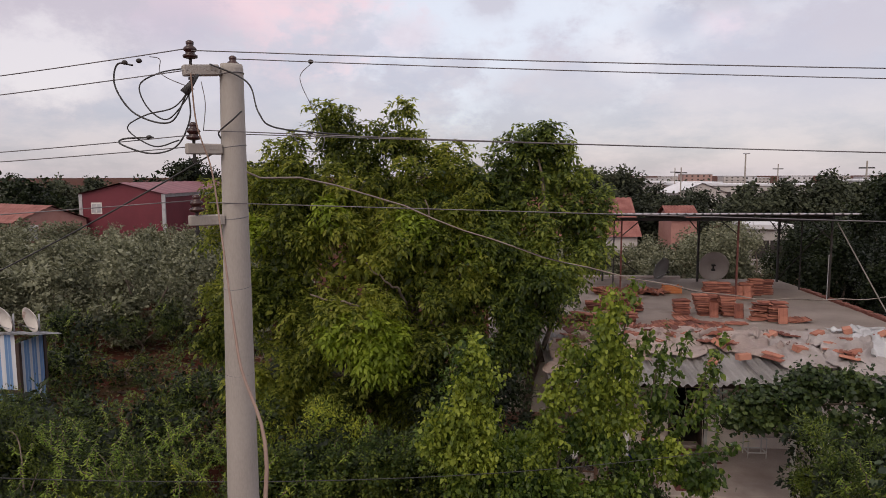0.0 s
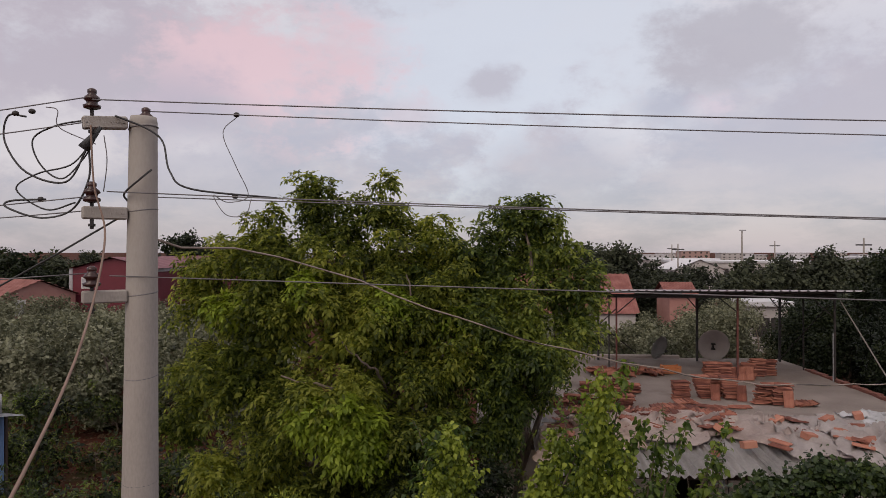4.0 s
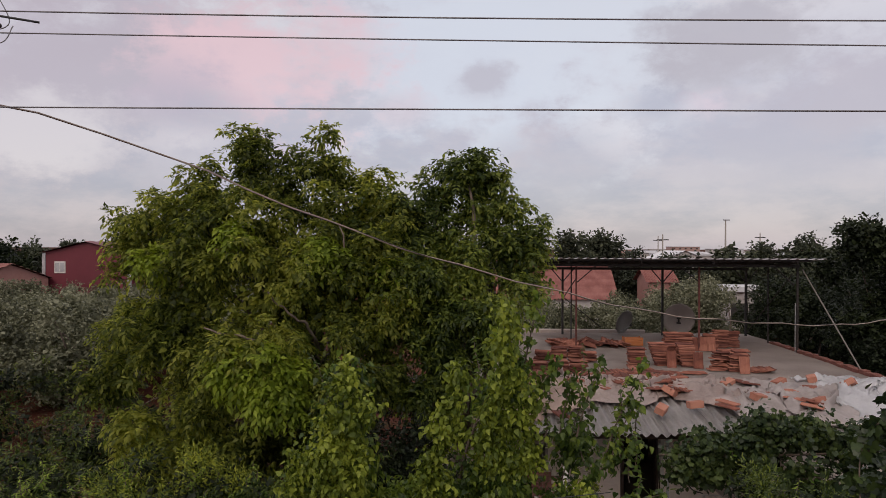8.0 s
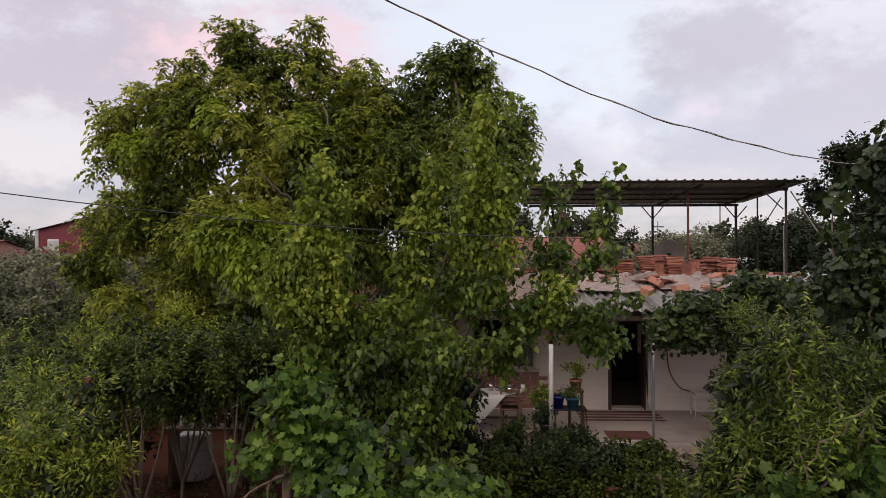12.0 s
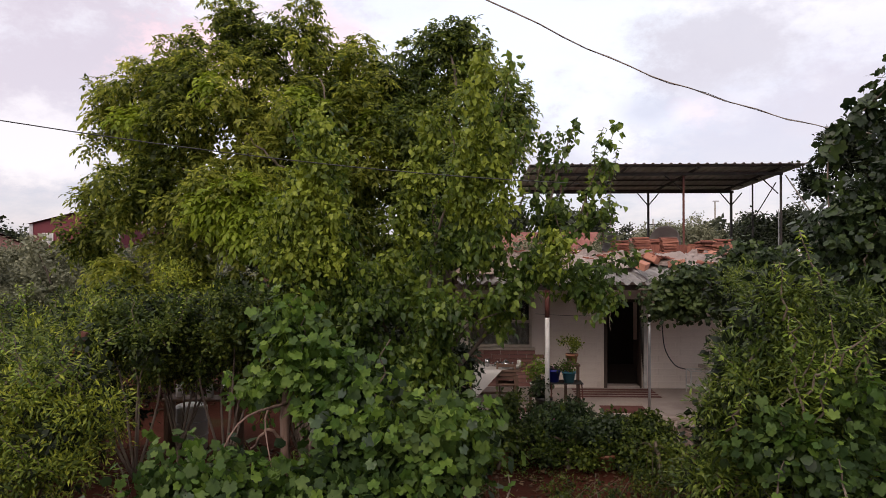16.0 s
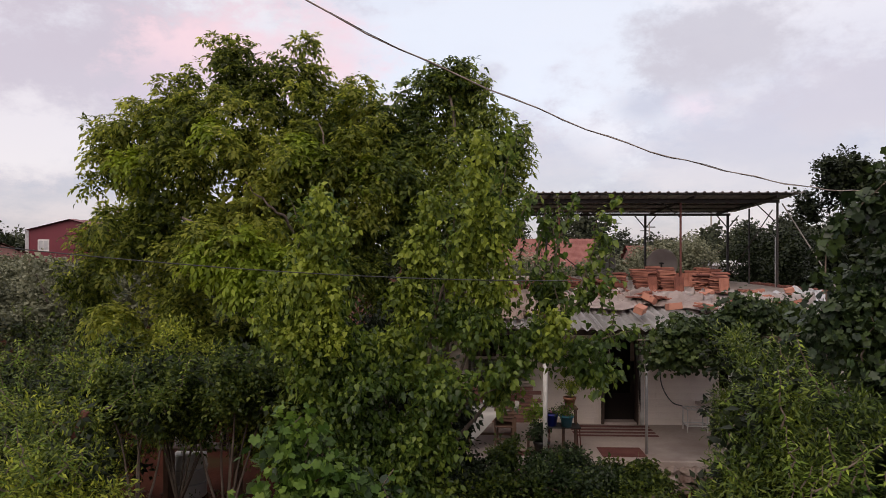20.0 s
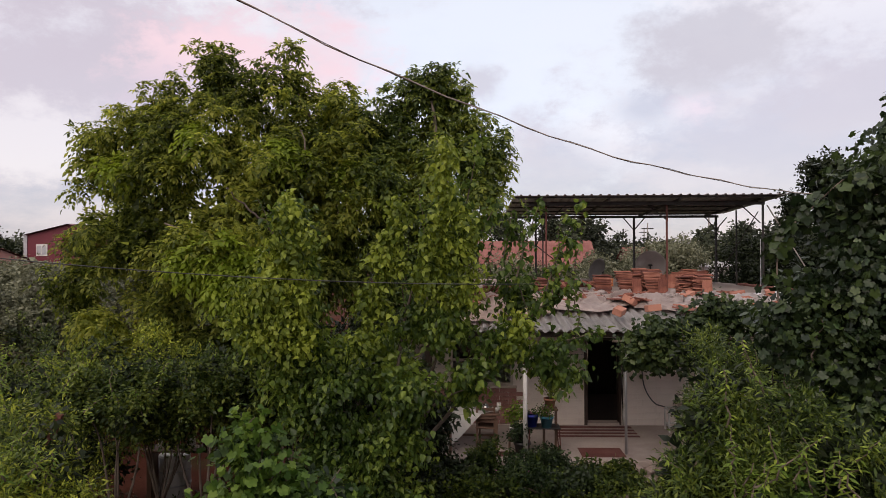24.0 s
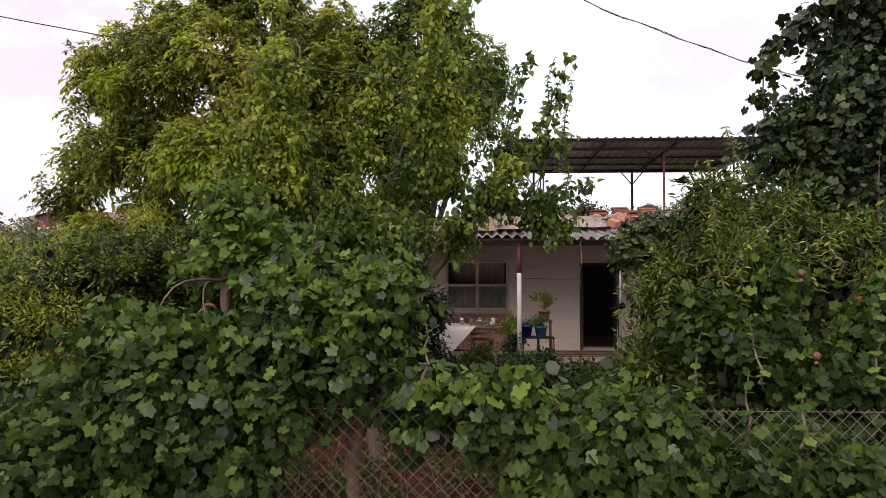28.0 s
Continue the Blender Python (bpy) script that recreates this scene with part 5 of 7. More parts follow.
# the tuft that climbs over the head of the old trunk
crown_leaves("young_leaves", gnarled, YOUNG_VINE, [(0.60, 6.62, 2.92, 0.13), (0.66, 6.6, 2.76, 0.17), (0.80, 6.6, 2.66, 0.16), (0.50, 6.62, 2.60, 0.11), (0.95, 6.6, 2.52, 0.16), (0.84, 6.6, 2.42, 0.12)], 110, 4, 0.075, GRAPE, np.random.default_rng(77), 0.12, 0.85, 0.8, hang=True)
VINE_L = [(-2.6, 6.1, 1.5, 0.38), (-3.6, 6.1, 1.5, 0.4), (-2.3, 6.0, 1.0, 0.7), (-2.2, 6.1, 1.5, 0.4), (-3.1, 6.0, 1.0, 0.7), (-3.0, 6.1, 1.5, 0.4), (-3.9, 6.0, 1.0, 0.75), (-4.7, 6.1, 1.1, 0.75), (-5.6, 6.1, 1.1, 0.8), (-2.7, 5.9, 0.5, 0.5), (-3.6, 5.9, 0.5, 0.5)]
vine("low grape vine spreading along the fence", (-3.0, 6.4, 0), VINE_L, [(-3.6, 6.0, 1.7, 0.3), (-2.4, 6.0, 1.8, 0.25)], 2700, VINE_LEAF, rng, 0.08, 5, 0.04, 50)
VINE_B = [(2.15, 6.0, 1.63, 0.2), (2.5, 5.98, 1.57, 0.22), (2.9, 5.95, 1.55, 0.25), (3.3, 5.95, 1.49, 0.26), (3.7, 5.95, 1.39, 0.26), (4.1, 5.95, 1.25, 0.24), (2.95, 5.9, 1.11, 0.24), (3.35, 5.9, 1.06, 0.3), (3.1, 5.9, 0.66, 0.28), (3.5, 5.9, 0.66, 0.3), (3.75, 5.9, 1.01, 0.2), (4.65, 5.95, 1.16, 0.3), (5.1, 5.9, 1.01, 0.4), (4.8, 5.9, 0.61, 0.32), (5.3, 5.9, 0.51, 0.4)]
vine("grape vine hanging over the chain-link fence", (3.5, 6.3, 0), VINE_B, [(2.2, 5.9, 1.75, 0.45), (2.45, 5.9, 1.65, 0.3), (3.0, 5.8, 1.6, 0.25), (4.25, 5.9, 1.4, 0.5), (3.7, 5.9, 1.5, 0.3), (4.6, 5.9, 1.4, 0.4)], 2100, VINE_LEAF, rng, 0.084, 5, 0.035, 100)
VINE_D = [(4.7, 6.9, 1.1, 0.5), (5.2, 6.9, 1.6, 0.4), (4.5, 7.0, 1.9, 0.35), (5.5, 6.8, 1.1, 0.5), (6.2, 6.8, 1.3, 0.6), (5.7, 7.0, 2.1, 0.35), (7.0, 6.8, 1.3, 0.7), (5.2, 6.3, 0.8, 0.45), (6.2, 6.3, 0.7, 0.45), (4.9, 7.0, 2.4, 0.2)]
vine("grape vine tangled through the pomegranate shrubs", (5.2, 7.2, 0), VINE_D, [(4.2, 6.8, 1.55, 0.5), (4.6, 6.5, 1.7, 0.45), (5.3, 6.4, 1.7, 0.4), (4.35, 7.0, 2.2, 0.35), (6.1, 6.3, 1.6, 0.4)], 2100, VINE_LEAF, rng, 0.08, 5, 0.04)
VINE_C = [(6.43, 8.7, 4.96, 0.42), (6.7, 8.7, 5.35, 0.42), (6.8, 8.7, 4.43, 0.5), (6.31, 8.6, 4.31, 0.34), (6.14, 8.6, 3.96, 0.34), (5.84, 8.6, 4.05, 0.22), (5.84, 8.6, 3.75, 0.3), (6.43, 8.6, 3.7, 0.5), (5.55, 8.5, 3.84, 0.18), (5.5, 8.5, 3.55, 0.22), (6.8, 8.6, 3.25, 0.6), (6.14, 8.6, 3.3, 0.4), (6.6, 8.6, 2.4, 0.7), (7.2, 8.8, 2.8, 0.8), (7.3, 8.8, 3.9, 0.7), (7.4, 8.9, 4.9, 0.7), (7.3, 8.9, 5.7, 0.5), (7.9, 9.0, 3.4, 0.8), (7.9, 9.0, 4.6, 0.8), (7.8, 9.0, 5.6, 0.6), (6.3, 8.7, 2.7, 0.5), (6.2, 8.7, 1.8, 0.6), (7.0, 8.8, 1.6, 0.8)]
climber = vine("tall dark grape vine climbing a tree beside the house", (7.1, 9.1, 0), VINE_C, [(5.6, 8.5, 3.0, 0.5), (5.75, 8.4, 3.4, 0.5)], 5200, DARK_VINE_AND_SHADE, rng, 0.08, 5, 0.09, 60)
# a strand that arches out into the open
ARCH = [(5.49, 3.9), (5.47, 4.25), (5.49, 4.55), (5.6, 4.76), (5.75, 4.9), (5.9, 5.04), (6.05, 5.18), (6.2, 5.3)]
bm = bmesh.new()
tube(bm, bent([(x, 8.5, z) for x, z in ARCH], 4), 0.008, 5)
part("shoot", bm, BARK, climber)
crown_leaves("arch_leaves", climber, DARK_VINE_AND_SHADE, [(x, 8.5, z, 0.1) for x, z in ARCH], 90, 2, 0.12, GRAPE, rng, 0.07, 0.9, 0.9, hang=True)
PERGOLA_LEAF = leaf_material("pergola_leaf", [(0.018, 0.034, 0.014), (0.040, 0.066, 0.022), (0.085, 0.12, 0.034)], 0.45, 0.25, 0.9, 0.35)
PERGOLA = [(5.25, 13.6, 2.62, 0.16), (5.4, 13.5, 2.92, 0.26), (5.7, 13.5, 3.09, 0.3), (6.1, 13.5, 3.23, 0.36), (6.6, 13.5, 3.29, 0.38), (7.1, 13.5, 3.29, 0.38), (7.6, 13.5, 3.25, 0.4), (8.2, 13.5, 3.22, 0.45), (8.9, 13.5, 3.22, 0.5), (9.6, 13.5, 3.17, 0.55), (10.3, 13.4, 3.07, 0.6), (5.6, 13.5, 2.62, 0.26), (6.0, 13.4, 2.72, 0.3), (6.5, 13.3, 2.72, 0.34), (7.1, 13.2, 2.57, 0.4), (7.8, 13.2, 2.47, 0.42), (8.8, 13.2, 2.37, 0.5), (10.0, 13.2, 2.27, 0.6)]
pergola_vine = vine("dark grape vine trained on a pergola before the porch", (8.4, 13.3, 0), PERGOLA, [(7.2, 13.0, 2.6, 0.6), (6.0, 13.2, 3.0, 0.4)], 2500, PERGOLA_LEAF, rng, 0.088, 5, 0.05, 0, 2.2)
for a, b, r in (((4.9, 13.6, 2.95), (8.6, 13.4, 3.15), 0.02), ((7.0, 13.3, 2.9), (7.1, 17.3, 3.0), 0.018), ((6.2, 13.4, 2.7), (7.6, 13.2, 2.75), 0.014)):
    bm = bmesh.new()
    tube(bm, sag(a, b, 0.05, 8), r, 7)
    part("branch", bm, BARK, pergola_vine, "pale bare vine branch", smooth=True)


# ---- shrubs ----
def shrub(name, label, foot, blobs, count, rng, mat=SHRUB_LEAF, leaf=0.075, per=9, tips=(), shape=LANCE, spread=0.15, tip_mat=None):
    s = empty(name)
    tagged(s, label, "shrub", "garden shrubs")
    limbs(s, foot, (foot[0], foot[1], foot[2] + 0.6), [b[:3] for b in blobs[::2]], 0.045, rng)
    crown_leaves("foliage", s, mat, tufts(blobs, 6, rng, 0.33), count, per, leaf, shape, rng, spread, 0.0, 0.6)
    # near-black inner leaves paint the shade in the shrub's gaps
    crown_leaves("inner_leaves", s, DARK_SHADE_LEAF, [(x, y + 0.2, z, 0.55 * r) for x, y, z, r in blobs], count // 6, 6, leaf * 1.6, OVATE, rng, spread, 0.2, 0.9)
    if tips:
        shoots("s", s, tip_mat or TIP_LEAF, tips, rng, 0.095, LANCE, 0.011, None, 0.45)
    return s


def shrub_blobs(x, y, w, h, n, rng, r=0.5, low=0.15):
    return [(x + w * (rng.random() - 0.5), y + 0.7 * w * (rng.random() - 0.5), h * (low + (0.87 - low) * rng.random()), r * (0.7 + 0.5 * rng.random())) for _ in range(n)]


rng = np.random.default_rng(24)
POM_TIP = leaf_material("pomegranate_tip", [(0.075, 0.13, 0.022), (0.145, 0.215, 0.034), (0.27, 0.34, 0.055)], 0.5, 0.3, 1.5)
POM = "bushy pomegranate shrub with small narrow leaves"
for x, y, w, h, n in ((-2.6, 12.3, 2.2, 3.3, 16), (-4.4, 12.4, 2.2, 3.2, 16), (-6.2, 12.2, 2.4, 3.2, 16), (-8.2, 12.0, 2.6, 3.0, 16), (-4.2, 9.8, 2.0, 2.7, 14), (-2.7, 8.5, 1.6, 2.9, 14), (-5.8, 9.4, 2.2, 2.7, 14), (-0.8, 12.6, 1.8, 3.0, 14), (-9.0, 9.0, 2.6, 2.6, 14)):
    tips = [(x + w * (rng.random() - 0.5), y - 0.4 * w * rng.random(), h * (0.5 + 0.36 * rng.random()), 0.35 + 0.35 * rng.random()) for _ in range(24)]
    shrub("pomegranate_shrub", POM, (x, y, 0), shrub_blobs(x, y, w, h, n, rng, 0.5, 0.5 if -3 < x < 0 else 0.15), 2000, rng, SHRUB_LEAF if y < 11 or x > -5 else GARDEN_LEAF, tips=tips)
for x, y, w, h, n in ((4.95, 7.6, 1.0, 3.35, 17), (5.85, 7.6, 1.3, 3.15, 18), (6.9, 7.5, 1.4, 3.1, 16), (5.6, 9.2, 1.0, 2.9, 10), (5.65, 10.4, 1.4, 3.5, 14), (6.6, 11.2, 1.8, 3.4, 14), (8.4, 7.4, 1.8, 3.4, 14)):
    tips = [(x + w * (rng.random() - 0.5), y - 0.45 * w * rng.random() - 0.1, h * (0.35 + 0.5 * rng.random()), 0.35 + 0.35 * rng.random()) for _ in range(22)]
    shrub("pomegranate_shrub", POM, (x, y, 0), shrub_blobs(x, y, w, h, n, rng, 0.42), 3000, rng, POM_LEAF, 0.075, tips=tips, tip_mat=POM_TIP)
shrub("pomegranate_shrub", POM, (4.25, 7.6, 0), [(4.2, 7.6, 1.2, 0.35), (4.15, 7.6, 1.7, 0.3), (4.2, 7.6, 2.2, 0.26), (4.35, 7.6, 2.55, 0.24), (4.55, 7.7, 2.85, 0.26), (4.75, 7.7, 3.2, 0.26)], 1100, rng, POM_LEAF, 0.075, tip_mat=POM_TIP, tips=[(4.0, 7.4, 1.6, 0.4), (4.1, 7.4, 2.1, 0.4), (4.3, 7.5, 2.5, 0.45), (4.6, 7.5, 3.0, 0.5), (4.9, 7.5, 3.3, 0.5), (3.95, 7.4, 1.3, 0.4)])
for x, y, w, h in ((-6.8, 17.8, 2.2, 2.4), (-15.0, 23.5, 3.0, 2.6), (-5.6, 19.5, 2.0, 2.6), (-10.4, 16.2, 2.6, 1.6), (-6.8, 14.8, 2.4, 2.0), (-12.6, 17.2, 2.4, 1.7), (-14.0, 27.5, 4.0, 2.4), (-4.5, 24.0, 4.0, 3.4), (-10.6, 13.0, 3.0, 2.2), (-13.5, 13.5, 3.4, 2.0), (-13.6, 20.8, 3.0, 2.2), (-8.6, 14.6, 2.4, 2.3), (-12.0, 15.0, 2.6, 2.2)):
    shrub("garden_shrub", "loose green shrub on the red soil", (x, y, 0), shrub_blobs(x, y, w, h, 14, rng, 0.6), 1100, rng, GARDEN_LEAF, leaf=0.125, per=4, spread=0.22, tips=[(x + w * (rng.random() - 0.5), y - 0.4 * w * rng.random(), h * (0.6 + 0.3 * rng.random()), 0.6) for _ in range(8)])
for x, y, w, h in ((-2.6, 10.9, 1.6, 3.3), (-1.5, 11.3, 1.5, 3.3), (-0.4, 11.6, 1.4, 3.2)):
    shrub("citrus_shrub", "dark dense citrus shrub in the shade of the trees", (x, y, 0), shrub_blobs(x, y, w, h, 12, rng, 0.4, 0.62), 1900, rng, GARDEN_LEAF, 0.07, 6, [(x + w * (rng.random() - 0.5), y - 0.4, 2.3 + 0.5 * rng.random(), 0.45) for _ in range(6)], OVATE, tip_mat=POM_TIP)
for x, y, w, h in ((1.3, 12.9, 1.2, 0.9), (2.4, 13.0, 1.0, 0.6), (3.6, 13.0, 1.1, 0.6), (4.9, 12.6, 0.8, 0.5)):
    shrub("flower_bush", "low bushy green plant in the red soil bed", (x, y, 0), shrub_blobs(x, y, w, h, 10, rng, 0.26, 0.2), 700, rng, POM_LEAF, 0.07, 6, (), CLUMP)
# shrubs added over open soil, their leaf colour darkened to stand for shade
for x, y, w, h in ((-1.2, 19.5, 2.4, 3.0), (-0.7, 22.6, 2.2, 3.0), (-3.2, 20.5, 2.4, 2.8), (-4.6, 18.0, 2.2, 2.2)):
    shrub("garden_shrub", "added shrub coloured near-black for the shade beside the house", (x, y, 0), shrub_blobs(x, y, w, h, 14, rng, 0.6), 900, rng, DARK_SHADE_LEAF, leaf=0.125, per=5, spread=0.22)
for x, y, w, h in ((-9.4, 22.4, 2.6, 0.8), (-12.4, 23.4, 2.4, 0.9), (-8.0, 25.4, 2.6, 1.1), (-10.8, 26.4, 2.4, 1.0), (-7.2, 21.6, 1.6, 1.2)):
    shrub("garden_shrub", "low straggling shrub on the open red soil", (x, y, 0), shrub_blobs(x, y, w, h, 9, rng, 0.3), 420, rng, GARDEN_LEAF, leaf=0.1, per=4, spread=0.2)
# two made-up shrubs whose near-black leaves fill in the walnut's shade
shrub("shade_fill_shrub", "added near-black shrub that fills in the shade of the walnut", (0.2, 13.9, 0), shrub_blobs(0.2, 13.9, 1.7, 3.6, 14, rng), 1700, rng, DARK_SHADE_LEAF, 0.09, 7, (), OVATE)
shrub("shade_fill_shrub", "added near-black shrub that fills in the shade beside the house wall", (1.0, 13.2, 0), shrub_blobs(1.0, 13.2, 1.8, 2.6, 12, rng), 1500, rng, DARK_SHADE_LEAF, 0.09, 7, (), OVATE)


# ---- other trees ----
def tree(name, label, x, y, h, w, count, mat, rng, leaf=0.2, per=5, n=14, shape=CLUMP, base=0.25, group=""):
    t = empty(name)
    tagged(t, label, "tree", group)
    blobs = []
    for _ in range(n):
        f = rng.random()
        reach = w * 0.5 * math.sqrt(max(0.05, 1 - (1.6 * f - 0.75) ** 2))
        a = rng.random() * 2 * math.pi
        q = reach * math.sqrt(rng.random())
        blobs.append((x + q * math.cos(a), y + q * math.sin(a), h * (base + (0.9 - base) * f), w * (0.14 + 0.08 * rng.random())))
    limbs(t, (x, y, 0), (x, y, h * base), [b[:3] for b in blobs[::4]], 0.05 * w ** 0.7, rng)
    crown_leaves("crown", t, mat, tufts(blobs, 5, rng, 0.5), count, per, leaf, shape, rng, leaf * 1.2, 0.0, 0.6)
    crown_leaves("inner_leaves", t, mat, [(x, y, z, 0.7 * r) for x, y, z, r in blobs], count // 4, 5, leaf * 1.8, shape, rng, leaf * 1.4, 0.1, 0.9)
    return t


rng = np.random.default_rng(25)
for j in range(5):
    for k in range(9):
        x, y = -38 + 4.0 * k + rng.normal() * 0.6 - 1.2 * j, 29 + 4.8 * j + rng.normal() * 0.7
        if x < -6.5 - 0.3 * (y - 28) and x > -0.78 * y - 4:
            tree("olive_tree", "silver-grey olive tree in a dense grove", x, y, 3.4 + 0.9 * rng.random(), 4.4, 1300, OLIVE_LEAF, rng, 0.14, 5, 22, base=0.15, group="olive grove")
for x, y, h in ((6.0, 31.0, 4.0), (8.6, 31.5, 4.6), (11.0, 32.5, 4.9), (7.5, 35.0, 3.9), (4.0, 34.0, 4.1), (13.0, 34.5, 5.0)):
    tree("olive_tree", "silver-grey olive tree behind the house", x, y, h, 4.6, 3400, OLIVE_LEAF, rng, 0.095, 6, 26, base=0.15, group="olive grove")
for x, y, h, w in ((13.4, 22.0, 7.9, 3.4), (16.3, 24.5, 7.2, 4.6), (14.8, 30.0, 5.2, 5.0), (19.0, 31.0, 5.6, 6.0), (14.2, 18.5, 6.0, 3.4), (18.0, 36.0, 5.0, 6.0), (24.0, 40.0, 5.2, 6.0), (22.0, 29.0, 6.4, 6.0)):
    tree("dark_tree", "dense dark broad-leaved tree beyond the house", x, y, h, w, 4200, DARK_SHADE_LEAF, rng, 0.095, 7, 30, CLUMP, 0.12)
for x, y, h, w in ((12.4, 68, 8.2, 7), (15.8, 72, 6.6, 6), (5, 70, 8.4, 8), (24, 60, 6.9, 6), (28, 60, 7.2, 7), (33, 62, 6.8, 7), (38, 64, 6.4, 7), (22, 74, 5.6, 7), (47, 66, 6.8, 8), (28, 45, 4.8, 6), (18, 66, 5.4, 6)):
    tree("far_tree", "rounded green tree in the middle distance", x, y, h, w, 2200, FAR_LEAF, rng, 0.26, 6, 30, CLUMP, 0.12, "trees beyond the grove")
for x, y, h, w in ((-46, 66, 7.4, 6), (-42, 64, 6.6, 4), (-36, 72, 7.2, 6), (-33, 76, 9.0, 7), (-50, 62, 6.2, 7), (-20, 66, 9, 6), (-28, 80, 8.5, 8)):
    tree("far_tree", "dark tree behind the red barn", x, y, h, w, 1000, DARK_SHADE_LEAF, rng, 0.3, 6, 20, CLUMP, 0.15, "trees beyond the grove")
for k in range(16):
    x, y = -78 + 4.4 * k + 2 * rng.normal(), 92 + 22 * rng.random()
    tree("far_tree", "dull green tree in the distance behind the barn", x, y, 4.6 + 2.4 * rng.random(), 7 + 3 * rng.random(), 900, FAR_LEAF, rng, 0.36, 6, 22, CLUMP, 0.1, "trees beyond the grove")
wood = empty("far_wood")
tagged(wood, "line of distant trees along the horizon", "wood", kind="stuff")
belt = [(x + rng.normal() * 6, 110 + 260 * rng.random() ** 1.5, 0.3 + 1.6 * rng.random(), 2.2 + 1.8 * rng.random()) for x in np.linspace(-260, 320, 210)]
crown_leaves("belt", wood, FAR_LEAF, belt, 9000, 4, 1.25, CLUMP, rng, 1.0, 0.0, 0.6)

# low weeds and dead twigs on the soil
rng = np.random.default_rng(27)
for x, y, w, h in ((2.0, 6.6, 0.7, 0.6), (2.5, 6.9, 0.8, 0.5), (3.9, 6.5, 0.6, 0.7), (1.7, 7.2, 0.7, 0.6), (2.9, 7.6, 0.8, 0.5), (2.2, 7.6, 0.9, 0.5), (3.3, 8.2, 1.1, 0.6), (1.4, 8.6, 1.0, 0.6), (2.7, 9.2, 1.2, 0.5), (4.0, 7.4, 0.8, 0.7), (0.4, 8.4, 1.0, 0.7), (2.0, 11.4, 1.0, 0.35), (3.6, 11.2, 1.0, 0.35), (4.8, 11.6, 0.9, 0.5), (-1.2, 10.4, 1.2, 0.8), (-2.6, 9.6, 1.2, 0.9), (0.2, 11.4, 1.4, 0.9)):
    wd = empty("weed_clump")
    tagged(wd, "low dark weeds with dry stalks on the soil", "weeds", "weeds on the soil")
    bm = bmesh.new()
    for _ in range(14):
        a, b = x + w * (rng.random() - 0.5), y + 0.6 * w * (rng.random() - 0.5)
        q = rng.normal(size=2) * 0.25
        tube(bm, [(a, b, 0), (a + 0.4 * q[0], b + 0.4 * q[1], 0.5 * h), (a + q[0], b + q[1], h * (0.6 + 0.7 * rng.random()))], [0.006, 0.005, 0.003], 4, False)
    part("stalk", bm, BARK, wd)["kind"] = "stuff"
    crown_leaves("foliage", wd, GARDEN_LEAF, shrub_blobs(x, y, w, h, 8, rng, 0.18, 0.1), 200, 5, 0.06, OVATE, rng, 0.08, 0.2, 0.8)

litter = empty("leaf_litter")
tagged(litter, "dry brown leaves and small weeds scattered over the soil", "leaf litter", kind="stuff")
DRY_LEAF = leaf_material("dry_leaf", [(0.03, 0.018, 0.012), (0.08, 0.045, 0.028), (0.17, 0.11, 0.065)], 0.8, 0.1, 1.0)
n = 9000
at = np.stack((-8 + 14.5 * rng.random(n), 6.0 + 8.3 * rng.random(n), np.zeros(n)), 1)
at[:, 2] = [ground_height(a, b) + 0.012 for a, b, _ in at]
leaves("fallen_leaf", litter, DRY_LEAF, at, rng.normal(size=(n, 3)) * np.array([1, 1, 0.25]), np.array([0, 0, 1.0]) + 0.35 * rng.normal(size=(n, 3)), 0.05 + 0.06 * rng.random(n), CLUMP)
n = 6000
at = np.stack((-18 + 14 * rng.random(n), 17.0 + 12.0 * rng.random(n), np.zeros(n)), 1)
at[:, 2] = [ground_height(a, b) + 0.02 for a, b, _ in at]
leaves("fallen_leaf", litter, DRY_LEAF, at, rng.normal(size=(n, 3)) * np.array([1, 1, 0.25]), np.array([0, 0, 1.0]) + 0.35 * rng.normal(size=(n, 3)), 0.08 + 0.12 * rng.random(n), CLUMP)
n = 2600
at = np.stack((-8 + 14.5 * rng.random(n), 6.0 + 8.0 * rng.random(n), np.zeros(n)), 1)
at = at[(np.sin(2.1 * at[:, 0]) + np.cos(1.7 * at[:, 1] + at[:, 0])) > -0.1]
blobs = [(a, b, 0.06, 0.1) for a, b, _ in at]
crown_leaves("weed", litter, GARDEN_LEAF, blobs, 5200, 3, 0.055, LANCE, rng, 0.07, -0.6, 0.8)


# ---- the power pole ----
PX, PY, PTOP = -1.405, 5.13, 8.19
pole = empty("utility_pole")
tagged(pole, "tall round concrete power pole with three brackets", "utility pole")
bm = bmesh.new()
tube(bm, [(PX - 0.065 * (1 - f), PY, -0.2 + (PTOP + 0.2) * f) for f in (0, 0.25, 0.5, 0.75, 0.996, 1)], [0.172, 0.149, 0.126, 0.102, 0.08, 0.074], 28)
part("shaft", bm, POLE_CONCRETE, pole, smooth=True)
for z, r in ((PTOP - 0.07, 0.083), (7.62, 0.086), (7.12, 0.091), (6.62, 0.095), (5.99, 0.101), (5.2, 0.108)):
    bm = bmesh.new()
    tube(bm, [(PX - 0.065 * (1 - z / PTOP) + r * math.cos(a), PY + r * math.sin(a), z + 0.012 * math.sin(a * 1.0 + z)) for a in (2 * math.pi * k / 20 for k in range(21))], 0.0035, 5)
    part("band", bm, WIRE, pole, "thin wire band")


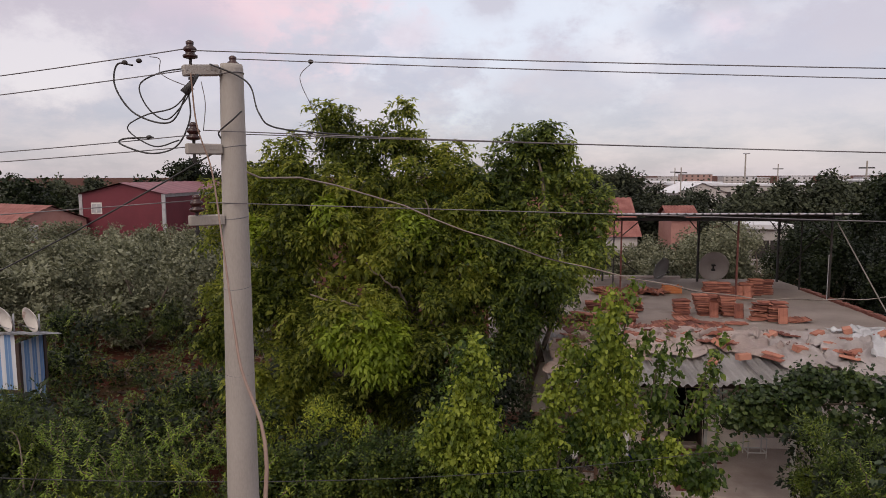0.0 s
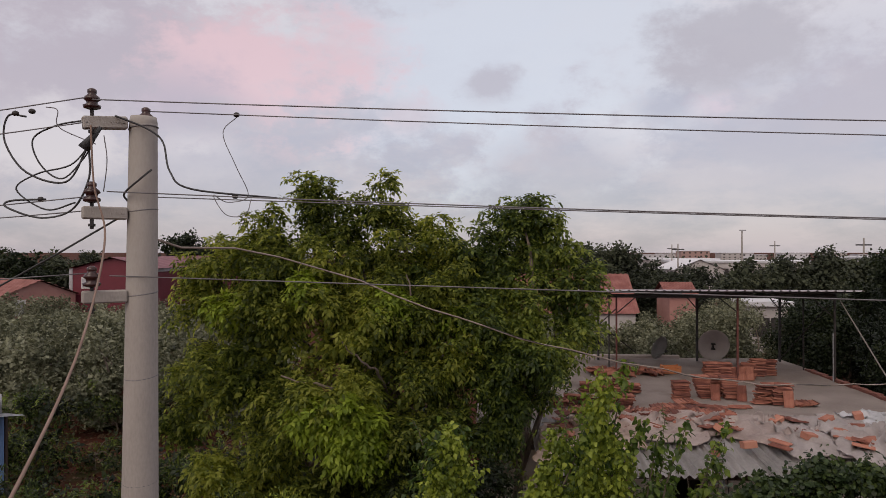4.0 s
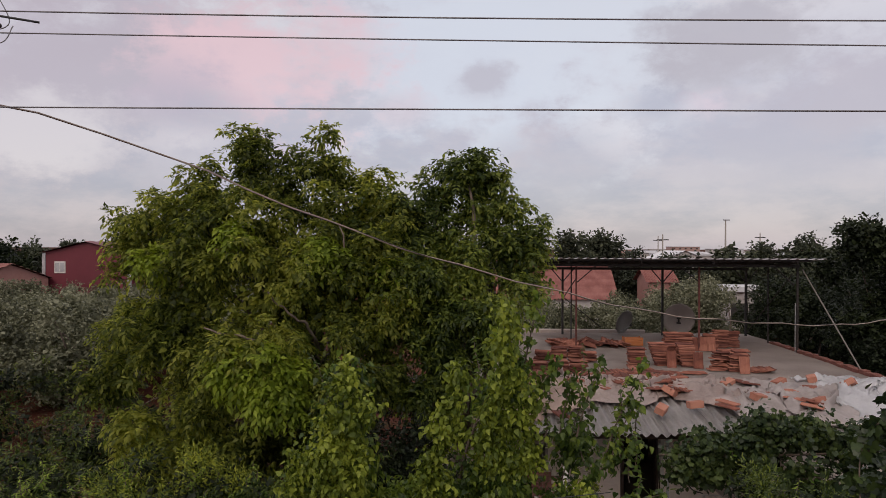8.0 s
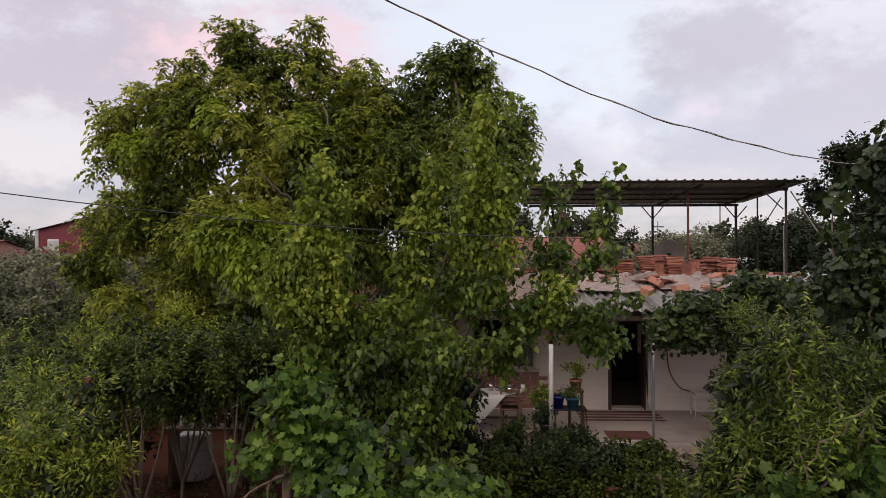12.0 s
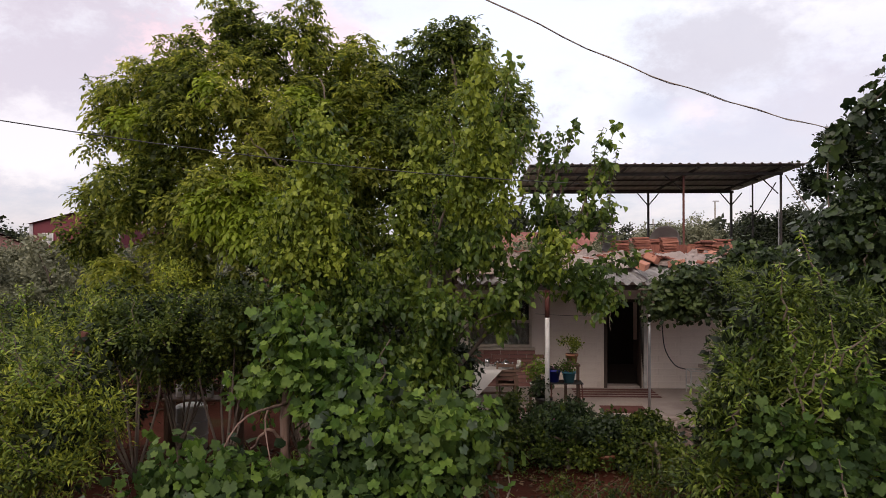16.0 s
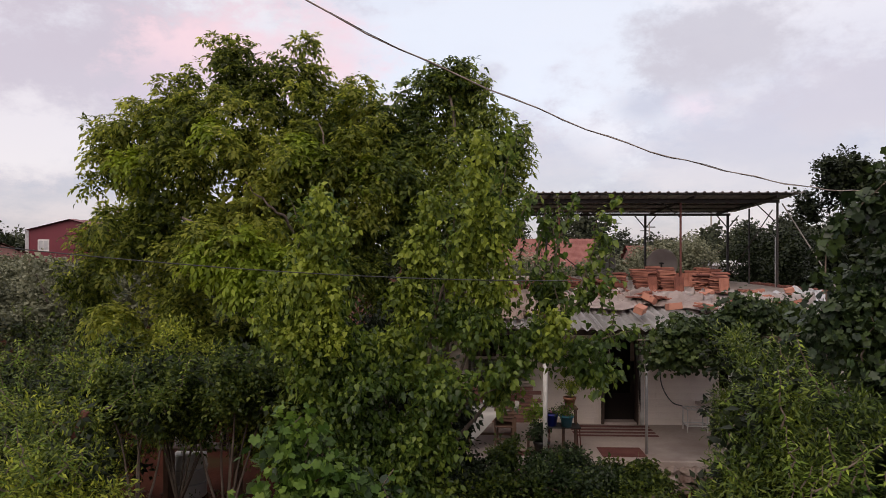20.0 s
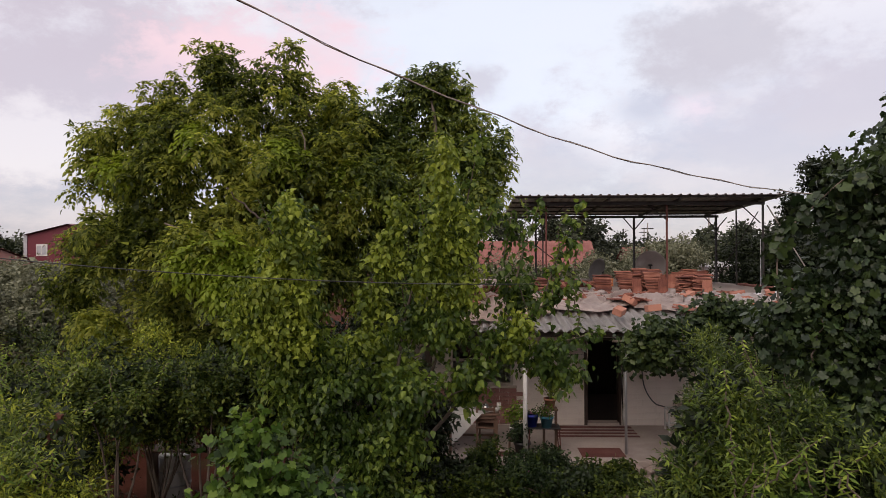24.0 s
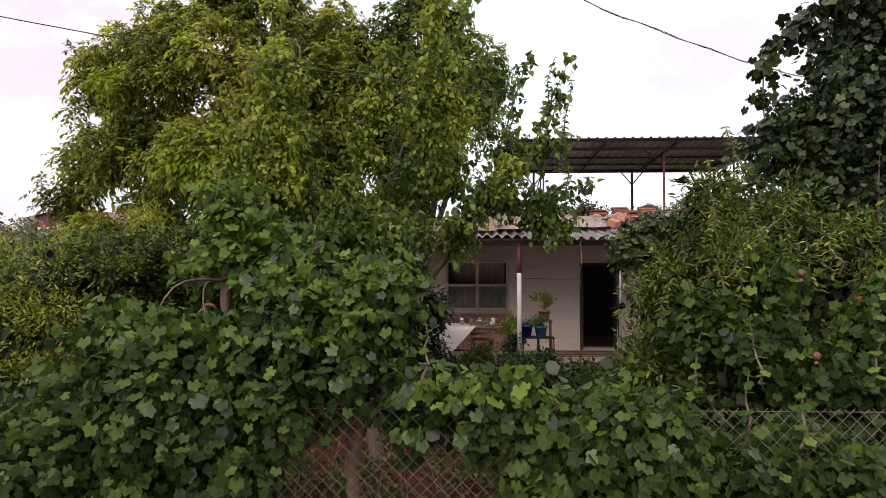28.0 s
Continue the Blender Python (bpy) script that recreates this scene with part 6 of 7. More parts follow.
def insulator(x, y, z, parent):
    bm = bmesh.new()
    prof = [(0.0, 0.012), (0.01, 0.045), (0.025, 0.05), (0.035, 0.03), (0.05, 0.032), (0.06, 0.047), (0.075, 0.04), (0.09, 0.022), (0.10, 0.026), (0.115, 0.026), (0.125, 0.012)]
    tube(bm, [(x, y, z + a) for a, _ in prof], [r for _, r in prof], 16)
    ins = part("insulator", bm, PORCELAIN, parent, "ribbed dark brown porcelain insulator", smooth=True)
    bm = bmesh.new()
    tube(bm, [(x, y, z - 0.15), (x, y, z + 0.01)], 0.011, 8)
    tube(bm, [(x, y, z - 0.135), (x, y, z - 0.12)], 0.02, 8)
    part("pin", bm, DARK_STEEL, ins)


for z, tilt in ((8.14, -5), (7.60, 0), (7.11, 0)):
    bm = bmesh.new()
    box(bm, -0.24, 0.0, -0.032, 0.032, -0.037, 0.037, 0.008)
    for k in range(3):
        tube(bm, [(-0.03 - 0.028 * k, -0.036, 0.002), (-0.03 - 0.028 * k, -0.030, 0.002)], 0.007, 8)
    bmesh.ops.transform(bm, matrix=pose(-1.47, 5.06, z, 0, tilt, 38), verts=bm.verts)
    arm = part("bracket", bm, POLE_CONCRETE, pole, "short pale bracket arm with bolt holes")
    insulator(-1.61, 4.93, z + 0.055, pole)
insulator(PX, PY + 0.03, PTOP - 0.06, pole)


def wire(name, label, pts, r, mat, sides=6, group="overhead wires"):
    bm = bmesh.new()
    tube(bm, pts, r, sides)
    return tagged(part(name, bm, mat, smooth=True), label, "wire", group)


WL = "long grey overhead power wire"
for a, b, d in (((-1.57, 4.86, 8.24), (30, 5.21, 8.83), 0.51), ((-1.42, 5.2, 8.24), (30, 6.37, 8.77), 0.49), ((-1.57, 5.02, 7.73), (30, 3.66, 8.18), 0.51), ((-1.57, 5.4, 7.73), (30, 4.31, 7.18), 0.18), ((-1.57, 5.05, 7.23), (30, 2.85, 6.64), 0.06),
                ((-1.62, 4.86, 8.25), (-20, 5.47, 8.26), 0.58), ((-1.62, 4.9, 8.12), (-20, 6.5, 8.2), 0.5), ((-1.62, 4.9, 7.69), (-20, 7.6, 8.5), 0.55), ((-1.62, 5.0, 7.62), (-20, 6.5, 7.9), 0.4), ((-1.62, 4.96, 7.25), (-20, 1.54, 6.79), 0.22)):
    wire("overhead_wire", WL, sag(a, b, d, 40), 0.0036, WIRE)
CABLE_BROWN = material("dusty_cable", [(0.16, 0.095, 0.07), (0.26, 0.17, 0.13)], 0.6, 6.0, 0.0)
DROP = []
for k in range(41):
    f = k / 40
    DROP.append(Vector((-1.284, 6.504, 7.506)).lerp(Vector((10.121, 13.713, 5.54)), f) - Vector((0, 0, 4 * 0.856 * f * (1 - f) * (1 - 0.206 * (f - 0.5)) + 0.012 * math.sin(1.7 * k) - 0.01 * math.sin(0.6 * k))))
wire("drop_cable", "sagging pale service cable across the garden", [Vector((-1.36, 5.2, 7.45)), Vector((-1.38, 5.6, 7.40)), Vector((-1.2, 6.1, 7.40)), Vector((-1.0, 6.55, 7.33)), *DROP[3:], Vector((11.4, 14.6, 5.75)), Vector((12.8, 15.6, 6.2))], 0.0078, CABLE_PALE)
wire("drop_cable", "thin cable wound beside the service cable", [p + Vector((0.0, 0.012 * math.sin(0.9 * k), 0.012 * math.cos(1.3 * k))) for k, p in enumerate(DROP[3:])], 0.003, CABLE)
wire("slanting_cable", "thick dark cable slanting down from the pole", sag((-1.5, 5.1, 7.6), (-12, 6.33, 4.48), 0.61, 24), 0.006, CABLE)
wire("slanting_cable", "dusty brown cable hanging from the pole towards the road", bent([(-1.6, 4.9, 8.1), (-1.55, 4.85, 7.75), (-1.4, 4.7, 7.45), (-1.0, 3.83, 7.01), (-0.55, 2.78, 6.75), (-0.147, 1.84, 6.66), (0.0, 0.6, 6.3), (0.1, -1.0, 5.6)], 8), 0.0055, CABLE_BROWN)
wire("garden_cable", "thin dark cable strung between the trees", sag((3.0, 8.13, 4.22), (-9.0, 3.66, 6.3), 0.5, 24), 0.0042, CABLE)
LOOP = "loose black jumper cable looping below the bracket"
for pts, r, m in (
    ([(-2.02, 4.95, 8.165), (-2.13, 4.95, 8.17), (-2.15, 4.95, 8.02), (-2.02, 4.95, 7.84), (-1.78, 4.95, 7.78), (-1.66, 4.95, 7.96), (-1.59, 4.95, 8.09)], 0.006, CABLE),
    ([(-1.9, 4.95, 7.68), (-2.1, 4.93, 7.67), (-2.1, 4.9, 7.63), (-1.91, 4.92, 7.57), (-1.74, 4.95, 7.62), (-1.64, 4.95, 7.8), (-1.64, 4.95, 7.98)], 0.006, CABLE),
    ([(-1.66, 4.95, 8.14), (-1.84, 4.95, 8.11), (-1.98, 4.95, 8.03), (-1.93, 4.95, 7.88), (-1.8, 4.95, 7.8), (-1.67, 4.95, 7.92), (-1.62, 4.95, 8.01)], 0.005, CABLE),
    ([(-1.72, 4.95, 7.66), (-1.9, 4.95, 7.62), (-2.08, 4.95, 7.74), (-1.95, 4.95, 7.83), (-1.75, 4.95, 7.88), (-1.63, 4.95, 8.0)], 0.005, CABLE),
    ([(-1.9, 4.95, 8.22), (-1.83, 4.95, 8.2), (-1.82, 4.95, 8.1), (-1.6, 4.95, 8.0)], 0.003, WIRE),
    ([(-1.5, 4.98, 8.17), (-1.33, 5.03, 8.1), (-1.24, 5.04, 8.02), (-1.17, 4.98, 7.84), (-1.05, 5.0, 7.74), (-0.6, 5.2, 7.7)], 0.006, CABLE),
    ([(-0.87, 5.25, 8.21), (-0.94, 5.2, 8.1), (-0.86, 5.2, 7.9), (-0.8, 5.25, 7.72), (-0.93, 5.25, 7.68), (-1.0, 5.2, 7.72), (-0.92, 5.2, 7.6), (-0.8, 5.2, 7.6), (-0.78, 5.25, 7.7)], 0.0028, WIRE),
    ([(-1.31, 5.04, 7.86), (-1.36, 5.0, 7.8), (-1.47, 5.03, 7.72), (-1.49, 5.1, 7.68)], 0.006, CABLE),
    ([(-1.55, 4.95, 8.05), (-1.52, 4.93, 7.9), (-1.54, 4.93, 7.72)], 0.003, WIRE),
):
    wire("jumper_cable", LOOP, bent(pts, 7), r, m, 6, "jumper cables on the pole")
bm = bmesh.new()
tube(bm, [(-1.57, 4.95, 8.1), (-1.62, 4.94, 8.03), (-1.66, 4.93, 7.97)], [0.012, 0.022, 0.035], 10)
tagged(part("cable_boot", bm, CABLE, smooth=True), "black rubber boot gathering the jumper cables", "cable boot")
for x, y, z in ((-0.87, 5.24, 8.22), (-0.9, 5.3, 7.72), (-2.05, 4.9, 8.175), (-1.95, 4.9, 8.185), (-1.93, 4.95, 7.68)):
    bm = bmesh.new()
    bmesh.ops.create_icosphere(bm, subdivisions=2, radius=0.016)
    bmesh.ops.transform(bm, matrix=Matrix.Translation((x, y, z)) @ Matrix.Diagonal((1.3, 1, 1, 1)), verts=bm.verts)
    tagged(part("wire_clamp", bm, DARK_STEEL, smooth=True), "small dark wire clamp on the line", "clamp", "wire clamps")


# ---- the shed with striped curtains ----
STRIPE = bpy.data.materials.new("striped_awning")
STRIPE.use_nodes = True
nt = STRIPE.node_tree
tc = nt.nodes.new("ShaderNodeTexCoord")
sx = nt.nodes.new("ShaderNodeSeparateXYZ")
nt.links.new(tc.outputs["Object"], sx.inputs[0])
md = nt.nodes.new("ShaderNodeMath")
md.operation = "PINGPONG"
md.inputs[1].default_value = 0.16
ad = nt.nodes.new("ShaderNodeMath")
nt.links.new(sx.outputs[0], ad.inputs[0])
nt.links.new(sx.outputs[1], ad.inputs[1])
nt.links.new(ad.outputs[0], md.inputs[0])
rp = nt.nodes.new("ShaderNodeValToRGB")
rp.color_ramp.interpolation = "CONSTANT"
for e, (p, c) in zip((rp.color_ramp.elements[0], rp.color_ramp.elements[1], rp.color_ramp.elements.new(0.09), rp.color_ramp.elements.new(0.13)), ((0.0, (0.55, 0.56, 0.6)), (0.11, (0.06, 0.13, 0.32)), (0.055, (0.16, 0.28, 0.5)), (0.145, (0.3, 0.42, 0.58)))):
    e.position, e.color = p, (*c, 1)
nt.links.new(md.outputs[0], rp.inputs[0])
nt.links.new(rp.outputs[0], nt.nodes["Principled BSDF"].inputs["Base Color"])
nt.nodes["Principled BSDF"].inputs["Roughness"].default_value = 0.85
shed = empty("shed", -14.5, 19.0, 0)
tagged(shed, "small shed with blue striped curtains and a tin roof", "shed")
part("roof", corrugated("r", -1.8, 4.3, -1.1, 3.14, 0.3, 2.86, 0.2, 0.02), GALV, shed, "pale corrugated tin roof")
for x, y in ((-1.6, -0.9), (2.0, -0.9), (2.0, 0.2), (-1.6, 0.2)):
    part("post", cubes((x - 0.05, x + 0.05, y - 0.05, y + 0.05, -0.1, 2.84)), DARK_WOOD, shed)
for a, b, c in ((-1.55, 1.95, "x"), (-0.85, 0.15, "y")):
    bm = bmesh.new()
    n = 60
    rows = [[bm.verts.new(((a + (b - a) * k / n, -0.92 + 0.05 * math.sin(k * 0.9), z) if c == "x" else (2.0 + 0.03 * math.sin(k * 0.9), a + (b - a) * k / n, z))) for k in range(n + 1)] for z in (0.5, 1.7, (3.08 if c == "x" else 2.85))]
    for p, q in zip(rows, rows[1:]):
        for k in range(n):
            bm.faces.new((p[k], p[k + 1], q[k + 1], q[k]))
    part("curtain", bm, STRIPE, shed, "blue and white striped curtain", smooth=True)
for z in (1.05, 1.5):
    part("rail", cubes((-1.7, 2.1, -1.06, -1.0, z - 0.05, z + 0.05)), DARK_WOOD, shed, "dark wooden rail")
part("plinth", cubes((-1.6, 2.0, -0.95, 0.2, -0.1, 0.45)), BRICK, shed)
dish("satellite_dish", -12.2, 18.4, 3.06, 0.36, -28, 14, 0.42, RUSTY_DISH, "white satellite dish with rust patches on the shed")
dish("satellite_dish", -12.95, 18.4, 3.06, 0.36, -28, 14, 0.42, RUSTY_DISH, "white satellite dish with rust patches on the shed")

# ---- the red barn and far houses ----
BARN = material("red_sheet_cladding", [(0.105, 0.011, 0.021), (0.138, 0.016, 0.029), (0.16, 0.022, 0.035)], 0.6, 0.4, 0.1, fine=3.0)
BARN_ROOF = material("red_sheet_roof", [(0.13, 0.03, 0.04), (0.17, 0.042, 0.055), (0.20, 0.06, 0.072)], 0.55, 0.5, 0.1, fine=3.0)
PALE_WALL = material("pale_house_wall", [(0.36, 0.33, 0.32), (0.45, 0.42, 0.41), (0.52, 0.49, 0.48)], 0.9, 0.5, 0.1, fine=4.0)
PINK_WALL = material("pink_house_wall", [(0.30, 0.14, 0.12), (0.38, 0.19, 0.165), (0.42, 0.23, 0.2)], 0.9, 0.5, 0.1, fine=4.0)
ROOF_TILES = material("far_roof_tiles", [(0.13, 0.045, 0.038), (0.20, 0.07, 0.06), (0.27, 0.11, 0.095)], 0.9, 1.2, 0.2, fine=9.0, island=0.3)


def gabled(name, label, x, y, rz, w, d, eave, ridge, wall, roof, windows=(), trim=False, group="", tiled=False, over=0.3):
    """A house with a gable end of width w that faces the path, d long."""
    h = empty(name, x, y, 0, rz)
    tagged(h, label, "barn" if name == "barn" else "house", group)
    bm = bmesh.new()
    a = [(-w / 2, 0), (w / 2, 0)]
    f = [bm.verts.new(p) for p in ((-w / 2, 0, -0.2), (w / 2, 0, -0.2), (w / 2, 0, eave), (0, 0, ridge), (-w / 2, 0, eave))]
    g = [bm.verts.new((v.co.x, d, v.co.z)) for v in f]
    bm.faces.new(f)
    bm.faces.new(g[::-1])
    for k in (0, 1, 4):
        bm.faces.new((f[(k + 1) % 5], f[k], g[k], g[(k + 1) % 5]))
    part("wall", bm, wall, h)
    for s in (-1, 1):
        bm = bmesh.new()
        run = math.hypot(w / 2 + over, (ridge - eave) * (1 + 2 * over / w))
        n, m = (22, 12) if tiled else (14, 2)
        rows = []
        for j in range(m + 1):
            q = j / m
            row = []
            for k in range(n * 2 + 1):
                lift = 0.05 * (k % 2) + (0.05 * ((j * 1.0) % 2) if tiled else 0)
                row.append(bm.verts.new((s * (w / 2 + over) * (1 - q), -over + (d + 2 * over) * k / (2 * n), ridge + 0.06 + lift - (ridge - eave) * (1 + 2 * over / w) * (1 - q))))
            rows.append(row)
        for p, r in zip(rows, rows[1:]):
            for k in range(2 * n):
                bm.faces.new((p[k], p[k + 1], r[k + 1], r[k]) if s < 0 else (p[k + 1], p[k], r[k], r[k + 1]))
        part("roof", bm, roof, h)
    for wx, wz, ww, wh in windows:
        win = part("window", cubes((wx - ww / 2, wx + ww / 2, -0.05, 0.03, wz, wz + wh), bevel=0.02), WHITE_PAINT, h, "white framed window")
        for s in (-1, 1):
            part("pane", cubes((wx + s * ww * 0.22 - ww * 0.18, wx + s * ww * 0.22 + ww * 0.18, -0.07, -0.05, wz + 0.12, wz + wh - 0.12)), GALV, win)
    if trim:
        for px in (-w / 2, w / 2):
            part("trim", cubes((px - 0.14, px + 0.14, -0.06, 0.1, -0.2, eave)), GALV, h, "pale corner trim")
        part("trim", cubes((w / 2, w / 2 + 0.1, 0.1, d, eave - 0.28, eave - 0.02)), GALV, h, "pale gutter")
    return h


gabled("barn", "long red sheet-metal barn behind the olive grove", -29.4, 55.0, 2, 6.9, 24, 6.0, 6.85, BARN, BARN_ROOF, ((-2.15, 4.35, 0.9, 0.95),), True)
gabled("house", "low pink house with a red tiled roof", -33.6, 52, 60, 5.6, 12, 4.0, 5.1, PINK_WALL, ROOF_TILES, ((-1.5, 2.5, 1, 1.2),), tiled=True)
gabled("house", "pale house with a red tiled roof behind the olives", 12.7, 60, 90, 8.4, 9.0, 2.6, 5.4, PALE_WALL, ROOF_TILES, ((1.0, 1.6, 1.0, 1.2),), tiled=True)
gabled("house", "low shed with a red tiled roof among trees", 17.4, 58, 90, 4, 2.0, 3.9, 4.8, PINK_WALL, ROOF_TILES, (), tiled=True)
WHITE_ROOF = material("pale_greenhouse_sheet", [(0.5, 0.5, 0.53), (0.6, 0.6, 0.63), (0.66, 0.66, 0.69)], 0.6, 0.1, 0.0, fine=1.0)


def block(name, label, x, y, w, d, h, wall, roof, floors=1, group="far town"):
    b = empty(name, x, y, 0)
    tagged(b, label, "building", group)
    part("wall", cubes((-w / 2, w / 2, 0, d, -0.5, h)), wall, b)
    part("roof", cubes((-w / 2 - 0.3, w / 2 + 0.3, -0.3, d + 0.3, h, h + 0.35)), roof, b)
    n = max(2, int(w / 3.5))
    for f in range(floors):
        for k in range(n):
            px = -w / 2 + w * (k + 0.5) / n
            part("window", cubes((px - 0.6, px + 0.6, -0.06, 0.02, h * (f + 0.35) / floors, h * (f + 0.75) / floors)), DARK_STEEL, b)
    return b


block("warehouse", "long white warehouse with a pale roof", 60, 150, 34, 18, 5.0, PALE_WALL, WHITE_ROOF)
block("warehouse", "long white warehouse with a pale roof", 88, 130, 30, 20, 6.0, PALE_WALL, WHITE_ROOF)
block("warehouse", "white flat-roofed building in the distance", 48, 165, 16, 12, 5.4, PALE_WALL, WHITE_ROOF)
block("warehouse", "white flat-roofed building in the distance", 116, 160, 26, 14, 8.4, PALE_WALL, WHITE_ROOF, 2)
block("warehouse", "white flat-roofed building in the distance", 21.5, 52, 2.6, 3, 3.4, PALE_WALL, WHITE_ROOF)
block("warehouse", "long pale shed on the horizon", -70, 118, 60, 10, 3.6, PALE_WALL, WHITE_ROOF)
ORANGE_WALL = material("terracotta_block_wall", [(0.34, 0.22, 0.2), (0.42, 0.28, 0.25)], 0.9, 0.1, 0.0, fine=1.0)
block("apartment_building", "far terracotta apartment block of several storeys", 153, 500, 20, 14, 7.6, ORANGE_WALL, WHITE_ROOF, 3)
block("apartment_building", "far pale apartment block of several storeys", 186, 520, 16, 14, 6.0, PALE_WALL, WHITE_ROOF, 3)
gabled("house", "wide pale house with a low white roof among greenhouses", 33.9, 108, 0, 7.5, 12, 4.6, 6.1, PALE_WALL, WHITE_ROOF, ((-1.6, 2.2, 2.2, 1.5), (1.6, 2.2, 2.2, 1.5)))
trng = np.random.default_rng(31)
for k in range(34):
    x, y = -120 + 17 * k + 8 * trng.normal(), 420 + 260 * trng.random()
    h = 2.6 + 3.6 * trng.random()
    block("apartment_building", "far pale town building near the horizon", x * y / 480, y, 10 + 16 * trng.random(), 12, h, (PALE_WALL, ORANGE_WALL, WHITE_ROOF)[k % 3], WHITE_ROOF, 2)


def far_pole(x, y, h, cross):
    p = empty("far_pole", x, y, 0)
    tagged(p, "distant concrete power pole" if cross else "tall slim lighting mast", "utility pole", "far poles")
    bm = bmesh.new()
    tube(bm, [(0, 0, -0.2), (0, 0, h)], [0.16, 0.08], 8)
    part("shaft", bm, POLE_CONCRETE, p)
    if cross:
        part("crossarm", cubes((-0.8, 0.8, -0.06, 0.06, h - 0.8, h - 0.66)), DARK_STEEL, p)
    else:
        part("lamp_head", cubes((-0.25, 0.45, -0.12, 0.12, h, h + 0.12)), GALV, p)


far_pole(31, 83, 9.8, False)
for x, y, h in ((40.5, 75, 8.8), (20, 105, 8.2), (27, 95, 8.4), (33, 120, 8.6), (46, 110, 9.0)):
    far_pole(x, y, h, True)


# ---- things on the porch ----
CLOTH = material("white_oilcloth", [(0.5, 0.47, 0.45), (0.62, 0.59, 0.57), (0.7, 0.67, 0.65)], 0.6, 3.0, 0.2, fine=30)
WOOD = material("brown_wood", [(0.09, 0.05, 0.035), (0.15, 0.085, 0.06), (0.2, 0.12, 0.085)], 0.6, 5.0, 0.3, fine=40, stretch=(1, 1, 0.3))
TERRACOTTA = material("terracotta", [(0.33, 0.14, 0.09), (0.42, 0.19, 0.125)], 0.85, 6.0, 0.2)
BLUE = material("blue_plastic", [(0.015, 0.025, 0.26), (0.025, 0.04, 0.36)], 0.35, 4.0, 0.0)
TEAL = material("turquoise_plastic", [(0.03, 0.16, 0.22), (0.05, 0.22, 0.3)], 0.4, 4.0, 0.0)
STEEL = material("polished_steel", [(0.45, 0.44, 0.44), (0.55, 0.54, 0.54)], 0.22, 4.0, 0.0, metal=0.9)
BLACK_PLASTIC = material("black_plastic", [(0.012, 0.012, 0.013), (0.025, 0.025, 0.027)], 0.5, 4.0, 0.0)
WHITE_POT = material("white_plastic", [(0.5, 0.48, 0.47), (0.6, 0.58, 0.57)], 0.5, 4.0, 0.0)

table = empty("garden_table", 2.4, 15.75, 0.5)
tagged(table, "wooden porch table with a bare dark top", "table")
part("tabletop", cubes((-0.75, 0.6, -0.4, 0.4, 0.71, 0.745), bevel=0.006), WOOD, table)
for x in (-0.68, 0.53):
    for y in (-0.33, 0.33):
        part("leg", cubes((x - 0.03, x + 0.03, y - 0.03, y + 0.03, 0.0, 0.64), bevel=0.004), WOOD, table)
for y in (-0.36, 0.36):
    part("apron", cubes((-0.66, 0.51, y - 0.012, y + 0.012, 0.64, 0.708)), WOOD, table)
part("crossbar", cubes((-0.66, 0.51, -0.02, 0.02, 0.2, 0.24)), WOOD, table)
bm = bmesh.new()
n = 30
rows = []
for j in range(n + 1):
    row = []
    for k in range(n + 1):
        u, v = 1.3 * (k / n - 0.5), 1.3 * (j / n - 0.5)
        x, y = -0.42 + 0.72 * (u + v), -0.12 + 0.72 * (v - u)
        over = max(0, -0.4 - y) + max(0, -0.75 - x)
        z = 0.752 - over + 0.012 * math.sin(9 * x) * (over > 0)
        row.append(bm.verts.new((max(x, -0.78 - 0.1 * over), min(0.4, max(y, -0.43 - 0.1 * over)), z)))
    rows.append(row)
for a, b in zip(rows, rows[1:]):
    for k in range(n):
        bm.faces.new((a[k], a[k + 1], b[k + 1], b[k]))
cloth = part("tablecloth", bm, CLOTH, smooth=True)
cloth.matrix_basis = pose(2.4, 15.75, 0.5)
tagged(cloth, "white tablecloth hanging over the table edge", "tablecloth")


def turned(name, prof, mat, parent=None, sides=20, label=""):
    """A round vessel from (height, radius) pairs."""
    bm = bmesh.new()
    tube(bm, [(0, 0, z) for z, _ in prof], [r for _, r in prof], sides)
    return part(name, bm, mat, parent, label, smooth=True)


def teapot(x, y, z, s=1.0):
    t = empty("teapot", x, y, z)
    tagged(t, "steel teapot standing on the porch table", "teapot")
    turned("body", [(0, 0.06 * s), (0.02 * s, 0.075 * s), (0.08 * s, 0.08 * s), (0.13 * s, 0.055 * s)], STEEL, t)
    turned("lid", [(0.131 * s, 0.05 * s), (0.15 * s, 0.03 * s), (0.17 * s, 0.012 * s)], STEEL, t)
    bm = bmesh.new()
    tube(bm, [(0.07 * s, 0, 0.05 * s), (0.11 * s, 0, 0.08 * s), (0.13 * s, 0, 0.12 * s)], [0.014 * s, 0.011 * s, 0.008 * s], 8)
    part("spout", bm, STEEL, t)
    bm = bmesh.new()
    tube(bm, bent([(-0.07 * s, 0, 0.11 * s), (-0.13 * s, 0, 0.1 * s), (-0.12 * s, 0, 0.04 * s), (-0.07 * s, 0, 0.03 * s)], 4), 0.008 * s, 6)
    part("handle", bm, BLACK_PLASTIC, t)


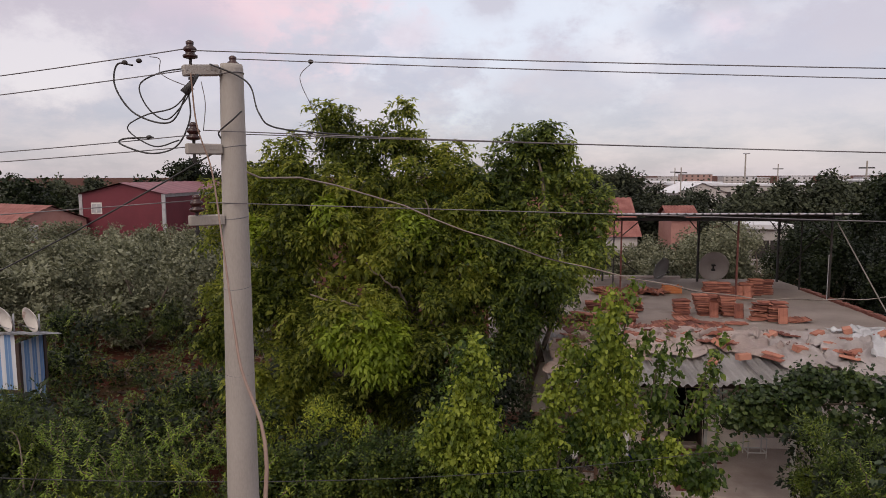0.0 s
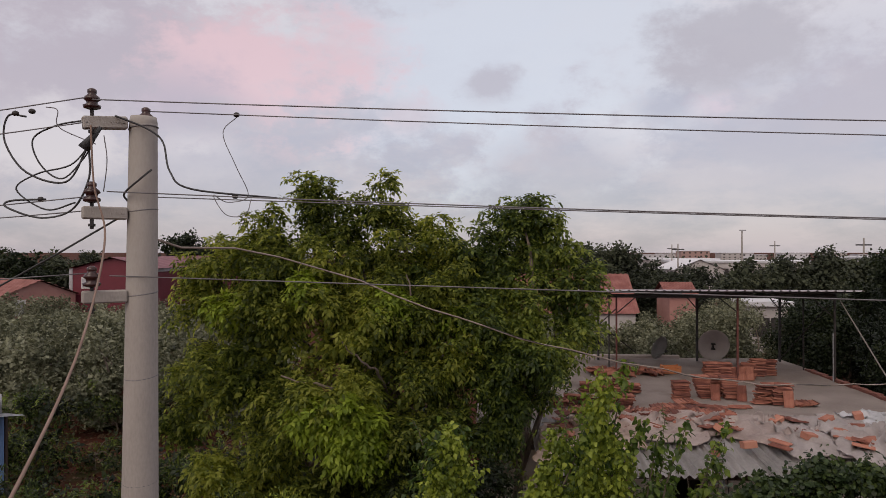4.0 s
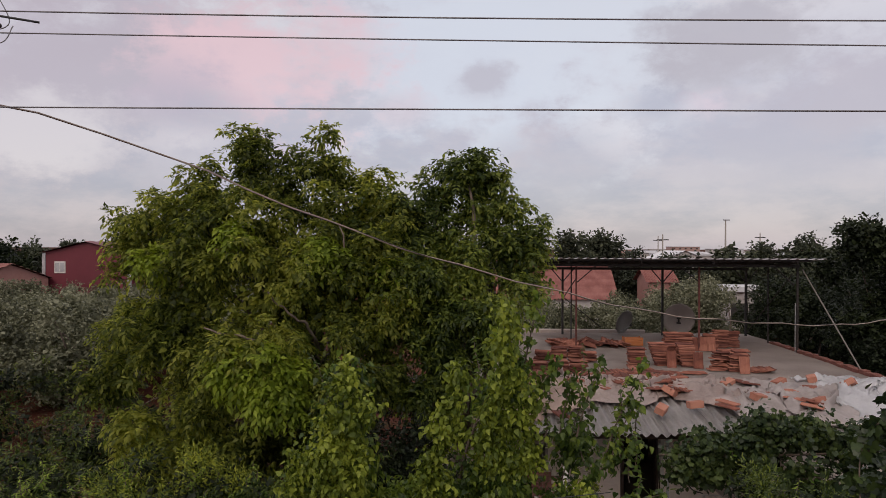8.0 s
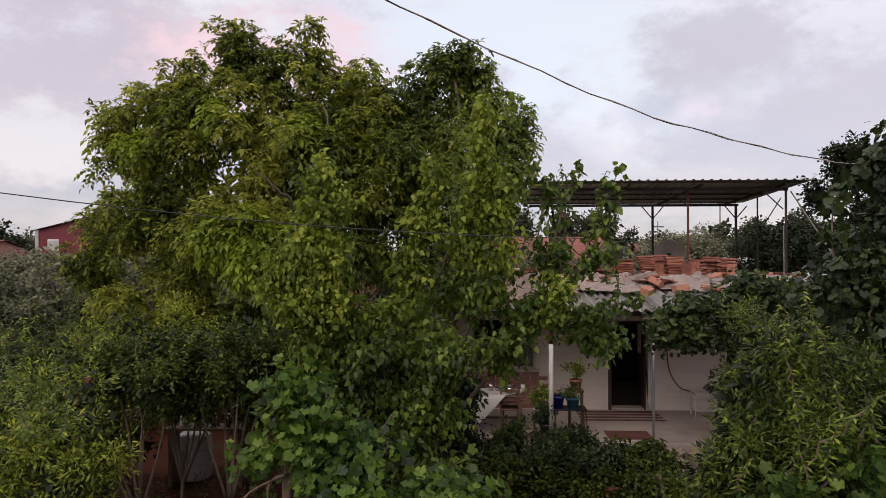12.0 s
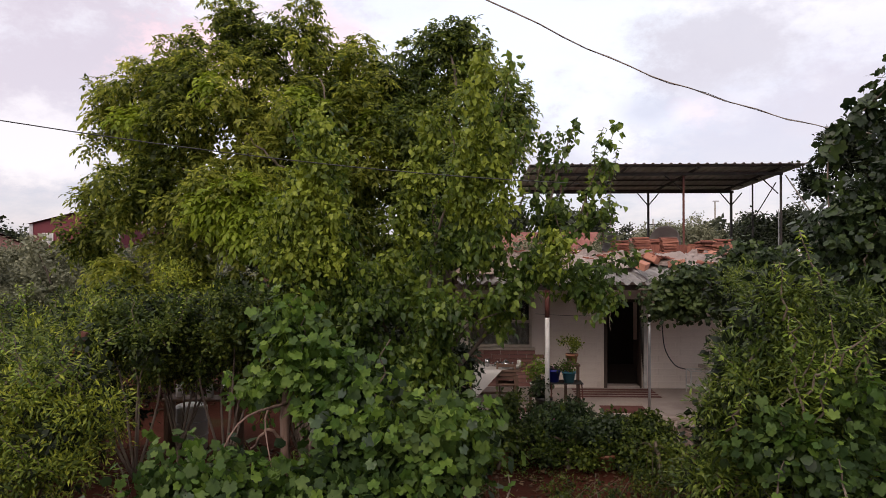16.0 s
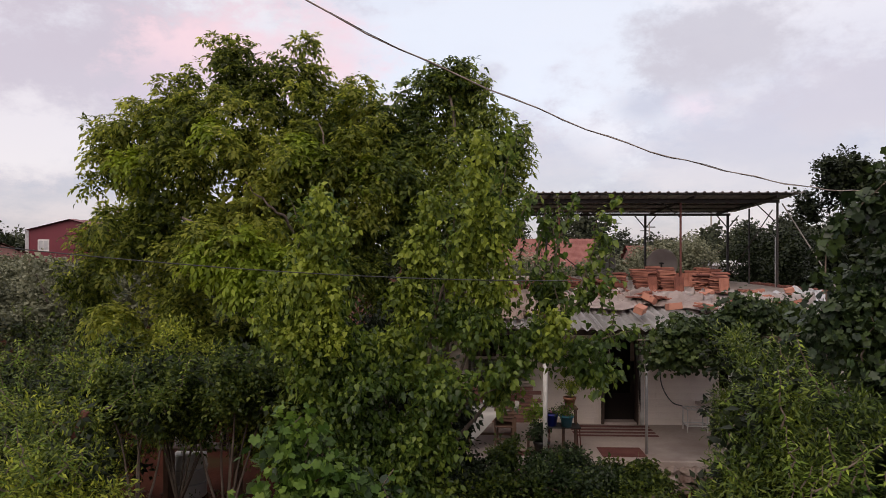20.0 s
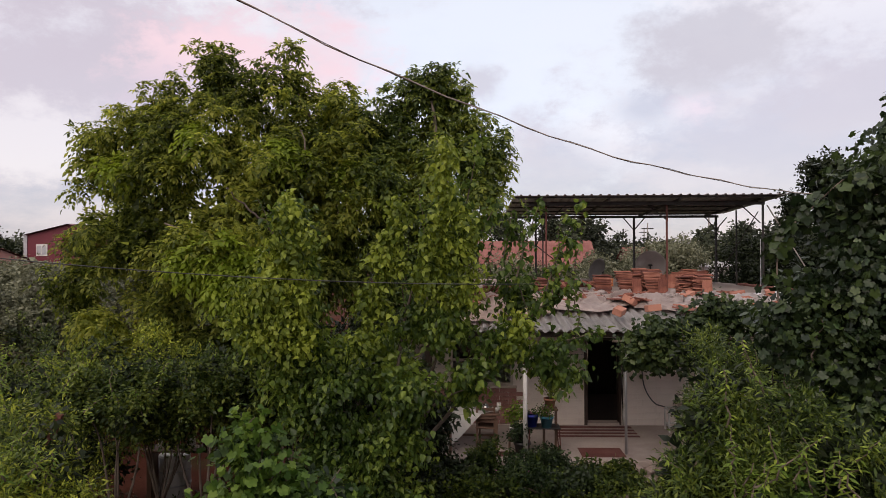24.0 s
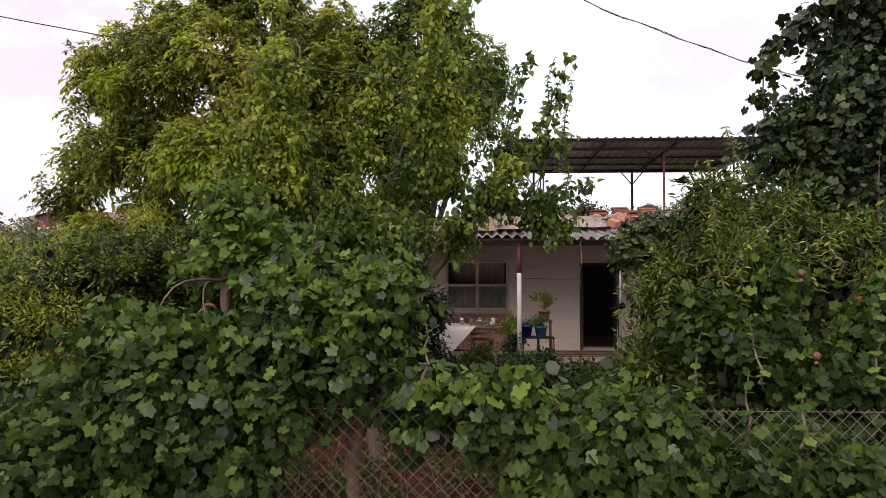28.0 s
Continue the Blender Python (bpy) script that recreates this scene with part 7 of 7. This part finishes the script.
teapot(2.72, 15.6, 1.246, 1.1)
teapot(2.55, 15.75, 1.246, 0.8)
for x, y, h, r, mat, lab in ((2.92, 15.55, 0.09, 0.07, CLOTH, "small white bowl on the table"), (3.0, 15.75, 0.15, 0.045, CLOTH, "white mug on the table"), (2.35, 15.8, 0.16, 0.05, STEEL, "steel canister on the table")):
    o = turned("cup", [(0, r * 0.75), (h * 0.5, r), (h, r), (h - 0.006, r * 0.9), (0.01, r * 0.7)], mat)
    o.matrix_basis = pose(x, y, 1.246)
    tagged(o, lab, "cup", "crockery on the table")


def chair(x, y, rz, mat, label):
    c = empty("porch_chair", x, y, 0.5, rz)
    tagged(c, label, "chair", "porch chairs")
    part("seat", cubes((-0.21, 0.21, -0.21, 0.21, 0.43, 0.46), bevel=0.012), mat, c)
    for sx in (-0.18, 0.18):
        for sy in (-0.18, 0.18):
            part("leg", cubes((sx - 0.018, sx + 0.018, sy - 0.018, sy + 0.018, 0, 0.43)), mat, c)
        part("back_post", cubes((sx - 0.018, sx + 0.018, 0.17, 0.205, 0.46, 0.88)), mat, c)
    for z in (0.56, 0.68, 0.8):
        part("back_slat", cubes((-0.16, 0.16, 0.178, 0.197, z, z + 0.06), bevel=0.005), mat, c)
    for sy in (-0.18, 0.18):
        part("stretcher", cubes((-0.16, 0.16, sy - 0.01, sy + 0.01, 0.18, 0.21)), mat, c)


chair(2.75, 15.62, 170, WOOD, "brown wooden chair pushed under the table")
chair(1.75, 15.2, 40, WOOD, "brown wooden chair beside the table")

prng = np.random.default_rng(41)
FLOWER = leaf_material("pink_petal", [(0.35, 0.1, 0.25), (0.5, 0.16, 0.38)], 0.6, 0.3, 2.0)


def potted(x, y, z, r, h, pot, leafmat, spread, tall, label, flowers=0, size=0.05, count=120):
    p = empty("potted_plant", x, y, z)
    tagged(p, label, "potted plant", "porch plants")
    turned("pot", [(0, r * 0.7), (h * 0.82, r * 0.95), (h * 0.82, r * 1.06), (h, r * 1.06), (h, r * 0.9), (h * 0.9, r * 0.88)], pot, p)
    blobs = [(spread * 0.5 * prng.normal(), spread * 0.4 * prng.normal(), h + tall * (0.25 + 0.6 * prng.random()), spread * 0.6) for _ in range(6)]
    bm = bmesh.new()
    for b in blobs[:4]:
        tube(bm, [(0, 0, h * 0.85), (b[0] * 0.4, b[1] * 0.4, h + tall * 0.3), b[:3]], [0.008, 0.006, 0.004], 5)
    part("stem", bm, BARK, p)
    crown_leaves("foliage", p, leafmat, blobs, count, 5, size, OVATE, prng, 0.06, 0.3, 0.8)
    if flowers:
        crown_leaves("blossom", p, FLOWER, blobs, flowers, 3, 0.035, OVATE, prng, 0.03, 0.0, 0.1)
    return p


stand = empty("plant_stand", 3.75, 15.1, 0.5)
tagged(stand, "low dark metal plant stand on the porch", "plant stand")
part("shelf", cubes((-0.22, 0.42, -0.2, 0.2, 0.56, 0.58), bevel=0.004), BLACK_PLASTIC, stand)
for x in (-0.19, 0.39):
    for y in (-0.17, 0.17):
        bm = bmesh.new()
        tube(bm, [(x * 1.1, y * 1.1, 0), (x, y, 0.56)], 0.012, 6)
        part("leg", bm, RUST, stand)
SH = 1.085
potted(3.62, 15.05, SH, 0.13, 0.24, BLUE, FAR_LEAF, 0.08, 0.1, "deep blue plastic bucket with a small plant", 0, 0.04, 20)
potted(3.9, 14.98, SH, 0.13, 0.22, TEAL, APRICOT_LEAF, 0.14, 0.2, "turquoise pot with a flowering trailing plant", 26, 0.045, 130)
potted(4.0, 15.25, 1.4, 0.12, 0.2, TERRACOTTA, SHRUB_LEAF, 0.13, 0.36, "terracotta pot with a small leafy bush", 0, 0.045, 170)
potted(3.42, 15.0, 0.5, 0.16, 0.3, BLACK_PLASTIC, DARK_VINE_AND_SHADE, 0.2, 0.35, "black pot with a dark bushy plant", 0, 0.06, 200)
potted(3.3, 15.3, 0.8, 0.12, 0.22, WHITE_POT, TIP_LEAF, 0.18, 0.5, "white pot with a pale green fern", 0, 0.07, 90)
stool = empty("pot_stool", 4.0, 15.25, 0.5)
tagged(stool, "low wooden stool under a pot", "stool")
part("seat", cubes((-0.15, 0.15, -0.1, 0.15, 0.86, 0.9), bevel=0.006), WOOD, stool)
for x in (-0.12, 0.12):
    for y in (-0.07, 0.12):
        part("leg", cubes((x - 0.014, x + 0.014, y - 0.014, y + 0.014, 0, 0.86)), WOOD, stool)
stool2 = empty("pot_stool", 3.3, 15.3, 0.5)
tagged(stool2, "low wooden stool under a pot", "stool")
part("seat", cubes((-0.14, 0.14, -0.14, 0.14, 0.27, 0.3), bevel=0.006), WOOD, stool2)
for x in (-0.11, 0.11):
    for y in (-0.11, 0.11):
        part("leg", cubes((x - 0.014, x + 0.014, y - 0.014, y + 0.014, 0, 0.27)), WOOD, stool2)
GREEN_BED = leaf_material("bed_leaf", [(0.014, 0.028, 0.011), (0.04, 0.068, 0.022), (0.095, 0.13, 0.04)], 0.45, 0.2, 2.0)
for k, (x, y, r, s, tall) in enumerate(((1.3, 14.1, 0.15, 0.4, 0.7), (2.0, 13.9, 0.17, 0.34, 0.5), (2.7, 14.2, 0.14, 0.36, 0.75), (3.2, 13.8, 0.18, 0.4, 0.55), (3.9, 14.1, 0.15, 0.38, 0.62), (4.5, 13.7, 0.16, 0.36, 0.5), (1.0, 13.4, 0.16, 0.45, 0.8), (1.7, 13.3, 0.13, 0.4, 0.45), (2.5, 13.1, 0.15, 0.34, 0.4), (3.5, 13.2, 0.14, 0.42, 0.5), (4.2, 13.0, 0.17, 0.36, 0.7), (5.0, 13.4, 0.15, 0.4, 0.6))):
    potted(x, y, 0.02, r, 0.28, WHITE_POT if k in (2, 7) else (TERRACOTTA, BLACK_PLASTIC)[k % 2], (GREEN_BED, DARK_VINE_AND_SHADE, GARDEN_LEAF)[k % 3], s, tall, "bushy dark green plant in a pot before the porch", 8 if k % 3 == 0 else 0, 0.07 + 0.01 * (k % 3), 380)

bm = bmesh.new()
tube(bm, [(5.98, 17.42, 0.52), (5.85, 17.35, 2.2)], 0.022, 8)
tagged(part("leaning_pole", bm, DARK_STEEL), "dark pole leaning on the wall by the door", "pole")
tagged(part("door_jamb_board", cubes((5.94, 6.02, 17.36, 17.47, 0.52, 2.5), bevel=0.005), WHITE_PAINT), "white board standing by the door", "board")

stand2 = empty("metal_stand", 7.05, 17.0, 0.5)
tagged(stand2, "white painted metal stand by the house wall", "stand")
for x in (-0.22, 0.22):
    for y in (-0.16, 0.16):
        bm = bmesh.new()
        tube(bm, [(x, y, 0), (x, y, 0.5)], 0.014, 8)
        part("leg", bm, WHITE_PAINT, stand2)
for z in (0.14, 0.5):
    for y in (-0.16, 0.16):
        part("rail", cubes((-0.22, 0.22, y - 0.012, y + 0.012, z - 0.012, z + 0.012)), WHITE_PAINT, stand2)
    for x in (-0.22, 0.22):
        part("rail", cubes((x - 0.012, x + 0.012, -0.148, 0.148, z - 0.012, z + 0.012)), WHITE_PAINT, stand2)
for x in (-0.1, 0.02, 0.14):
    part("bar", cubes((x - 0.008, x + 0.008, -0.148, 0.148, 0.504, 0.52)), WHITE_PAINT, stand2)
bm = bmesh.new()
tube(bm, bent([(6.35, 17.45, 2.4), (6.38, 17.44, 1.9), (6.44, 17.42, 1.4), (6.65, 17.4, 1.05), (6.9, 17.4, 0.95)], 6), 0.013, 8)
tagged(part("garden_hose", bm, CABLE, smooth=True), "black hose hanging down the house wall", "hose")
bm = bmesh.new()
tube(bm, sag((3.5, 17.42, 2.2), (5.05, 17.42, 2.16), 0.02, 10), 0.005, 5)
tagged(part("clothes_line", bm, CABLE), "thin dark line strung along the wall", "line")
bm = bmesh.new()
tube(bm, bent([(4.62, 14.62, 2.98), (4.64, 14.6, 2.6), (4.6, 14.6, 2.3), (4.63, 14.6, 2.12)], 6), 0.0035, 6)
tagged(part("hanging_cord", bm, CABLE_PALE), "pale cord hanging from the porch eave", "cord")

# under the trees: barrel, table clutter, rusty stake
bar = empty("water_drum", -3.1, 14.0, 0)
tagged(bar, "white round drum standing in the shade", "drum")
turned("body", [(0, 0.26), (0.03, 0.29), (0.4, 0.30), (0.78, 0.29), (0.82, 0.25), (0.82, 0.05)], WHITE_POT, bar, 24)
for z in (0.28, 0.54):
    turned("hoop", [(z - 0.015, 0.3), (z, 0.308), (z + 0.015, 0.3)], GALV, bar, 24)
bench = empty("garden_bench", -2.7, 13.6, 0)
tagged(bench, "rough bench with jars under the shrubs", "bench")
part("top", cubes((-0.7, 0.7, -0.2, 0.2, 1.0, 1.04), bevel=0.006), WOOD, bench)
for x in (-0.62, 0.62):
    part("leg", cubes((x - 0.04, x + 0.04, -0.15, 0.15, 0, 1.0)), WOOD, bench)
for k, x in enumerate((-3.15, -2.9, -2.6, -2.35)):
    o = turned("jar", [(0, 0.05), (0.02, 0.06), (0.16, 0.06), (0.2, 0.045), (0.22, 0.045)], (CLOTH, STEEL)[k % 2])
    o.matrix_basis = pose(x, 13.6, 1.041)
    tagged(o, "pale jar on the rough bench", "jar", "jars on the bench")
bm = bmesh.new()
box(bm, -0.035, 0.035, -0.03, 0.03, 0, 2.95)
tagged(part("rusty_stake", bm, RUST), "rusty iron stake leaning in the shrubs", "stake").matrix_basis = pose(-3.45, 9.2, -0.05, 0, 22, 0)
for x, y, a in ((-9.2, 21.6, 20), (-8.6, 20.8, -35), (-10.2, 20.6, 70), (2.4, 8.4, 15), (1.6, 8.0, -40)):
    bm = bmesh.new()
    tube(bm, [(-0.6, 0, 0.03), (0.1, 0.05, 0.05), (0.7, -0.05, 0.03)], [0.02, 0.018, 0.01], 6)
    tagged(part("fallen_branch", bm, BARK), "dry fallen branch on the soil", "branch", "fallen branches").matrix_basis = pose(x, y, ground_height(x, y), 0, 0, a)
FRUIT = material("pomegranate_skin", [(0.085, 0.03, 0.018), (0.13, 0.055, 0.028), (0.17, 0.11, 0.04)], 0.45, 9.0, 0.1, objrand=0.5)
bm = bmesh.new()
bmesh.ops.create_icosphere(bm, subdivisions=2, radius=0.032)
tube(bm, [(0, 0, -0.036), (0, 0, -0.055)], [0.012, 0.018], 8)
fruit_me = mesh_of("fruit", bm, FRUIT)
pom_things = [o for o in bpy.data.objects if o.name.startswith("pomegranate_shrub")]
for x, y, z in ((5.0, 6.55, 1.9), (5.35, 6.5, 1.35), (4.85, 6.45, 2.5), (5.75, 6.5, 1.15), (5.5, 6.9, 2.3), (6.1, 6.5, 1.7), (5.2, 6.4, 1.0)):
    piece("fruit", fruit_me, pom_things[8], Matrix.Translation((x, y, z)))
